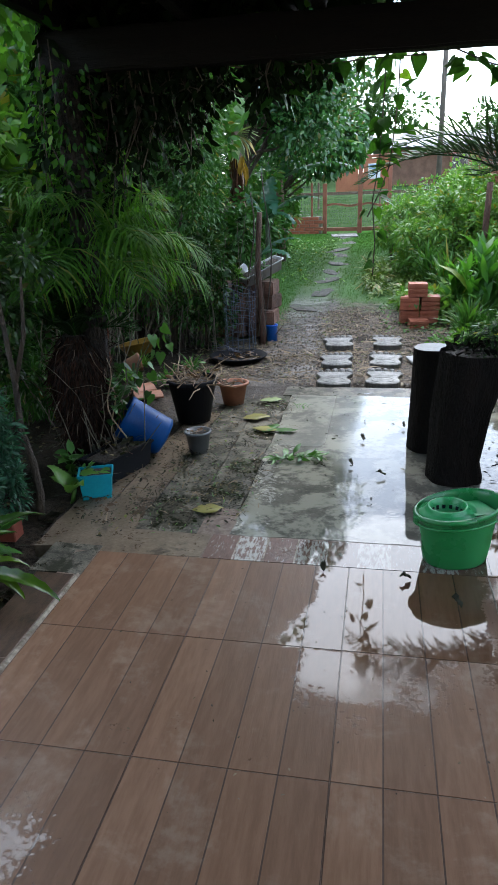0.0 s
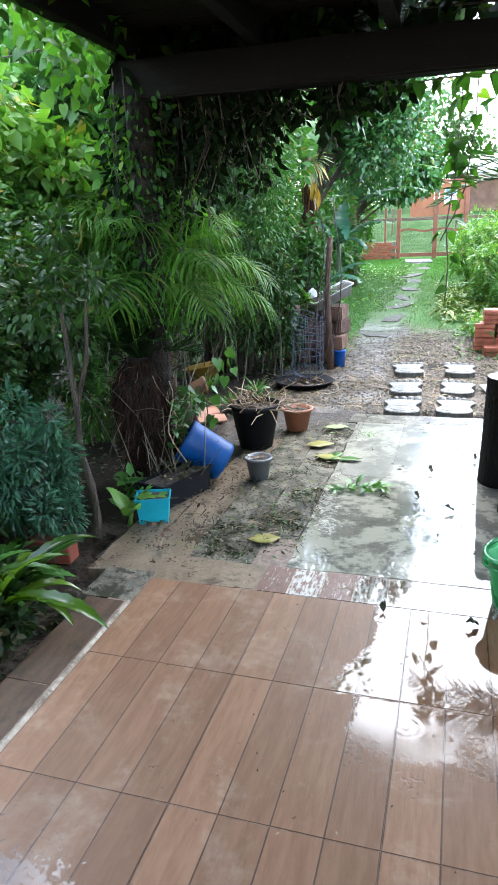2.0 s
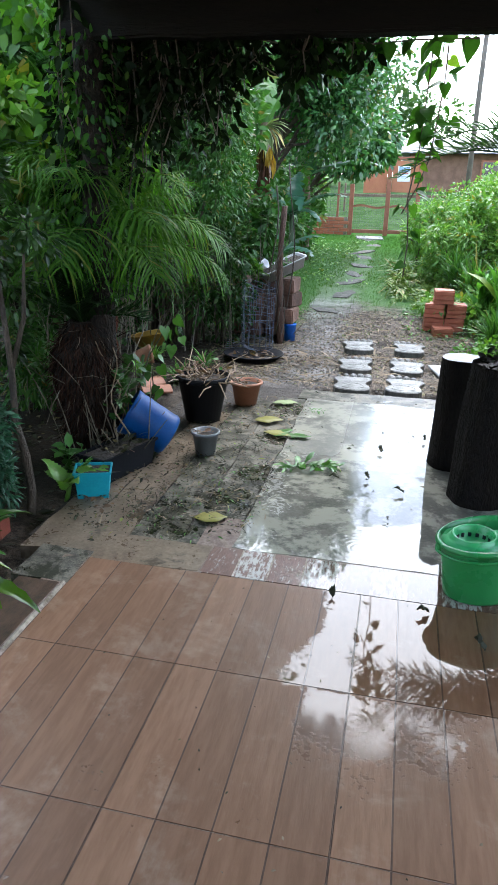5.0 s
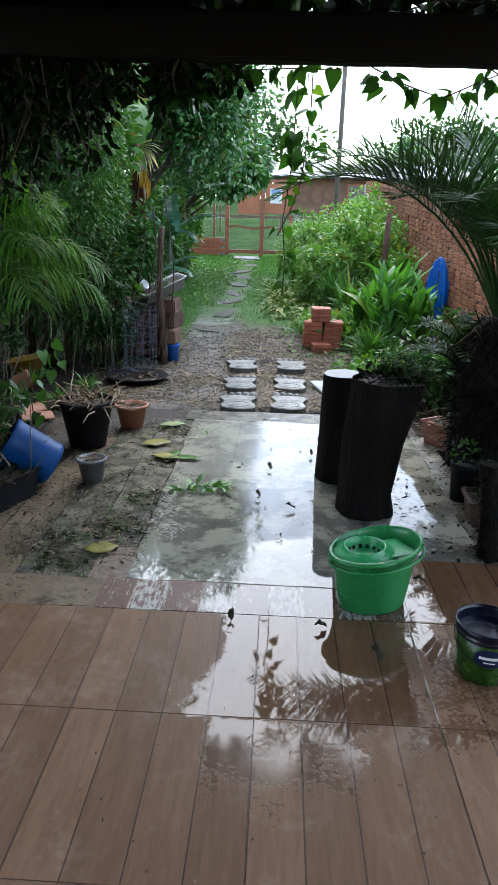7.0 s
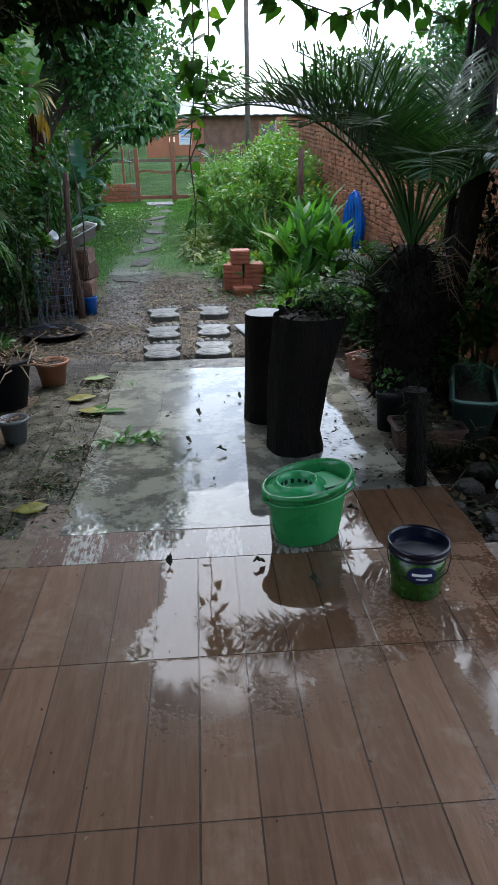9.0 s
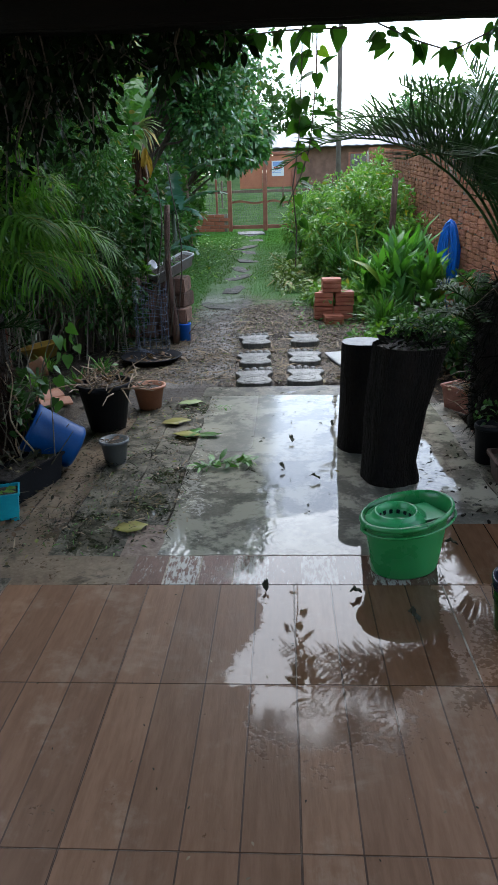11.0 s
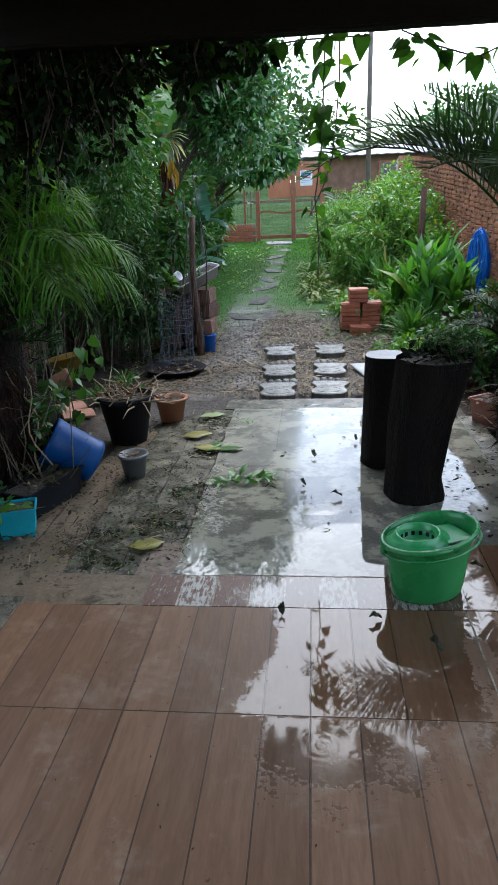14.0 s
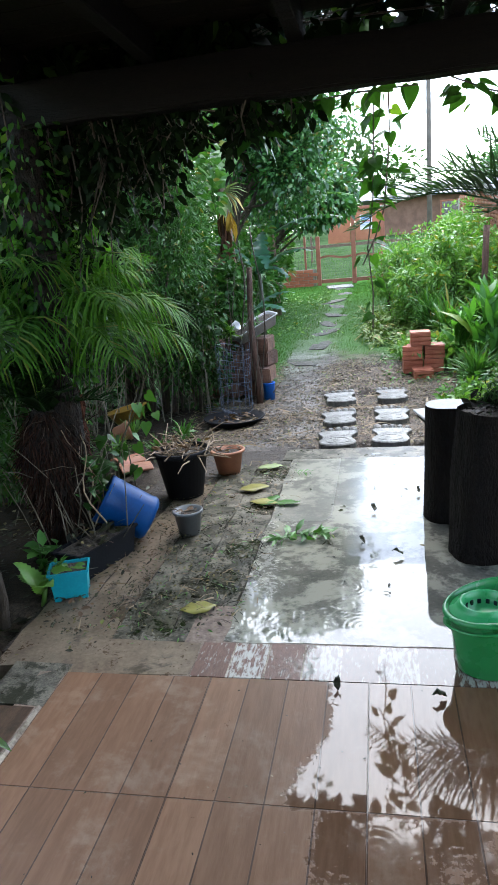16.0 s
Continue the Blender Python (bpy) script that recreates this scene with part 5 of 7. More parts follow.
for k in range(16):
    col, row = k % 4, k // 4
    t = thing("firewood_block", (-1.74 + .185 * col + rng.normal(0, .015), 5.85 + rng.normal(0, .04), gz(0, 5.85) + .02 + .163 * row, rng.normal(0, 3), 0, rng.normal(0, 8)), "dark brown squared block of stacked wood", "wood block", "stacked wood blocks")
    part("block", box(.16, .3, .16, .012, seg=2), M_DARKLOG, t)
tray = trough("stone_trough", (-1.27, 5.85, .74, 6, -20, 42), "weathered pale concrete trough of small weeds on the woodpile", .56, .2, .12, M_SHEET, False, soil=.8, corner=.03)
litter(tray, (0, 0, .1), .13, 70, .04, L_DARK, 45, up=.5, height=.03, name="leaves")
cup = thing("white_pot", (-1.52, 5.72, .81, 20, 60, 0), "small white pot lying on the board", "pot")
smooth(part("body", lathe([(0, 0), (.035, 0), (.05, .1), (.054, .1), (.04, .01), (0, .008)], 18), M_WHITE, cup))
for x, y, h, r in ((-1.245, 5.55, 1.5, .036), (-1.36, 5.62, 1.7, .009), (-1.17, 5.66, 1.9, .008)):
    t = thing("wooden_stake", (x, y, gz(0, y) - .05), "rough upright wooden stake beside the path", "stake", "wooden stakes")
    bend = .02 if r > .03 else .05
    smooth(part("shaft", tube([(bend * math.sin(.9 * q + 9 * h), .5 * bend * math.cos(1.1 * q), h * q / 7) for q in range(8)], [r * (1.1 - .045 * q) for q in range(8)], 8, .2, int(h * 100)), M_BROWNPOST if r > .012 else M_BARK, t))
    if r > .03:
        for q in range(5):
            part("clinging_stem", tube([((r + .012) * math.cos(1.7 * q + j) + bend * math.sin(.9 * j + 9 * h), (r + .01) * math.sin(1.7 * q + j) - .01, h * (.1 + .13 * j)) for j in range(6)], [.005, .005, .004, .004, .003, .002], 5), M_PALEBARK, t)

# ---- stacked hollow bricks ----
rng = np.random.default_rng(3)
bx, by = 0.585, 6.56
brick_me = None
for dx, dy, z, turn in ((-.122, .02, 0, 2), (-.117, .02, .161, -4), (.121, .03, 0, -2), (.124, .04, .161, 3), (-.03, .02, .322, 1), (-.02, -.19, -.085, 6)):
    t = thing("hollow_brick", (bx + dx, by + dy, gz(0, by) + .005 + z, 0, 0, turn), "red hollow clay brick in a small stack", "brick", "stacked hollow bricks")
    if brick_me is None:
        brick_me = part("body", ribbed_brick(.222, .158, .26, 3, .012), M_BRICK, t).data
    else:
        b = new("body", brick_me)
        b.parent = t

sheet = thing("concrete_sheet", (0.6, 4.72, gz(0, 4.7) + .02, 2, 0, 14), "pale flat sheet lying on the ground", "sheet")
part("panel", box(.34, .46, .025, .006), M_SHEET, sheet)

# ---- right side: planters, hose on the wall ----
rt = trough("terracotta_trough", (1.34, 2.99, -.02, 0, 0, -56), "pinkish red terracotta trough with straggling plants", .42, .2, .18, M_PINKTERRA, False)
litter(rt, (0, 0, .16), .17, 60, .06, L_DRY, 51)
twigs(rt, (0, 0, .16), 18, .2, M_PALEBARK, 52, .2)
litter(rt, (.05, .06, .18), .14, 26, .05, L_MID, 53, up=.6, height=.16, name="leaves")
rt2 = trough("brown_trough", (1.3, 1.68, -.05, 0, 0, -4), "old brown clay trough of dry twigs beside the palm", .38, .24, .18, M_DARKTERRA, False, soil=.8, corner=.02)
litter(rt2, (0, 0, .155), .16, 70, .05, L_WET, 54, height=.05)
twigs(rt2, (.05, -.04, .15), 20, .2, M_WOODPOST, 55, .25, .0025, lift=(-.2, .7))
litter(rt2, (-.1, 0, .16), .06, 22, .04, L_DARK, 59, up=.6, height=.05, name="leaves")
bk = pot("black_nursery_pot", (1.165, 1.985, -.03), "tall black nursery pot with a leafy seedling", .062, .078, .25, M_BLACKPOT, .006)
litter(bk, (-.02, 0, .25), .07, 34, .05, L_DARK, 56, up=.6, height=.14)
bowl = trough("green_trough", (1.675, 1.975, .06, 0, 0, -20), "dark green plastic trough with a pale rim of strappy plants", .23, .74, .2, M_TEALPOT, False, soil=.62, corner=.055)
rim = []
for cx, cy, a0 in ((.065, -.33, 270), (.065, .33, 0), (-.065, .33, 90), (-.065, -.33, 180)):
    for q in range(6):
        a = math.radians(a0 + 18 * q)
        rim.append((cx + .057 * math.cos(a), cy + .062 * math.sin(a), .2))
rim.append(rim[0])
smooth(part("rim", tube(rim, .0085, 7), M_TEALRIM, bowl, "pale green turned rim"))
twigs(bowl, (0, .1, .12), 16, .2, M_WOODPOST, 58, .3, .002)
litter(bowl, (.03, .12, .13), .14, 90, .075, L_BLUE, 57, LANCE, up=.8, height=.16, name="leaves")
for dy in (-.2, .17):
    blk = tagged(part("plinth", box(.18, .2, .13, .012), M_DARKROCK), "dark wet block under the green trough", "stone", "blocks under the trough")
    blk.matrix_basis = pose(1.675 - dy * math.sin(math.radians(-20)), 1.97 + dy * math.cos(math.radians(-20)), -.075, 0, 0, -20)
pipe = tagged(smooth(part("pipe_end", lathe([(.028, 0), (.028, .16), (.022, .16), (.022, .02)], 18), M_WHITE)), "short white plastic pipe lying on the soil", "pipe")
pipe.matrix_basis = pose(1.47, 1.08, .03, 85, 0, 30)

for k, (x, y, r) in enumerate(((1.36, 1.14, .1), (1.22, .95, .07), (1.34, .82, .08), (1.5, 1.32, .12), (1.62, 1.0, .09), (1.27, .66, .05), (1.36, .5, .07), (.95, 1.33, .06), (1.55, .62, .1), (1.26, .3, .05))):
    rb = bmesh.new()
    bmesh.ops.create_icosphere(rb, subdivisions=2, radius=1)
    for v in rb.verts:
        q = .62 * r * (1 + .45 * noise.noise(v.co * 1.3 + Vector((k * 3.1, 0, 0))))
        v.co = Vector((v.co.x * q * 1.25, v.co.y * q, max(-.35, min(.3, v.co.z)) * q))
    ob = tagged(part("rubble", rb, M_DARKROCK), "flat dark wet stone among leaves at the terrace edge", "stone", "rubble stones")
    ob.matrix_basis = pose(x, y, r * .18 - .03, 4 * (k % 3), 5 * (k % 2), 40 * k)

hose = thing("garden_hose", (WALL_X - .17, 6.5, 1.14, 0, 0, 62), "coiled bright blue garden hose hanging on the brick wall", "hose")
rng = np.random.default_rng(14)
run = []
for k in range(34):
    w, h, off = .01 + .11 * rng.uniform(0, 1), .32 + rng.uniform(-.08, .05), rng.uniform(-.04, .04)
    run += [(-.03 * (k % 4) + rng.normal(0, .003), off * (1 - .6 * max(0, math.cos(a))) + w * math.sin(a) * (1 - .15 * max(0, math.cos(a))), -.3 + h * math.cos(a) - (.05 if math.cos(a) < -.5 else 0)) for a in np.linspace(0, 6.0, 20)]
smooth(part("coil", tube(run, .0115, 7), M_HOSE, hose))
smooth(part("loose_end", tube([(-.03, .05, -.55), (-.06, .02, -.75), (-.03, -.02, -.9), (0, -.03, -1.02)], .0105, 7), M_HOSE, hose))
part("hook", tube([(.02, -.16, .03), (-.03, -.02, .0), (-.08, .0, .05)], .008, 6), M_WIRE, hose)
for x, y, h, r in ((1.55, 8.5, 1.55, .05),):
    t = thing("wooden_post", (x, y, gz(x, y) - .05), "old dark wooden post among the shrubs", "post")
    smooth(part("shaft", tube([(0, 0, 0), (.01, 0, h * .5), (0.03, 0, h)], [r, r * .95, r * .8], 10, .1), M_BROWNPOST, t))


# ---- palms ----
palm("date_palm", (1.35, 2.35, -.03), "dark feather palm with a thick shaggy trunk", 1.06, .2, 22, L_PALM, 61, 1.36, (46, 86), (1.0, 1.9), .48,
     [(.13, 0), (.16, .3), (.19, .7), (.15, .92), (.08, 1.06)], 2200, .0058, pairs=44, rag_mat=L_BLACKFIBRE, rag_len=(.05, .17),
     vee=.42,
     hang=.18, bare=.34, given=[(178, 62, 1.78, 1.9), (189, 69, 1.65, 1.75), (168, 67, 1.5, 1.55), (184, 66, 1.5, 1.6), (174, 74, 1.4, 1.7), (163, 78, 1.3, 1.4), (204, 74, 1.2, 1.8), (148, 80, 1.25, 1.1), (258, 76, 1.05, 2.4), (232, 78, 1.15, 1.9),
            (288, 74, 1.05, 2.2), (90, 80, 1.2, .9), (58, 74, 1.2, 1.0), (18, 68, 1.2, 1.1), (2, 57, 1.2, 1.2), (342, 66, 1.1, 1.5), (122, 82, 1.15, .7), (38, 82, 1.15, .7), (318, 62, .95, 1.6),
            (187, 76, 1.35, 1.1), (8, 78, 1.25, .8), (180, 84, 1.2, .6)])
stump = log((1.105, 1.23, -.03), [(0, 0, 0), (-.008, 0, .16), (-.02, .01, .34), (-.035, .02, .5)], [.056, .05, .05, .06], 17, "narrow charred black stump at the terrace corner", M_CHAR)
rng = np.random.default_rng(18)
a, z = rng.uniform(0, 6.283, 420), rng.uniform(.02, .5, 420)
litter(stump, (-.035, .02, .5), .055, 90, .045, L_BLACKFIBRE, 19, BLADE, up=.8, height=.04, name="frayed_top")
tagged(part("bark_fibre", leaves(np.stack([.05 * np.cos(a) - .06 * z, .05 * np.sin(a), z], 1), np.stack([np.cos(a), np.sin(a), rng.normal(-.3, .8, 420)], 1), rng.uniform(.03, .09, 420), BLADE, rng), L_BLACKFIBRE, stump), kind="stuff")
palm("date_palm", (-1.84, 2.24, -.05), "young feather palm with arching fine fronds", 1.24, .085, 40, L_PALM_BRIGHT, 62, .86, (20, 86), (1.0, 2.0), .44,
     [(.1, 0), (.095, .5), (.09, .9), (.06, 1.24)], 160, .0055, pairs=34, trunk_mat=M_REDBARK, rag_mat=L_FIBRE, rag_len=(.04, .12), hang=.75, vee=.3)
palm("shaggy_palm", (-1.8, 1.88, -.05), "old palm trunk with a shaggy skirt of brown fibre", .86, .17, 14, L_CYCAD, 65, .46, (25, 80), (.5, 1.2), .22,
     [(.12, 0), (.13, .3), (.18, .55), (.17, .7), (.09, .86)], 4200, .007, pairs=24, trunk_mat=M_PALMBARK, rag_mat=L_FIBRE, rag_len=(.03, .13), rag_fall=(-3.0, -.3))
palm("date_palm", (-3.1, 3.3, -.05), "feather palm standing behind the shrubs", 1.5, .12, 22, L_PALM, 63, 1.3, (5, 75), (.7, 1.3), .4, None, 60, .01)
palm("cycad", (1.3, 2.64, -.03), "dark cycad with a dome of spiky drooping fronds", .66, .08, 30, L_CYCAD, 64, .5, (34, 84), (.9, 1.6), .15, None, 30, .0055, pairs=30, hang=.3)

# ---- trees and bushes on the left ----
rng = np.random.default_rng(71)
crook = thing("crooked_tree", (-1.72, 1.0, -.05), "slim crooked brown-barked young tree", "tree")
smooth(part("trunk", tube([(0, 0, 0), (.02, 0, .14), (-.0, .01, .32), (-.05, .02, .5), (-.06, .05, .75), (-.09, .05, 1.3)], [.026, .023, .021, .019, .016, .01], 9, .08), M_BARK, crook))
smooth(part("branch", tube([(-.06, .05, .75), (.0, .1, 1.0), (.03, .1, 1.3)], [.014, .012, .006], 7), M_BARK, crook))
pp, dd, _ = clump_points(1300, rng, (.38, .36, .4), 16)
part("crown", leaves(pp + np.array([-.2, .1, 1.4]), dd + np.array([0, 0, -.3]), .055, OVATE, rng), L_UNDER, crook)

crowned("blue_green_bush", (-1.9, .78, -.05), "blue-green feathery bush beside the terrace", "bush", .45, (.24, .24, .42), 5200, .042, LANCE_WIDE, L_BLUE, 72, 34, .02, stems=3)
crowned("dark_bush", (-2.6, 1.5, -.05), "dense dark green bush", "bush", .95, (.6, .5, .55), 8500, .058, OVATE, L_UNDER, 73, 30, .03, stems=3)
crowned("leafy_bush", (-2.95, 1.9, -.05), "bushy small-leaved green shrub", "bush", 1.5, (.72, .5, .5), 7500, .055, OVATE, L_MID, 74, 40, .035, stems=3)
crowned("big_leaf_shrub", (-3.6, 2.2, -.05), "broad-leaved bright green shrub climbing high", "shrub", 1.95, (1.3, .8, .8), 11500, .09, HEART, L_LUSH, 75, 44, .05, stems=2)
crowned("big_leaf_shrub", (-2.8, 3.4, -.05), "broad-leaved green shrub in the hedge", "shrub", 2.4, (.9, .9, .9), 5600, .115, HEART, L_MID, 76, 30, .05, stems=2)
crowned("hedge_bush", (-2.6, 5.35, -.05), "tangled twiggy bush with narrow leaves", "bush", 1.75, (.75, .45, 1.3), 9500, .068, LANCE_WIDE, L_DARK, 77, 70, .03, stems=4)
crowned("hedge_bush", (-2.25, 5.3, .0), "tangled twiggy bush with narrow leaves", "bush", 1.6, (.75, .9, 1.45), 13000, .06, LANCE_WIDE, L_DARK, 78, 80, .03, stems=4)
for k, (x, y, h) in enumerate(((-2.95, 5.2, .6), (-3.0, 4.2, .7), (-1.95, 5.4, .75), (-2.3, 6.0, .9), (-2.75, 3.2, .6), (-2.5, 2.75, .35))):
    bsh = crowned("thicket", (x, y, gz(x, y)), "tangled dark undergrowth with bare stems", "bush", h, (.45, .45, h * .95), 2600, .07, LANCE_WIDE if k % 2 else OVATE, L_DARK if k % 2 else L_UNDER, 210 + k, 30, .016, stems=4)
    twigs(bsh, (0, 0, 0), 30, h * 2.3, M_PALEBARK, 220 + k, .6, .0055, lift=(.9, 1.55))
crowned("hedge_bush", (-1.78, 6.3, .1), "small dark-leaved bush by the path", "bush", .95, (.42, .5, .7), 2600, .09, OVATE, L_DARK, 79, 30, .03, stems=3)
crowned("hedge_tree", (-2.9, 7.2, .2), "dense leafy garden tree", "tree", 2.4, (1.1, 1.1, 1.6), 5600, .14, OVATE, L_MID, 80, 46, .07)
crowned("hedge_tree", (-4.8, 5.0, .0), "dense leafy garden tree", "tree", 2.6, (1.6, 1.6, 1.8), 6000, .17, OVATE, L_MID, 81, 50, .08)
crowned("hedge_tree", (-5.0, 1.2, -.05), "dense leafy garden tree", "tree", 2.2, (1.4, 1.5, 1.6), 5200, .17, OVATE, L_BRIGHT, 82, 44, .07)
crowned("hedge_tree", (-4.6, 9.5, .3), "tall leafy garden tree", "tree", 3.1, (1.7, 1.7, 2.1), 6500, .17, OVATE, L_DARK, 83, 52, .09)
crowned("hedge_bush", (-2.3, 10.5, .4), "rounded leafy bush along the grass", "bush", 1.0, (.7, 1.3, .85), 3600, .14, OVATE, L_MID, 84, 36, .03, stems=3)
crowned("hedge_bush", (-2.5, 13.2, .6), "rounded leafy bush along the grass", "bush", .9, (.75, 1.2, .8), 3000, .15, OVATE, L_MID, 85, 32, .03, stems=3)
crowned("shade_tree", (-2.75, 5.6, .0), "tall leafy tree above the woodpile", "tree", 4.3, (1.5, 1.6, 1.3), 2600, .13, OVATE, L_MID, 180, 34, .09, lean=(.45, .2), droop=.4)
crowned("citrus_tree", (-3.0, 9.4, .3), "glossy dark-leaved tree hanging over the path", "tree", 3.2, (1.0, 1.0, 1.6), 19000, .1, OVATE, L_CITRUS, 86, 100, .07, lean=(1.75, 0), droop=.2, tilt=1.3)
crowned("citrus_tree", (-3.4, 11.6, .5), "glossy leafy tree behind the path", "tree", 3.5, (1.2, 1.1, 1.9), 12000, .12, OVATE, L_CITRUS, 87, 90, .09, lean=(1.6, 0), droop=.2, tilt=1.3)
crowned("citrus_tree", (-2.9, 12.9, .6), "broad-leaved tree bough hanging low before the gate", "tree", 2.05, (.85, .7, .6), 4200, .17, OVATE, L_CITRUS, 186, 46, .06, lean=(1.9, 0), droop=.5, tilt=1.3)
crowned("far_tree", (-3.6, 21.0, 1.2), "pale green tree beyond the gate", "tree", 4.2, (1.9, 1.6, 2.2), 5500, .2, OVATE, L_FAR, 88, 46, .14, group="far trees")
crowned("far_tree", (-6.5, 22.0, 1.3), "pale green tree beyond the gate", "tree", 4.2, (3.0, 2.0, 3.0), 6500, .28, DIAMOND, L_FAR, 89, 50, .2, group="far trees")
crowned("far_tree", (-10.0, 14.0, .7), "leafy tree beyond the hedge", "tree", 3.6, (3.0, 3.0, 3.2), 6500, .26, DIAMOND, L_FAR, 90, 50, .2, group="far trees")
crowned("far_tree", (-9.0, 6.0, .1), "leafy tree beyond the hedge", "tree", 3.4, (2.4, 3.0, 3.0), 6500, .26, DIAMOND, L_BRIGHT, 91, 50, .2, group="far trees")
crowned("far_tree", (6.4, 36.0, gz(0, 36)), "round far tree beside the house", "tree", 2.6, (1.05, 1.1, .85), 4000, .17, OVATE, L_CITRUS, 92, 36, .14, group="far trees")
crowned("far_tree", (7.6, 20.0, gz(0, 20)), "tall grey-green tree over the boundary wall", "tree", 3.1, (1.05, 1.0, 2.1), 7000, .13, OVATE, L_CITRUS, 93, 46, .12, group="far trees")
crowned("far_tree", (-3.0, 48.0, gz(0, 45)), "far row of trees", "tree", 3.6, (6.0, 2.5, 3.6), 4500, .5, DIAMOND, L_FAR, 94, 50, .3, group="far trees")
crowned("far_tree", (-6.0, 34.0, gz(0, 34)), "far hedge of trees across the field", "tree", 1.5, (4.6, 1.5, 1.7), 5500, .26, OVATE, L_FAR, 96, 60, .12, group="far trees")
crowned("far_tree", (12.0, 50.0, gz(0, 45)), "far row of trees", "tree", 3.0, (7.0, 2.5, 3.0), 4500, .5, DIAMOND, L_FAR, 95, 50, .3, group="far trees")

# ---- banana plant with one withered pale leaf ----
def banana_leaf(length, width, rngb, droop=1.2, tears=9):
    """A big leaf along +x, folded at the rib and torn at its edges."""
    n = 26
    p, ang = Vector((0, 0, 0)), .0
    v, f = [], []
    rib = []
    for i in range(n + 1):
        u = i / n
        w = width * (math.sin(math.pi * min(1, .06 + .94 * u)) ** .55) * (1 - .25 * u)
        rib.append(p.copy())
        tear = i % 3 == 2
        for s in (-1, 1):
            k = rngb.uniform(.3, .75) if tear else 1 + rngb.uniform(-.25, .08)
            v.append(p + Vector((.05 * w * rngb.normal(), s * w * .5 * k, -.18 * w * k + rngb.normal(0, .01))))
        v.append(p.copy())
        a2 = -droop * u ** 1.3
        p = p + Vector((math.cos(a2), 0, math.sin(a2))) * (length / n)
    for i in range(n):
        a, b = 3 * i, 3 * i + 3
        f += [(a, a + 2, b + 2, b), (a + 2, a + 1, b + 1, b + 2)]
    return v, f, rib


def banana(at, label, height, blades, mat, seed, stem=.11, bark=M_WOODPOST):
    rngb = np.random.default_rng(seed)
    t = thing("banana_plant", at, label, "banana plant")
    smooth(part("stem", tube([(0, 0, -.1), (.02, 0, height * .5), (0, 0, height)], [stem, stem * .86, stem * .55], 12, .05, seed), bark, t, "sheathed stem"))
    for i, (az, el, ln, w, dr) in enumerate(blades):
        v, f, rib = banana_leaf(ln, w, rngb, dr)
        part("leaf_blade", (v, f), mat, t, at=pose(0, 0, height * .97, 0, 0, az) @ pose(0, 0, 0, 0, -el, 0))
    return t


ban = banana((-1.86, 7.5, .2), "banana plant with a pleated withered leaf hanging down", 2.25, [(200, 60, 1.1, .35, 1.0), (100, 65, 1.2, .35, .9), (150, 40, 1.2, .36, 1.4), (20, 72, 1.1, .34, .8)], L_MID, 101)
rng = np.random.default_rng(102)
fan_az = np.linspace(-1.75, .35, 15)
part("withered_fan", leaves([(.02, -.1, 2.2)] * 15, np.stack([np.cos(fan_az), -.35 + .08 * (np.arange(15) % 2), np.sin(fan_az)], 1), rng.uniform(.27, .4, 15), LANCE, rng, .15), L_PALE, ban, "pleated pale withered leaf")
part("yellowed_tips", leaves(np.stack([rng.normal(.08, .035, 9), np.full(9, -.15), rng.uniform(1.85, 1.98, 9)], 1), np.stack([rng.normal(.05, .12, 9), rng.normal(0, .1, 9), -np.ones(9)], 1), rng.uniform(.2, .34, 9), LANCE, rng, .3), L_AMBER, ban, "yellow orange leaf strips")
dn = 30
a = rng.uniform(-2.0, -.9, dn)
part("dead_leaf_skirt", leaves(np.stack([.09 * np.cos(a), .09 * np.sin(a), rng.uniform(1.6, 1.98, dn)], 1), np.stack([.12 * np.cos(a), .12 * np.sin(a), -np.ones(dn)], 1),
                               rng.uniform(.3, .62, dn), LANCE, rng, .3), L_DEADLEAF, ban, "orange brown dead leaves")
banana((-2.0, 12.2, .55), "banana plant with a long pale leaf arching over the gate", 2.0, [(-6, 18, 1.8, .34, .7), (140, 55, 1.2, .36, 1.0), (60, 60, 1.2, .36, 1.0)], L_LUSH, 106)
banana((-1.85, 11.4, .5), "banana plant with broad leaves over the path", 1.5, [(-15, 28, 1.5, .42, .9), (160, 55, 1.2, .36, 1.0), (80, 60, 1.2, .36, 1.0), (-60, 45, 1.0, .34, 1.3)], L_BLUE, 103)
banana((-1.74, 9.15, .3), "young banana plant with broad torn leaves beside the path", 1.05, [(-8, 46, 1.0, .36, 1.25), (-70, 60, .9, .3, 2.4), (170, 60, 1.0, .34, 1.2), (90, 66, 1.0, .34, 1.0), (-35, 30, .7, .28, 1.7)], L_BLUE, 105, .05, M_GREENSTEM)
banana((-1.75, 8.3, .3), "young banana shoot with blue-green leaves", .5, [(-40, 30, .8, .28, 1.3), (30, 45, .8, .28, 1.2), (120, 50, .8, .28, 1.2), (-100, 35, .7, .26, 1.5)], L_BLUE, 104, .05, M_GREENSTEM)


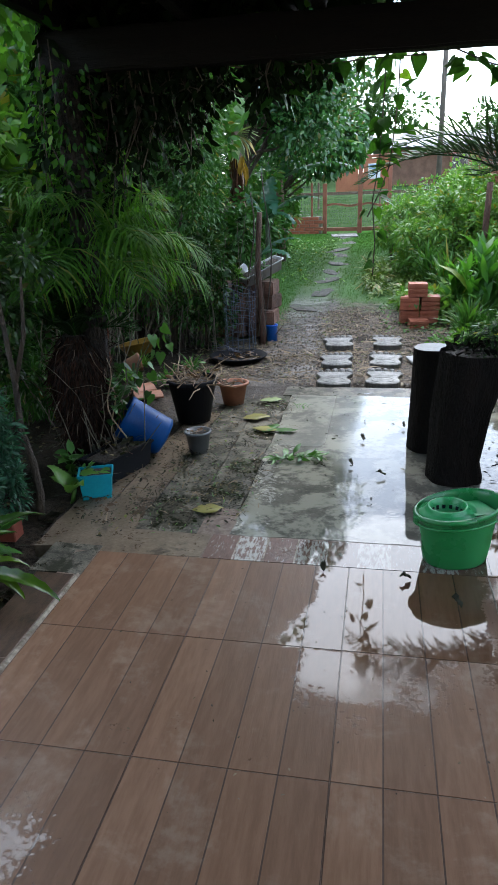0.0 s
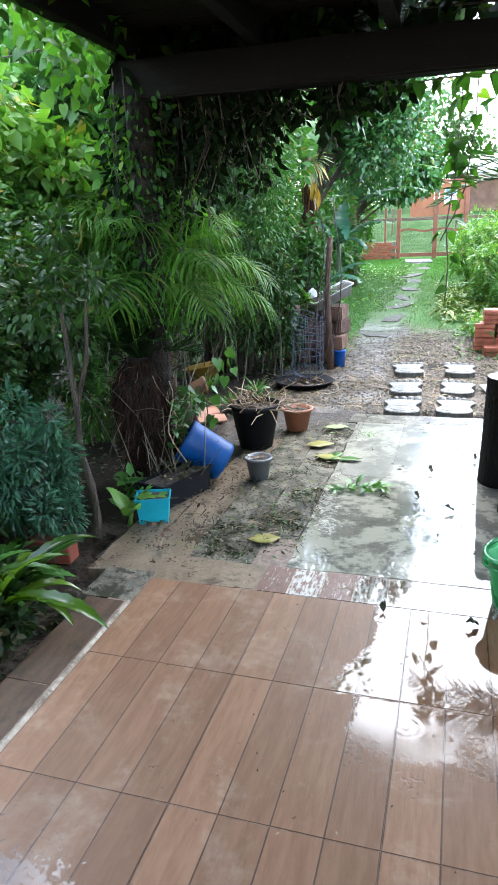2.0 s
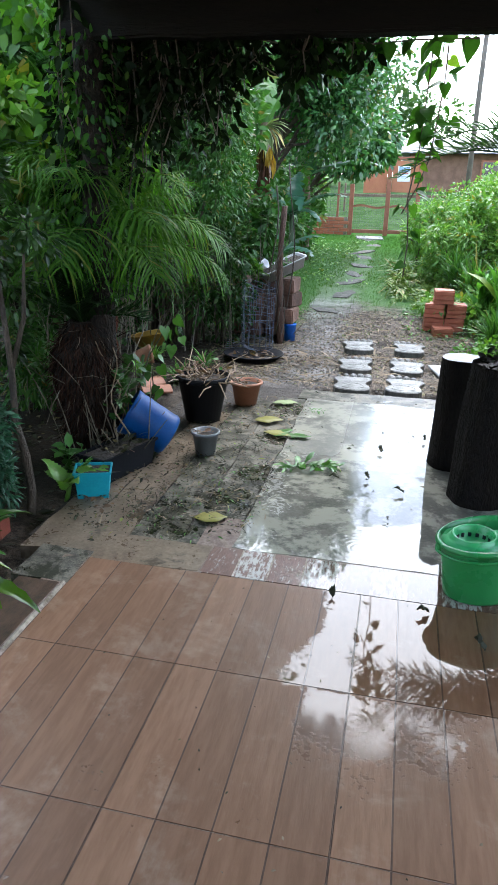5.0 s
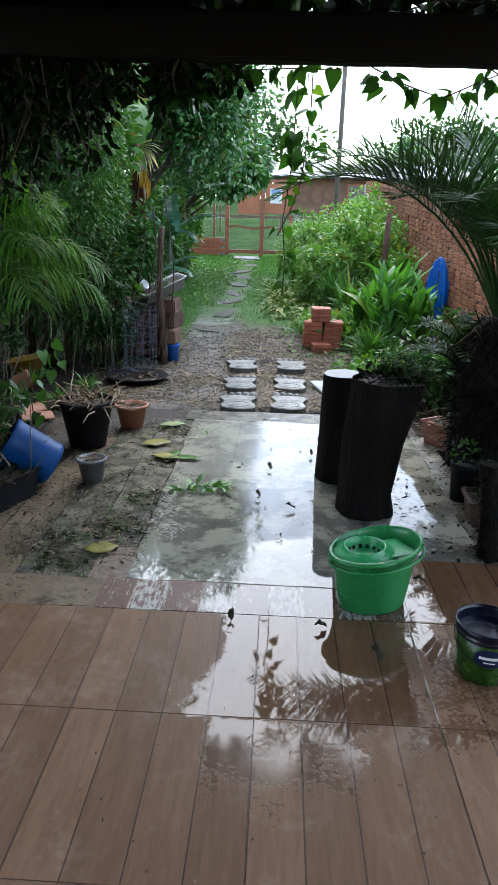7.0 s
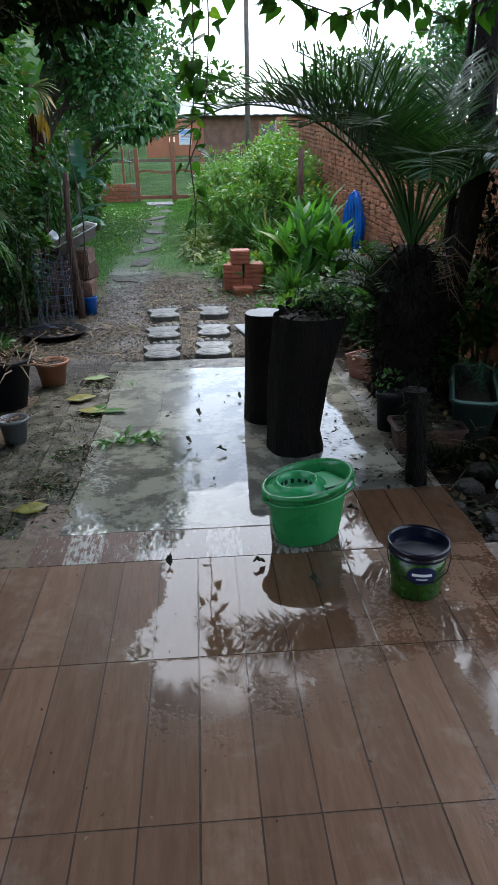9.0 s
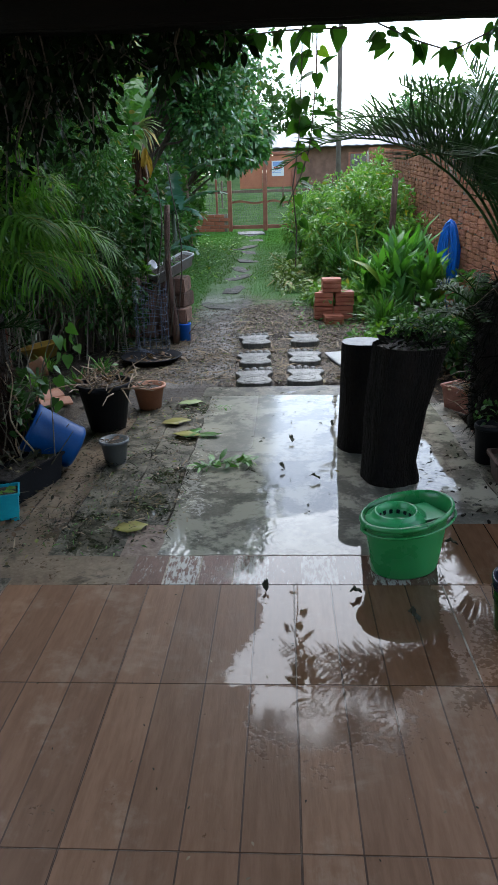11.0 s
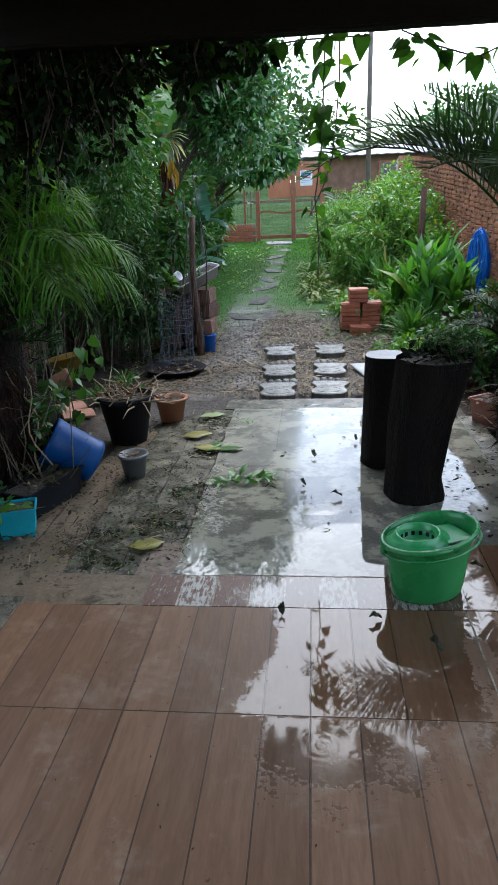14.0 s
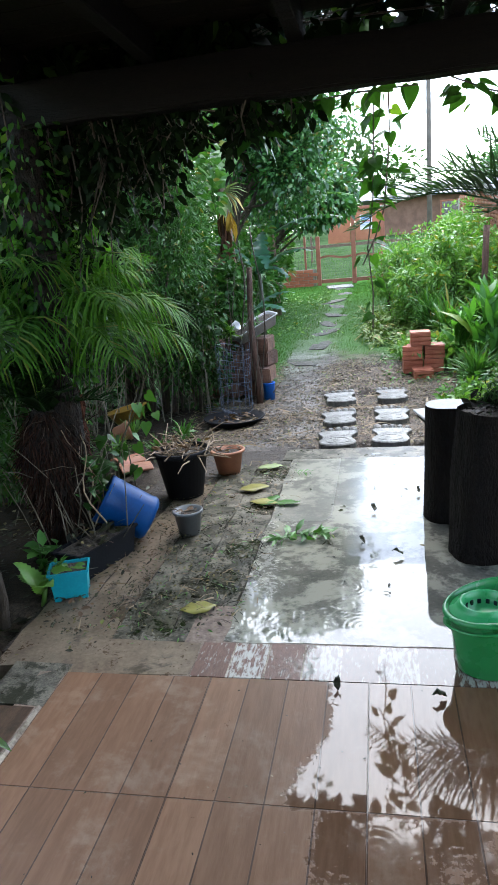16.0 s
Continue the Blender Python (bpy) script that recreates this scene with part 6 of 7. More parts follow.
# ---- clumps of long leaves ----
def arch_clump(name, at, label, n, length, width, mat, seed, el=(.7, 1.25), droop=(1.1, 2.0), stem_h=0.0):
    """A rosette of long arching leaves, each folded along its rib and waved at its edges."""
    rngs = np.random.default_rng(seed)
    t = thing(name, at, label, "plant")
    if stem_h:
        smooth(part("stem", tube([(0, 0, -.02), (.02, .01, stem_h)], [.016, .012], 8), mat, t))
    for k in range(n):
        ln, e, dr = length * rngs.uniform(.7, 1.15), rngs.uniform(*el), rngs.uniform(*droop)
        ph, m = rngs.uniform(0, 6.28), 22
        p, v, f = Vector((0, 0, 0)), [], []
        for i in range(m + 1):
            u = i / m
            w = width * .5 * max(.04, math.sin(math.pi * min(1, .05 + .95 * u) ** .85) ** .7)
            w *= 1.1 if i % 2 else .88
            a = -dr * u ** 1.4
            nrm = Vector((-math.sin(a), 0, math.cos(a)))
            for q in (-1, -.5, 0, .5, 1):
                v.append(p + Vector((0, q * w, 0)) + nrm * w * (.45 * abs(q) + .16 * abs(q) * math.sin(9 * u + ph + q)))
            p = p + Vector((math.cos(a), 0, math.sin(a))) * ln / m
        for i in range(m):
            for q in range(4):
                o = i * 5 + q
                f.append((o, o + 1, o + 6, o + 5))
        part("leaf", (v, f), mat, t, at=pose(0, 0, stem_h * rngs.uniform(.4, 1), 0, 0, 360 * k / n * 2.4 + rngs.uniform(-20, 20)) @ pose(0, 0, 0, rngs.uniform(-15, 15), -math.degrees(e), 0))
    return t


def strap_clump(name, at, label, n, length, mat, seed, shape=LANCE, el=(.5, 1.35), stems=6, stem_h=.5, width=1.0, category="plant"):
    rngs = np.random.default_rng(seed)
    t = thing(name, at, label, category)
    sh = (shape[0] * np.array([width, 1, 1]), shape[1])
    sp, pts, dirs, sz = [], [], [], []
    for s in range(stems):
        a = rngs.uniform(0, 6.283)
        tip = Vector((math.cos(a), math.sin(a), 0)) * rngs.uniform(.05, .3) * stem_h + Vector((0, 0, stem_h * rngs.uniform(.7, 1.15)))
        b = Vector((math.cos(a), math.sin(a), 0)) * .05
        sp.append(tube([b, b.lerp(tip, .5) + Vector((0, 0, .05)), tip], [.003 + .012 * stem_h, .002 + .01 * stem_h, .003], 6))
        for k in range(max(1, n // stems)):
            u = rngs.uniform(.25, 1.0)
            p = b.lerp(tip, u)
            aa, e = rngs.uniform(0, 6.283), rngs.uniform(*el)
            pts.append(p)
            dirs.append((math.cos(aa) * math.cos(e), math.sin(aa) * math.cos(e), math.sin(e)))
            sz.append(length * rngs.uniform(.65, 1.15))
    part("stemwork", merge(*sp), mat, t)
    part("foliage", leaves(pts, dirs, sz, sh, rngs, .25), mat, t)
    return t


for k, (x, y, h, l) in enumerate(((1.25, 6.2, .6, .42), (1.62, 6.0, .62, .42), (1.5, 6.6, .7, .42), (1.05, 6.7, .4, .36))):
    strap_clump("ginger_clump", (x, y, gz(x, y)), "glossy broad-bladed ginger plant", 70, l, L_GINGER, 110 + k, el=(.75, 1.45), stems=10, stem_h=h * 1.2, width=1.2)
for k, (x, y, h) in enumerate(((.95, 7.6, .45), (1.35, 7.8, .5), (.8, 8.4, .5), (1.75, 7.4, .5), (1.05, 5.6, .2))):
    strap_clump("grassy_clump", (x, y, gz(x, y)), "arching long-leaved grassy clump", 150, .42, L_MID, 120 + k, BLADE, (.3, 1.4), 10, h, 1.2)
for k, (x, y, h, r) in enumerate(((.75, 9.3, .75, .6), (1.3, 9.6, .95, .6), (.6, 10.8, .85, .6), (1.2, 11.3, 1.0, .75), (.75, 12.6, .85, .6), (1.5, 13.2, 1.0, .8), (1.75, 8.6, .7, .45))):
    crowned("garden_shrub", (x, y, gz(x, y)), "leafy light green garden shrub", "shrub", h * .72, (r, r, h * .75), 4200, .085, OVATE if k % 2 else LANCE_WIDE, (L_BRIGHT, L_LUSH, L_BRIGHT)[k % 3], 130 + k, 40, .025, stems=4, group="light green shrubs")
for k, (x, y, h, r) in enumerate(((1.72, 9.4, 1.35, .4), (1.7, 10.6, 1.45, .42), (1.72, 12.0, 1.55, .45), (1.35, 10.4, 1.2, .5), (1.7, 14.0, 1.5, .45))):
    crowned("garden_shrub", (x, y, gz(x, y)), "tall thin light green shrub before the brick wall", "shrub", h * .62, (r, .6, h * .5), 2300, .085, LANCE_WIDE if k % 2 else OVATE, L_BRIGHT if k != 1 else L_LUSH, 230 + k, 44, .02, stems=5, group="light green shrubs")
crowned("garden_shrub", (.85, 7.0, gz(0, 7)), "low spreading green weeds beside the path", "shrub", .18, (.5, .6, .22), 1500, .1, OVATE, L_BRIGHT, 140, 20, .012, stems=3)
crowned("garden_shrub", (1.15, 5.2, gz(0, 5.2)), "low dull green weeds by the brick stack", "shrub", .15, (.45, .5, .2), 1500, .06, OVATE, L_MID, 141, 20, .012, stems=3)
crowned("garden_shrub", (1.0, 4.45, 0), "low wet weeds on the soil behind the logs", "shrub", .16, (.42, .5, .2), 1700, .055, OVATE, L_LUSH, 145, 26, .01, stems=3)
crowned("log_plant", (.71, 1.79, .66), "bushy dark plant growing from the hollow log", "plant", .1, (.2, .18, .13), 700, .05, LANCE, L_CYCAD, 142, 18, .008, stems=4)
crowned("dark_bush", (1.5, 4.3, 0), "dark leafy bush behind the logs", "bush", .42, (.45, .5, .4), 2400, .08, OVATE, L_DARK, 143, 24, .02, stems=3)
crowned("dark_bush", (1.72, 2.7, -.03), "straggling dark bush against the wall", "bush", .5, (.3, .5, .5), 2000, .07, LANCE, L_DARK, 144, 24, .02, stems=3)
leaner = thing("leaning_tree", (1.72, 2.62, -.03), "dark leaning tree trunk behind the palm", "tree")
smooth(part("trunk", tube([(-.02, 0, 0), (.0, 0, .7), (.08, 0, 1.35), (.09, 0, 1.8), (.07, 0, 2.5), (.1, .1, 3.4)], [.11, .09, .085, .08, .075, .06], 12, .12), M_PALMBARK, leaner))
smooth(part("limb", tube([(.0, 0, .6), (-.05, .02, 1.0), (-.03, .03, 1.65), (.02, .1, 2.7)], [.03, .028, .025, .02], 8, .06), M_PALMBARK, leaner))
pp, dd, _ = clump_points(500, rng, (.5, .5, .35), 12)
part("crown", leaves(pp + np.array([.2, .2, 3.1]), dd, .13, OVATE, rng), L_DARK, leaner)
pp, dd, _ = clump_points(360, rng, (.14, .12, .9), 18)
tagged(part("climber", leaves(pp + np.array([.16, .02, 1.5]), dd + np.array([0, 0, -.6]), rng.uniform(.04, .09, 360), OVATE, rng), L_SHADE, leaner, "dark climbing leaves on the trunk"), kind="stuff")

# shaded growth between the palm and the wall
crowned("wall_shrub", (1.93, 2.75, -.05), "dark leafy shrub squeezed against the brick wall", "bush", .62, (.17, .42, .34), 900, .07, OVATE, L_DARK, 171, 18, .014, stems=3)
crowned("wall_shrub", (1.97, 3.5, -.05), "tangled dark shrub against the brick wall", "bush", 1.0, (.17, .6, .55), 1700, .05, LANCE, L_DARK, 172, 24, .014, stems=4)
crowned("wall_shrub", (1.96, 2.62, -.05), "thin shrub of narrow leaves by the leaning trunk", "bush", 1.12, (.14, .3, .3), 800, .05, LANCE, L_SHADE, 173, 16, .01, stems=3)
for k, (x, y) in enumerate(((1.5, 1.5), (1.66, 1.45), (1.52, 1.22), (1.8, 1.6), (1.4, 1.46), (1.28, 1.47))):
    strap_clump("wet_weed", (x, y, gz(x, y)), "tuft of dark wet weeds before the green trough", 46, .14, L_SHADE, 176 + k, BLADE, (.2, 1.2), 5, .04, 1.4)
dead = thing("dead_frond_pile", (1.48, 2.2, -.03), "dry broken fronds hanging round the palm trunk", "fronds")
rng = np.random.default_rng(174)
for q in range(26):
    a, h = rng.uniform(2.6, 6.6), rng.uniform(.75, 1.1)
    p0 = Vector((-.12 + .16 * math.cos(a), .15 + .16 * math.sin(a), h))
    d = Vector((math.cos(a), math.sin(a), rng.uniform(-.2, .5)))
    l = rng.uniform(.12, .32)
    part("dry_stalk", tube([p0, p0 + d * l * .5 + Vector((0, 0, .03)), p0 + d * l + Vector((rng.normal(0, .05), 0, -.12 * l * 4))], [.003, .0024, .0012], 5), M_WOODPOST, dead)

# left of the terrace: broad-leaved plants, brick, rock
arch_clump("dumb_cane", (-2.1, .52, -.05), "broad-leaved plant with upright bright green leaves", 9, .36, .12, L_FERN, 150, (.5, 1.35), (.4, 1.3), .42)
arch_clump("strap_fern", (-1.74, .12, -.03), "low strap-leaved plant with glossy yellow-green leaves", 15, .6, .085, L_FERN, 151)
arch_clump("strap_fern", (-1.9, -.25, -.03), "low strap-leaved plant with glossy leaves", 13, .55, .085, L_FERN, 152)
arch_clump("strap_fern", (-1.7, -.42, -.05), "low strap-leaved plant with glossy leaves", 12, .42, .07, L_FERN, 161)
arch_clump("strap_fern", (-1.7, -.95, -.05), "low strap-leaved plant with glossy leaves", 12, .45, .07, L_FERN, 162)
for k, (x, y, l, n2) in enumerate(((-1.66, -.72, .4, 12), (-1.92, .2, .5, 14), (-1.78, .36, .34, 10), (-2.05, -.2, .55, 14))):
    arch_clump("strap_fern", (x, y, -.04), "thick clump of strap leaves along the terrace edge", n2, l, .07, L_MID_ONE if k % 2 else L_FERN, 240 + k, (.5, 1.3), (.9, 1.9))
arch_clump("arum", (-1.62, 1.2, -.03), "small broad-leaved arum beside the planter", 5, .24, .1, L_BRIGHT, 153, (.3, 1.0), (.7, 1.6), .08)
strap_clump("arum", (-1.72, 1.5, -.03), "small leafy plant behind the planter", 26, .11, L_MID, 154, OVATE, (0, 1.1), 5, .2, 1.1)
strap_clump("arum", (-1.66, 2.1, -.03), "dark heart-leaved plant climbing beside the drum", 34, .1, L_UNDER, 168, HEART, (-.4, .9), 5, .36, 1.0)
climber = thing("heart_leaf_climber", (-1.89, 2.94, -.03), "slim climber with large bright heart-shaped leaves", "plant")
smooth(part("stem", tube([(0, 0, 0), (.02, 0, .16), (.1, -.01, .4), (.2, .0, .56), (.27, .02, .7), (.3, .02, .8)], [.008, .007, .006, .005, .004, .002], 6), M_PALEBARK, climber))
rng = np.random.default_rng(155)
for x, z, l in ((.17, .14, .12), (.18, .32, .13), (.3, .5, .12), (.22, .63, .13), (.31, .7, .12), (.12, .5, .1), (.27, .6, .11), (.36, .56, .1), (.2, .42, .09), (.24, .52, .1), (.33, .64, .09)):
    part("leaf", leaves([(x, rng.normal(0, .03), z)], [(rng.normal(.3, .3), -.5, rng.uniform(-1.1, -.3))], [l * .8], HEART_FINE, rng, .5), L_MID, climber)
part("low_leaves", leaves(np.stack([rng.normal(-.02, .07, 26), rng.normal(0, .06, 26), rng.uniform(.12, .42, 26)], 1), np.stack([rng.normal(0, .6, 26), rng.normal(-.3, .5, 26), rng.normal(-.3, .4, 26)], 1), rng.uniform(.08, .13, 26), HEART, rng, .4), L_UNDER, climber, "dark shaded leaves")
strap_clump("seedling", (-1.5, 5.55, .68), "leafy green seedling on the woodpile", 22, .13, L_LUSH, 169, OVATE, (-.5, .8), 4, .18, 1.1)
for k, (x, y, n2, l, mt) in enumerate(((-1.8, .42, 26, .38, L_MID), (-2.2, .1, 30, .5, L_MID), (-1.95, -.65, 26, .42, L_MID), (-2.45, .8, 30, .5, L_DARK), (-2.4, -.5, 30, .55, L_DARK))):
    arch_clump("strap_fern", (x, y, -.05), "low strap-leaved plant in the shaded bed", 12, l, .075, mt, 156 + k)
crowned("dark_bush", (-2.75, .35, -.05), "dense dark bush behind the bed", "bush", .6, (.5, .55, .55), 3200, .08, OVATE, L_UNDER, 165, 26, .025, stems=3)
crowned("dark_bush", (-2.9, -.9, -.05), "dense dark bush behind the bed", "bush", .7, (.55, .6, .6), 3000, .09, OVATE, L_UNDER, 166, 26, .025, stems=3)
crowned("low_bush", (-2.35, 1.15, -.05), "low leafy bush with leaves darkened for shade", "bush", .25, (.4, .35, .25), 1500, .08, OVATE, L_UNDER, 167, 20, .015, stems=3)
# plants added to darken the bed; their leaf colour carries its shade
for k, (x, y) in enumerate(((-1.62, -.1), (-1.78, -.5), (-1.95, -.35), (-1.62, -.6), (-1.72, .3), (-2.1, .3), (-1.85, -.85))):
    crowned("low_bush", (x, y, -.05), "low added ground cover with leaves darkened for the bed's shade", "bush", .1, (.2, .22, .12), 620, .06, OVATE, L_COVER, 250 + k, 14, .008, stems=2, group="ground cover in the bed")
lb = tagged(part("clay_block", box(.24, .1, .12, .006), M_CLAY), "red clay block on the soil", "brick")
lb.matrix_basis = pose(-1.82, .73, -.04, 0, 0, 4)
rk = bmesh.new()
bmesh.ops.create_icosphere(rk, subdivisions=3, radius=1)
for v in rk.verts:
    q = 1 + .22 * noise.noise(v.co * 1.4) + .06 * noise.noise(v.co * 5)
    v.co = Vector((max(-.8, min(.8, v.co.x * q)) * .3, max(-.8, min(.8, v.co.y * q)) * .28, max(-.6, min(.7, v.co.z * q)) * .32))
rock = tagged(part("rock", rk, M_MOSSROCK), "mossy grey rock beside the terrace", "rock")
rock.matrix_basis = pose(-1.93, -.12, 0.000, 0, 0, 15)

# bare creeping stems round the foot of the left palm
roots = thing("dry_vine", (-1.62, 1.75, -.03), "tangle of bare pale vine stems", "vine")
twigs(roots, (0, 0, 0), 16, .6, M_PALEBARK, 160, .25, .0045, "stem", (1.0, 1.45))
rngv = np.random.default_rng(164)
for k in range(9):
    x, y, h = rngv.uniform(-.1, .16), rngv.uniform(-.05, .2), rngv.uniform(.35, .75)
    ph, amp = rngv.uniform(0, 6.28), rngv.uniform(.02, .05)
    part("stem", tube([(x + amp * math.sin(ph + 9 * u) - .12 * u, y + amp * math.cos(ph + 7 * u), .01 + h * u) for u in np.linspace(0, 1, 12)], [.006 - .003 * u for u in np.linspace(0, 1, 12)], 6), M_STRAWSTEM, roots)
litter(roots, (.05, .12, .28), .13, 60, .075, L_DARK, 167, up=-.3, height=.3, name="leaves")

twigs(roots, (-.1, .04, .5), 16, .34, M_PALEBARK, 163, .4, .0024, "stem", (-1.2, 1.2))
for k, (x, y) in enumerate(((-2.2, 3.75), (-1.75, 4.3), (-2.3, 4.4), (-1.8, 3.7))):
    strap_clump("grass_tuft", (x, y, gz(x, y)), "tuft of long wet grass in the litter", 60, .2, L_MID if k % 2 else L_BRIGHT, 165 + k, BLADE, (.3, 1.3), 6, .04, 1.6)

# ---- climbing vine on the beam ----
heart_me = bpy.data.meshes.new("leaf")
heart_me.from_pydata(HEART_FINE[0].tolist(), [], HEART_FINE[1])
heart_me.materials.append(L_VINE_ONE)


def vine_string(pts, n, size, mat, rngv, t, spread=.05, single=True):
    ps = [Vector(p) for p in pts]
    part("stem", tube(ps, .0028, 5), M_BARK, t)
    q, d = [], []
    for _ in range(n):
        u = rngv.uniform(0, len(ps) - 1.001)
        i = int(u)
        p = ps[i].lerp(ps[i + 1], u - i)
        a = rngv.uniform(0, 6.283)
        o = Vector((math.cos(a), math.sin(a) * .6, rngv.uniform(-.6, .2)))
        q.append(p + o * spread * rngv.uniform(.2, 1))
        d.append((o.x * .8, o.y * .5, -.65 + rngv.normal(0, .42)))
    if not single:
        tagged(part("leaf_mass", leaves(q, d, rngv.uniform(.5, 1.25, n) * size, OVATE, rngv, 1.2), mat, t), kind="stuff")
        return
    for p, way in zip(q, d):
        z = -Vector(way).normalized()
        yaw, roll = rngv.uniform(0, 6.283), rngv.normal(0, .5)
        rot = Vector(way).to_track_quat('Y', 'Z').to_matrix().to_4x4() @ Euler((0, rngv.normal(0, .9), 0)).to_matrix().to_4x4()
        ob = new("leaf", heart_me)
        ob.parent = t
        ob.matrix_basis = Matrix.Translation(p) @ rot @ Matrix.Scale(size * rngv.uniform(.65, 1.2), 4)


vine = thing("beam_vine", pose(0, 1.99, 2.285) @ Matrix.Scale(1.48, 4), "climbing vine with heart-shaped leaves hanging from the beam", "vine")
rngv = np.random.default_rng(170)
vine_string([(.06, .22, .16), (.055, .24, -.08), (.05, .25, -.2), (.045, .26, -.32)], 21, .057, L_VINE, rngv, vine, .055)
vine_string([(.045, .26, -.32), (.02, .26, -.5), (.035, .26, -.66), (.03, .27, -.8)], 9, .046, L_VINE, rngv, vine, .04)
vine_string([(.11, .22, .16), (.11, .24, -.1), (.1, .25, -.22), (.085, .26, -.36)], 17, .057, L_VINE, rngv, vine, .055)
vine_string([(.085, .26, -.36), (.05, .26, -.46), (.0, .26, -.56)], 6, .046, L_VINE, rngv, vine, .04)
vine_string([(.3, .02, .0), (.42, .03, -.05), (.55, .03, -.09), (.64, .03, -.05), (.74, .03, -.01)], 34, .055, L_VINE, rngv, vine, .075)
vine_string([(.7, .02, .0), (.82, .03, -.06), (.93, .03, -.1), (1.0, .03, -.05), (1.2, .03, -.02)], 38, .055, L_VINE, rngv, vine, .075)
vine_string([(-.36, .02, .0), (-.33, .03, -.08), (-.34, .03, -.1)], 8, .1, L_VINE, rngv, vine, .04)
vine_string([(-.3, .02, -.01), (-.15, .02, -.02), (0.0, .02, -.01), (.2, .02, -.01)], 22, .06, L_VINE, rngv, vine, .03)
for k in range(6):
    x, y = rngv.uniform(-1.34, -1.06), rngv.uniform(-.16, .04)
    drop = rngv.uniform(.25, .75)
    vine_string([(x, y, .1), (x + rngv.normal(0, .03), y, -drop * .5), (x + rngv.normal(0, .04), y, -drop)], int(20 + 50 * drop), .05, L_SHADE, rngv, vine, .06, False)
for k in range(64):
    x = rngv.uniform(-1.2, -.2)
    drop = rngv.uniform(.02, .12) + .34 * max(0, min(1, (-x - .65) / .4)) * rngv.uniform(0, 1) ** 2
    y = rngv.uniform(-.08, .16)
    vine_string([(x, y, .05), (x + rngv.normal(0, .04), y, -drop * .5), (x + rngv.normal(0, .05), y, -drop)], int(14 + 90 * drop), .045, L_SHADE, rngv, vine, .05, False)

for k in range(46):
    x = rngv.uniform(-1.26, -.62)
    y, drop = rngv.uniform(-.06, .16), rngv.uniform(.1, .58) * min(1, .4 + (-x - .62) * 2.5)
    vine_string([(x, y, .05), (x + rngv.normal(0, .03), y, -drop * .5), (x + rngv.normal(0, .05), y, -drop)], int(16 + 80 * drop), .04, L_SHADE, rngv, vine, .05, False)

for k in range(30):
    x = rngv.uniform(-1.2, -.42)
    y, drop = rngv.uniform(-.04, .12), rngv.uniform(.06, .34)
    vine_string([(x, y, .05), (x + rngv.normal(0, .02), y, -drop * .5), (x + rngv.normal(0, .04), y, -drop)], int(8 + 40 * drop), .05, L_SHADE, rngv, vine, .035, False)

# lighter leaves round the beam's left end, tinted as if in daylight
tail = thing("hanging_vine", (-1.78, 2.32, 2.2), "green climbing leaves hanging over the beam end", "vine")
n = 1900
u = rngv.uniform(0, 1, n)
p = np.stack([rngv.uniform(-.36, .3, n), rngv.uniform(-.28, .28, n), .5 - 1.15 * u ** 1.2], 1)
keep = rngv.uniform(0, 1, n) < .35 + .9 * np.array([noise.noise((q[0] * 6, q[1] * 6, q[2] * 3)) + .35 for q in p])
p = p[keep]
d = np.stack([rngv.normal(0, .5, len(p)), rngv.normal(0, .5, len(p)), rngv.normal(-.7, .35, len(p))], 1)
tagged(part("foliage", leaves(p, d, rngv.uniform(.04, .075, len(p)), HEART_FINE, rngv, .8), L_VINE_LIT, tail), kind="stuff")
for k in range(12):
    x, y = rngv.uniform(-.35, .3), rngv.uniform(-.25, .25)
    part("stem", tube([(x, y, .45), (x + rngv.normal(0, .04), y, .0), (x + rngv.normal(0, .06), y, rngv.uniform(-.7, -.3))], .0035, 5), M_PALEBARK, tail)

n = 900
a, z = rngv.uniform(0, 6.283, n), rngv.uniform(-1.25, .12, n)
r = .08 + rngv.uniform(0, 1, n) ** 2 * .13
p = np.stack([.09 + r * np.cos(a), -.42 + r * np.sin(a), z], 1)
d = np.stack([np.cos(a) * .6, np.sin(a) * .6, -.6 + rngv.normal(0, .5, n)], 1)
tagged(part("post_leaves", leaves(p, d, rngv.uniform(.03, .075, n), OVATE, rngv, .9), L_VINE, tail, "dark leaves round the post"), kind="stuff")

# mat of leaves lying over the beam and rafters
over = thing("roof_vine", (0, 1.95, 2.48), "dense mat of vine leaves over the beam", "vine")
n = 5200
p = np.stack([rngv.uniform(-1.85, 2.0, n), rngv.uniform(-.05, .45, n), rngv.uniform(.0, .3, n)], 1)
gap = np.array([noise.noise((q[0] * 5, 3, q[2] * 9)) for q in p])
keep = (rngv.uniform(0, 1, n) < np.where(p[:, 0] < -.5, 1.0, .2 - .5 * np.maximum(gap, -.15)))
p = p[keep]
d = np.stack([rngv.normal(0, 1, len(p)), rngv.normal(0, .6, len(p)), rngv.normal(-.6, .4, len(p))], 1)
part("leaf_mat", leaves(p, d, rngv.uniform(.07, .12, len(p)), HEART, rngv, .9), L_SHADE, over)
# extra leaf layer added overhead so that the mat below stays dark
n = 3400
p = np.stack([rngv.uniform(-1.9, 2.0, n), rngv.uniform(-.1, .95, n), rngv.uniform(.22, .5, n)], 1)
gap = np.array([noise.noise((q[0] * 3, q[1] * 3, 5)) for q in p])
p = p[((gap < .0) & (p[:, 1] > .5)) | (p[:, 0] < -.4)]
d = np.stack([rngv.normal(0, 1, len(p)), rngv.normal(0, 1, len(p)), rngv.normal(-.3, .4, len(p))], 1)
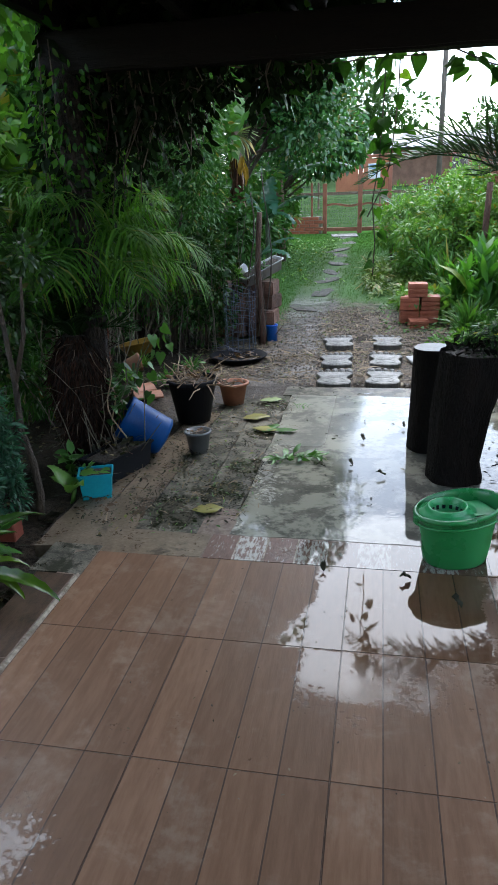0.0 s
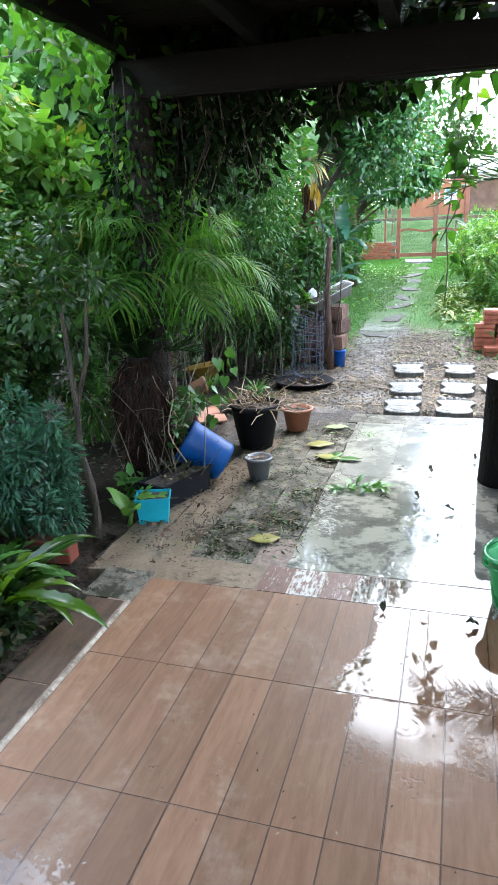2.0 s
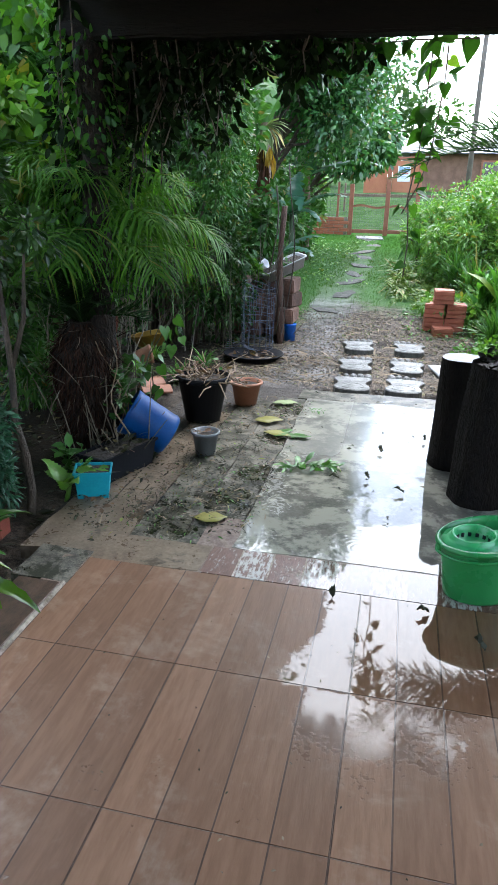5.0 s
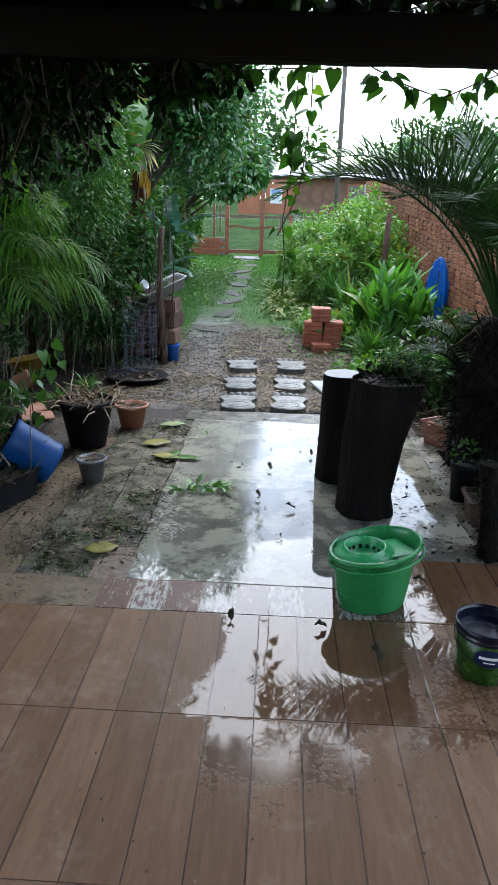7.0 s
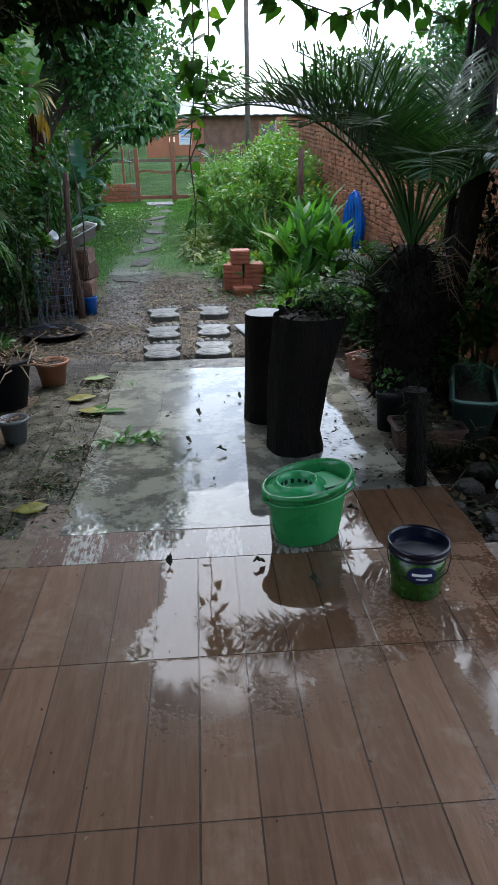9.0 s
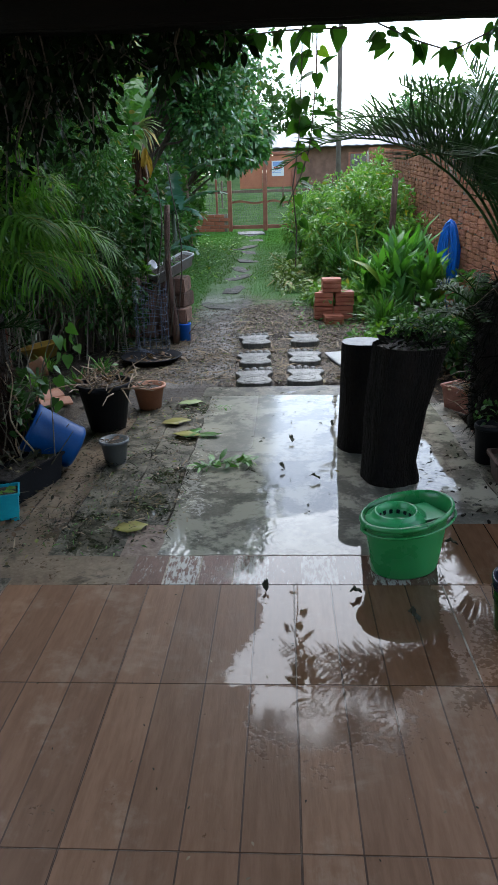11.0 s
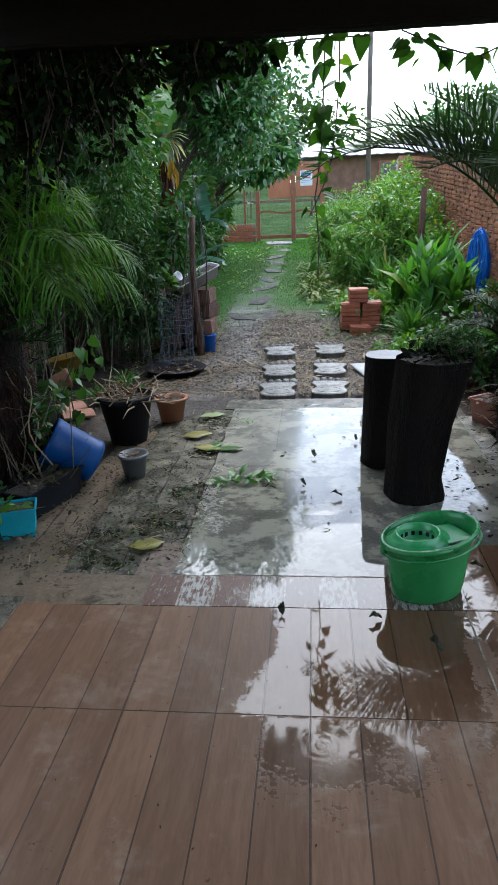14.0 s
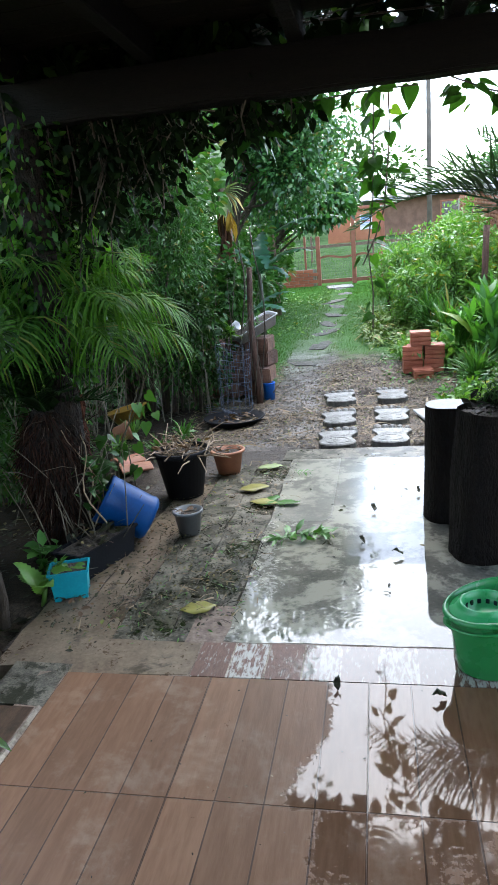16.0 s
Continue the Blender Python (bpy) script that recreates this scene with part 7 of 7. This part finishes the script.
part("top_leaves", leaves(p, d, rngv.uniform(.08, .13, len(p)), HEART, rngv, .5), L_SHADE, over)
st = []
for k in range(40):
    x, y = rngv.uniform(-1.8, 1.8), rngv.uniform(-.05, .4)
    st.append(tube([(x, y, rngv.uniform(0, .2)), (x + rngv.normal(0, .25), y + rngv.normal(0, .1), rngv.uniform(.05, .3)), (x + rngv.normal(0, .5), y, rngv.uniform(.05, .3))], .005, 5))
part("stemwork", merge(*st), M_BARK, over)

# leaves hanging over the roof's left edge
n = 520
y = rngv.uniform(-2.0, .2, n)
p = np.stack([-1.78 + rngv.normal(0, .07, n) + .0 * y, y, .14 - rngv.uniform(0, 1, n) ** 2 * (.3 + .2 * np.sin(y * 7))], 1)
d = np.stack([rngv.normal(0, .5, n), rngv.normal(0, .6, n), rngv.normal(-.7, .3, n)], 1)
part("eave_leaves", leaves(p, d, rngv.uniform(.045, .085, n), HEART_FINE, rngv, .7), L_VINE_LIT, over, "vine leaves over the roof edge, tinted lighter as if lit")

# ---- leaves lying on the paving ----
def fallen(name, at, label, size, mat, shape=FINE, width=1.0, curl=.0):
    rngf = np.random.default_rng(int(abs(at[0] * 1000 + at[1] * 77)))
    sh = (shape[0] * np.array([width, 1, 1 + curl if curl else .25]), shape[1])
    lv, lf = leaves([(0, 0, .004)], [(0, 1, .02 + curl * .3)], [size], sh, rngf, .1 if curl else .02)
    lv = [(x + rngf.normal(0, .04) * size, y + rngf.normal(0, .035) * size, z + abs(rngf.normal(0, .06 if curl else .012)) * size) for x, y, z in lv]
    ob = part(name, (lv, lf), mat)
    ob.matrix_basis = pose(at[0], at[1], .0, 0, 0, at[2])
    s = ob.modifiers.new("thick", 'SOLIDIFY')
    s.thickness = .0012
    return tagged(ob, label, "leaf", "fallen leaves")


for at, size, mat, w in (((-.9, 2.72, -70), .2, L_YELLOW, 1.6), ((-.78, 2.5, -110), .2, L_YELLOW, 1.1), ((-.7, 2.44, -86), .26, L_MID, .6), ((-.86, 3.2, -75), .2, L_PALE, 1.3),
                         ((-.86, 1.08, -70), .17, L_YELLOW, 1.6), ((-.62, 2.6, 160), .16, L_MID, 1.0)):
    fallen("fallen_leaf", at, "yellowing fallen leaf flat on wet concrete", size, mat, FINE, w)
for at in ((-.036, 1.82, 30), (.165, 1.68, 80), (-.109, .536, 10), (.46, .334, 40), (.27, .53, 110), (.74, .92, 95), (.02, 2.3, 20), (-.2, 1.78, 100), (.3, 2.6, 10)):
    fallen("curled_leaf", at, "dark curled dead leaf on the wet floor", .06, L_WET, FINE, 1.0, 2.2)
sprig = thing("fallen_sprig", (-.36, 1.93, .004), "green leafy sprig lying on wet concrete", "sprig")
rng = np.random.default_rng(180)
part("stem", tube([(-.12, .02, .008), (0, 0, .012), (.13, .03, .008)], .003, 5), M_BARK, sprig)
part("leaf_spray", leaves([(-.12 + .007 * k, rng.normal(0, .012), .012) for k in range(38)], [(.5 + rng.normal(0, .5), (1 if k % 2 else -1) * rng.uniform(.4, 1), rng.uniform(.0, .35)) for k in range(38)], rng.uniform(.04, .1, 38), LANCE_WIDE, rng, .5), L_MID, sprig)
part("side_spray", leaves([(-.2 + .006 * k, -.06 + rng.normal(0, .015), .01) for k in range(20)], [(-.3 + rng.normal(0, .5), (1 if k % 2 else -1) * rng.uniform(.3, 1), rng.uniform(.0, .3)) for k in range(20)], rng.uniform(.04, .08, 20), LANCE_WIDE, rng, .5), L_MID, sprig)
sprig2 = thing("fallen_sprig", (-.5, 3.05, .004), "small green sprig lying on wet concrete", "sprig")
part("leaf_spray", leaves([(-.05 + .012 * k, .0, .01) for k in range(10)], [(.6 + rng.normal(0, .4), (1 if k % 2 else -1) * .8, .1) for k in range(10)], rng.uniform(.04, .09, 10), LANCE, rng, .2), L_MID, sprig2)


def scatter(name, label, n, area, size, mat, seed, shape=OVATE, height=0.004, on_ground=False, flat=.12):
    """Loose wet leaves and chips over a patch, thicker in drifts."""
    rngs = np.random.default_rng(seed)
    pts = []
    while len(pts) < n:
        x, y = rngs.uniform(area[0], area[1]), rngs.uniform(area[2], area[3])
        if on_ground and abs(x - way_x(y)) < .25 and y > 5.5 and rngs.uniform() < .85 * min(1, y - 5.5):
            continue
        if rngs.uniform() < .25 + 1.1 * (noise.noise((x * 1.7, y * 1.7, seed)) + .25):
            pts.append((x, y, (ground_height(x, y) + .006 if on_ground else 0.0) + rngs.uniform(0, height)))
    a = rngs.uniform(0, 6.283, n)
    d = np.stack([np.cos(a), np.sin(a), rngs.normal(0, flat, n)], 1)
    return tagged(part(name, leaves(pts, d, rngs.uniform(.5, 1.4, n) * size, shape, rngs, .25), mat), label, "leaves", kind="stuff")


scatter("leaf_litter", "wet dark leaf litter on the concrete", 2200, (-1.45, -.55, .85, 3.4), .017, L_WET, 190)
scatter("leaf_litter", "small leaf bits along the planters", 130, (-1.6, -1.15, .7, 3.2), .028, L_WET, 191, OVATE, .01, False, .3)
scatter("leaf_litter", "brown curled leaves along the planters", 60, (-1.62, -1.25, 1.0, 3.2), .04, L_DRY, 207, OVATE, .015, False, .45)
scatter("leaf_litter", "pale bits of leaf on the mossy concrete", 130, (-1.3, -.55, .85, 3.4), .03, L_LITTER, 208, OVATE, .006, False, .2)
scatter("leaf_litter", "thin straw and stalks on the mossy concrete", 120, (-1.4, -.5, .85, 3.4), .09, L_STRAW, 209, BLADE, .008, False, .15)
scatter("leaf_litter", "small green leaf bits on the mossy concrete", 170, (-1.3, -.55, .8, 3.3), .036, L_MID, 197, LANCE)
scatter("crumbs", "tiny dark crumbs of soil on the terrace tiles", 70, (-1.1, 1.1, -1.3, .6), .009, L_WET, 210, OVATE, .003, False, .3)
scatter("crumbs", "tiny pale crumbs on the terrace tiles", 45, (-1.1, 1.1, -1.3, .6), .011, L_STRAW, 211, OVATE, .003, False, .3)
scatter("leaf_litter", "specks of leaf on the wet slab", 60, (-.5, .9, .9, 3.6), .03, L_WET, 192)
scatter("leaf_litter", "clotted dark leaves on the mossy concrete", 800, (-1.2, -.6, .98, 1.8), .02, L_WET, 204, OVATE, .01, False, .4)
scatter("leaf_litter", "black needles and stalks on the mossy concrete", 240, (-1.25, -.6, .98, 2.2), .07, L_BLACKFIBRE, 206, BLADE, .012, False, .25)
scatter("leaf_litter", "green sprigs among the clotted leaves", 40, (-1.1, -.62, 1.05, 1.7), .035, L_MID, 205, LANCE, .02, False, .3)
scatter("leaf_litter", "dark bits of leaf on the wet slab by the palm", 110, (.72, 1.2, 1.15, 2.7), .028, L_BLACKFIBRE, 203)
scatter("leaf_litter", "dark wet litter round the palm and troughs", 2600, (1.2, 2.05, .2, 2.6), .055, L_WET, 199, OVATE, .05, True, .35)
scatter("leaf_litter", "dry curled leaves among the dark litter", 260, (1.2, 2.05, .2, 2.6), .05, L_DRY, 201, OVATE, .06, True, .4)
scatter("leaf_litter", "fine wet twigs among the dark litter", 300, (1.15, 2.05, .2, 2.4), .13, L_WET, 202, BLADE, .08, True, .3)
scatter("leaf_litter", "brown leaf litter beside the steps", 12000, (-1.9, 1.3, 3.78, 7.4), .034, L_LITTER, 193, DIAMOND, .01, True)
scatter("leaf_litter", "pale straw and twigs on the bare ground", 3800, (-1.6, 1.2, 3.78, 7.2), .09, L_STRAW, 198, BLADE, .012, True)
scatter("leaf_litter", "dark rotten leaves on the bare ground", 700, (-1.6, 1.2, 3.78, 7.2), .045, L_WET, 199, OVATE, .01, True)
scatter("twigs", "long thin twigs and stalks on the bare ground", 320, (-1.7, 1.2, 3.78, 6.9), .26, L_STRAW, 214, BLADE, .015, True, .08)
scatter("weeds", "small light green weeds in the grass", 420, (-2.2, -.5, 9.0, 14.0), .075, L_BRIGHT, 215, OVATE, .06, True, .4)
scatter("weeds", "small light green weeds beside the bricks", 500, (.1, 1.2, 6.0, 7.6), .06, L_MID, 216, OVATE, .05, True, .4)
scatter("cut_leaves", "pale pile of cut green leaves beside the path", 700, (.3, 1.25, 6.9, 8.4), .17, L_CUT, 202, LANCE, .14, True, .35)
scatter("cut_leaves", "loose heap of long cut leaves on the grass", 1500, (-.1, .8, 7.7, 10.2), .17, L_CUT, 212, LANCE, .15, True, .5)
scatter("cut_leaves", "cut leaf stalks strewn over the grass", 420, (-.25, .6, 8.0, 11.6), .22, L_CUT, 213, BLADE, .08, True, .3)
wet_stone = tagged(part("flagstone", shift(box(.62, .5, .04, .012), pose(0, 0, 0)), M_STONE), "pale wet flagstone before the gate", "flagstone")
wet_stone.matrix_basis = pose(-.78, 14.9, gz(0, 14.9) - .015, 4.4, 0, 8)
scatter("leaf_litter", "dark leaf litter under the hedge", 5000, (-4.2, -1.45, -1.0, 6.5), .06, L_WET, 194, DIAMOND, .015, True)
scatter("leaf_litter", "litter beside the palm", 1500, (1.25, 2.0, .2, 5.5), .05, L_DRY, 195, DIAMOND, .015, True)
M_GRAVEL = plain("grey_gravel", (0.06, 0.052, 0.044), (0.24, 0.215, 0.185), 0.75, 30, 90, .3, island=True, vary=.4)
rng = np.random.default_rng(196)
gv, gf = [], []
for _ in range(3200):
    x, y = rng.uniform(-1.25, .95), rng.uniform(3.8, 7.2)
    z = ground_height(x, y)
    r = rng.uniform(.006, .02)
    o = len(gv)
    gv += [(x + r * rng.uniform(.7, 1.2), y, z), (x, y + r, z), (x - r, y, z), (x, y - r * rng.uniform(.7, 1.2), z), (x, y, z + r * .8)]
    gf += [(o, o + 1, o + 4), (o + 1, o + 2, o + 4), (o + 2, o + 3, o + 4), (o + 3, o, o + 4)]
tagged(part("gravel", (gv, gf), M_GRAVEL), "loose grey gravel round the stepping stones", "gravel", kind="stuff")


def grass_field(name, n, area, size, seed, keep_path=True):
    rngs = np.random.default_rng(seed)
    pts = []
    while len(pts) < n:
        x, y = rngs.uniform(area[0], area[1]), rngs.uniform(area[2], area[3])
        edge = y + 1.2 * noise.noise((x * 1.5, y * 1.5, 9))
        if edge < (5.7 if x < -1.0 else 7.0 + .7 * max(0, x + .5) + rngs.uniform(0, 2.4)) or (keep_path and abs(x - way_x(y)) < (.27 if y < 8.8 else .17) + .16 * noise.noise((x * 2, y * 2.4, 2))):
            if rngs.uniform() > .06:
                continue
        pts.append((x, y, ground_height(x, y)))
    d = np.stack([rngs.normal(0, .45, n), rngs.normal(0, .45, n), np.ones(n)], 1)
    return tagged(part(name, leaves(pts, d, rngs.uniform(.5, 1.4, n) * size, BLADE, rngs, .5), L_GRASS), "short wet green grass", "grass", kind="stuff")


grass_field("grass", 44000, (-2.2, .9, 5.4, 15.3), .042, 200)
grass_field("grass", 12000, (-7, 7, 15.7, 26), .08, 201, False)
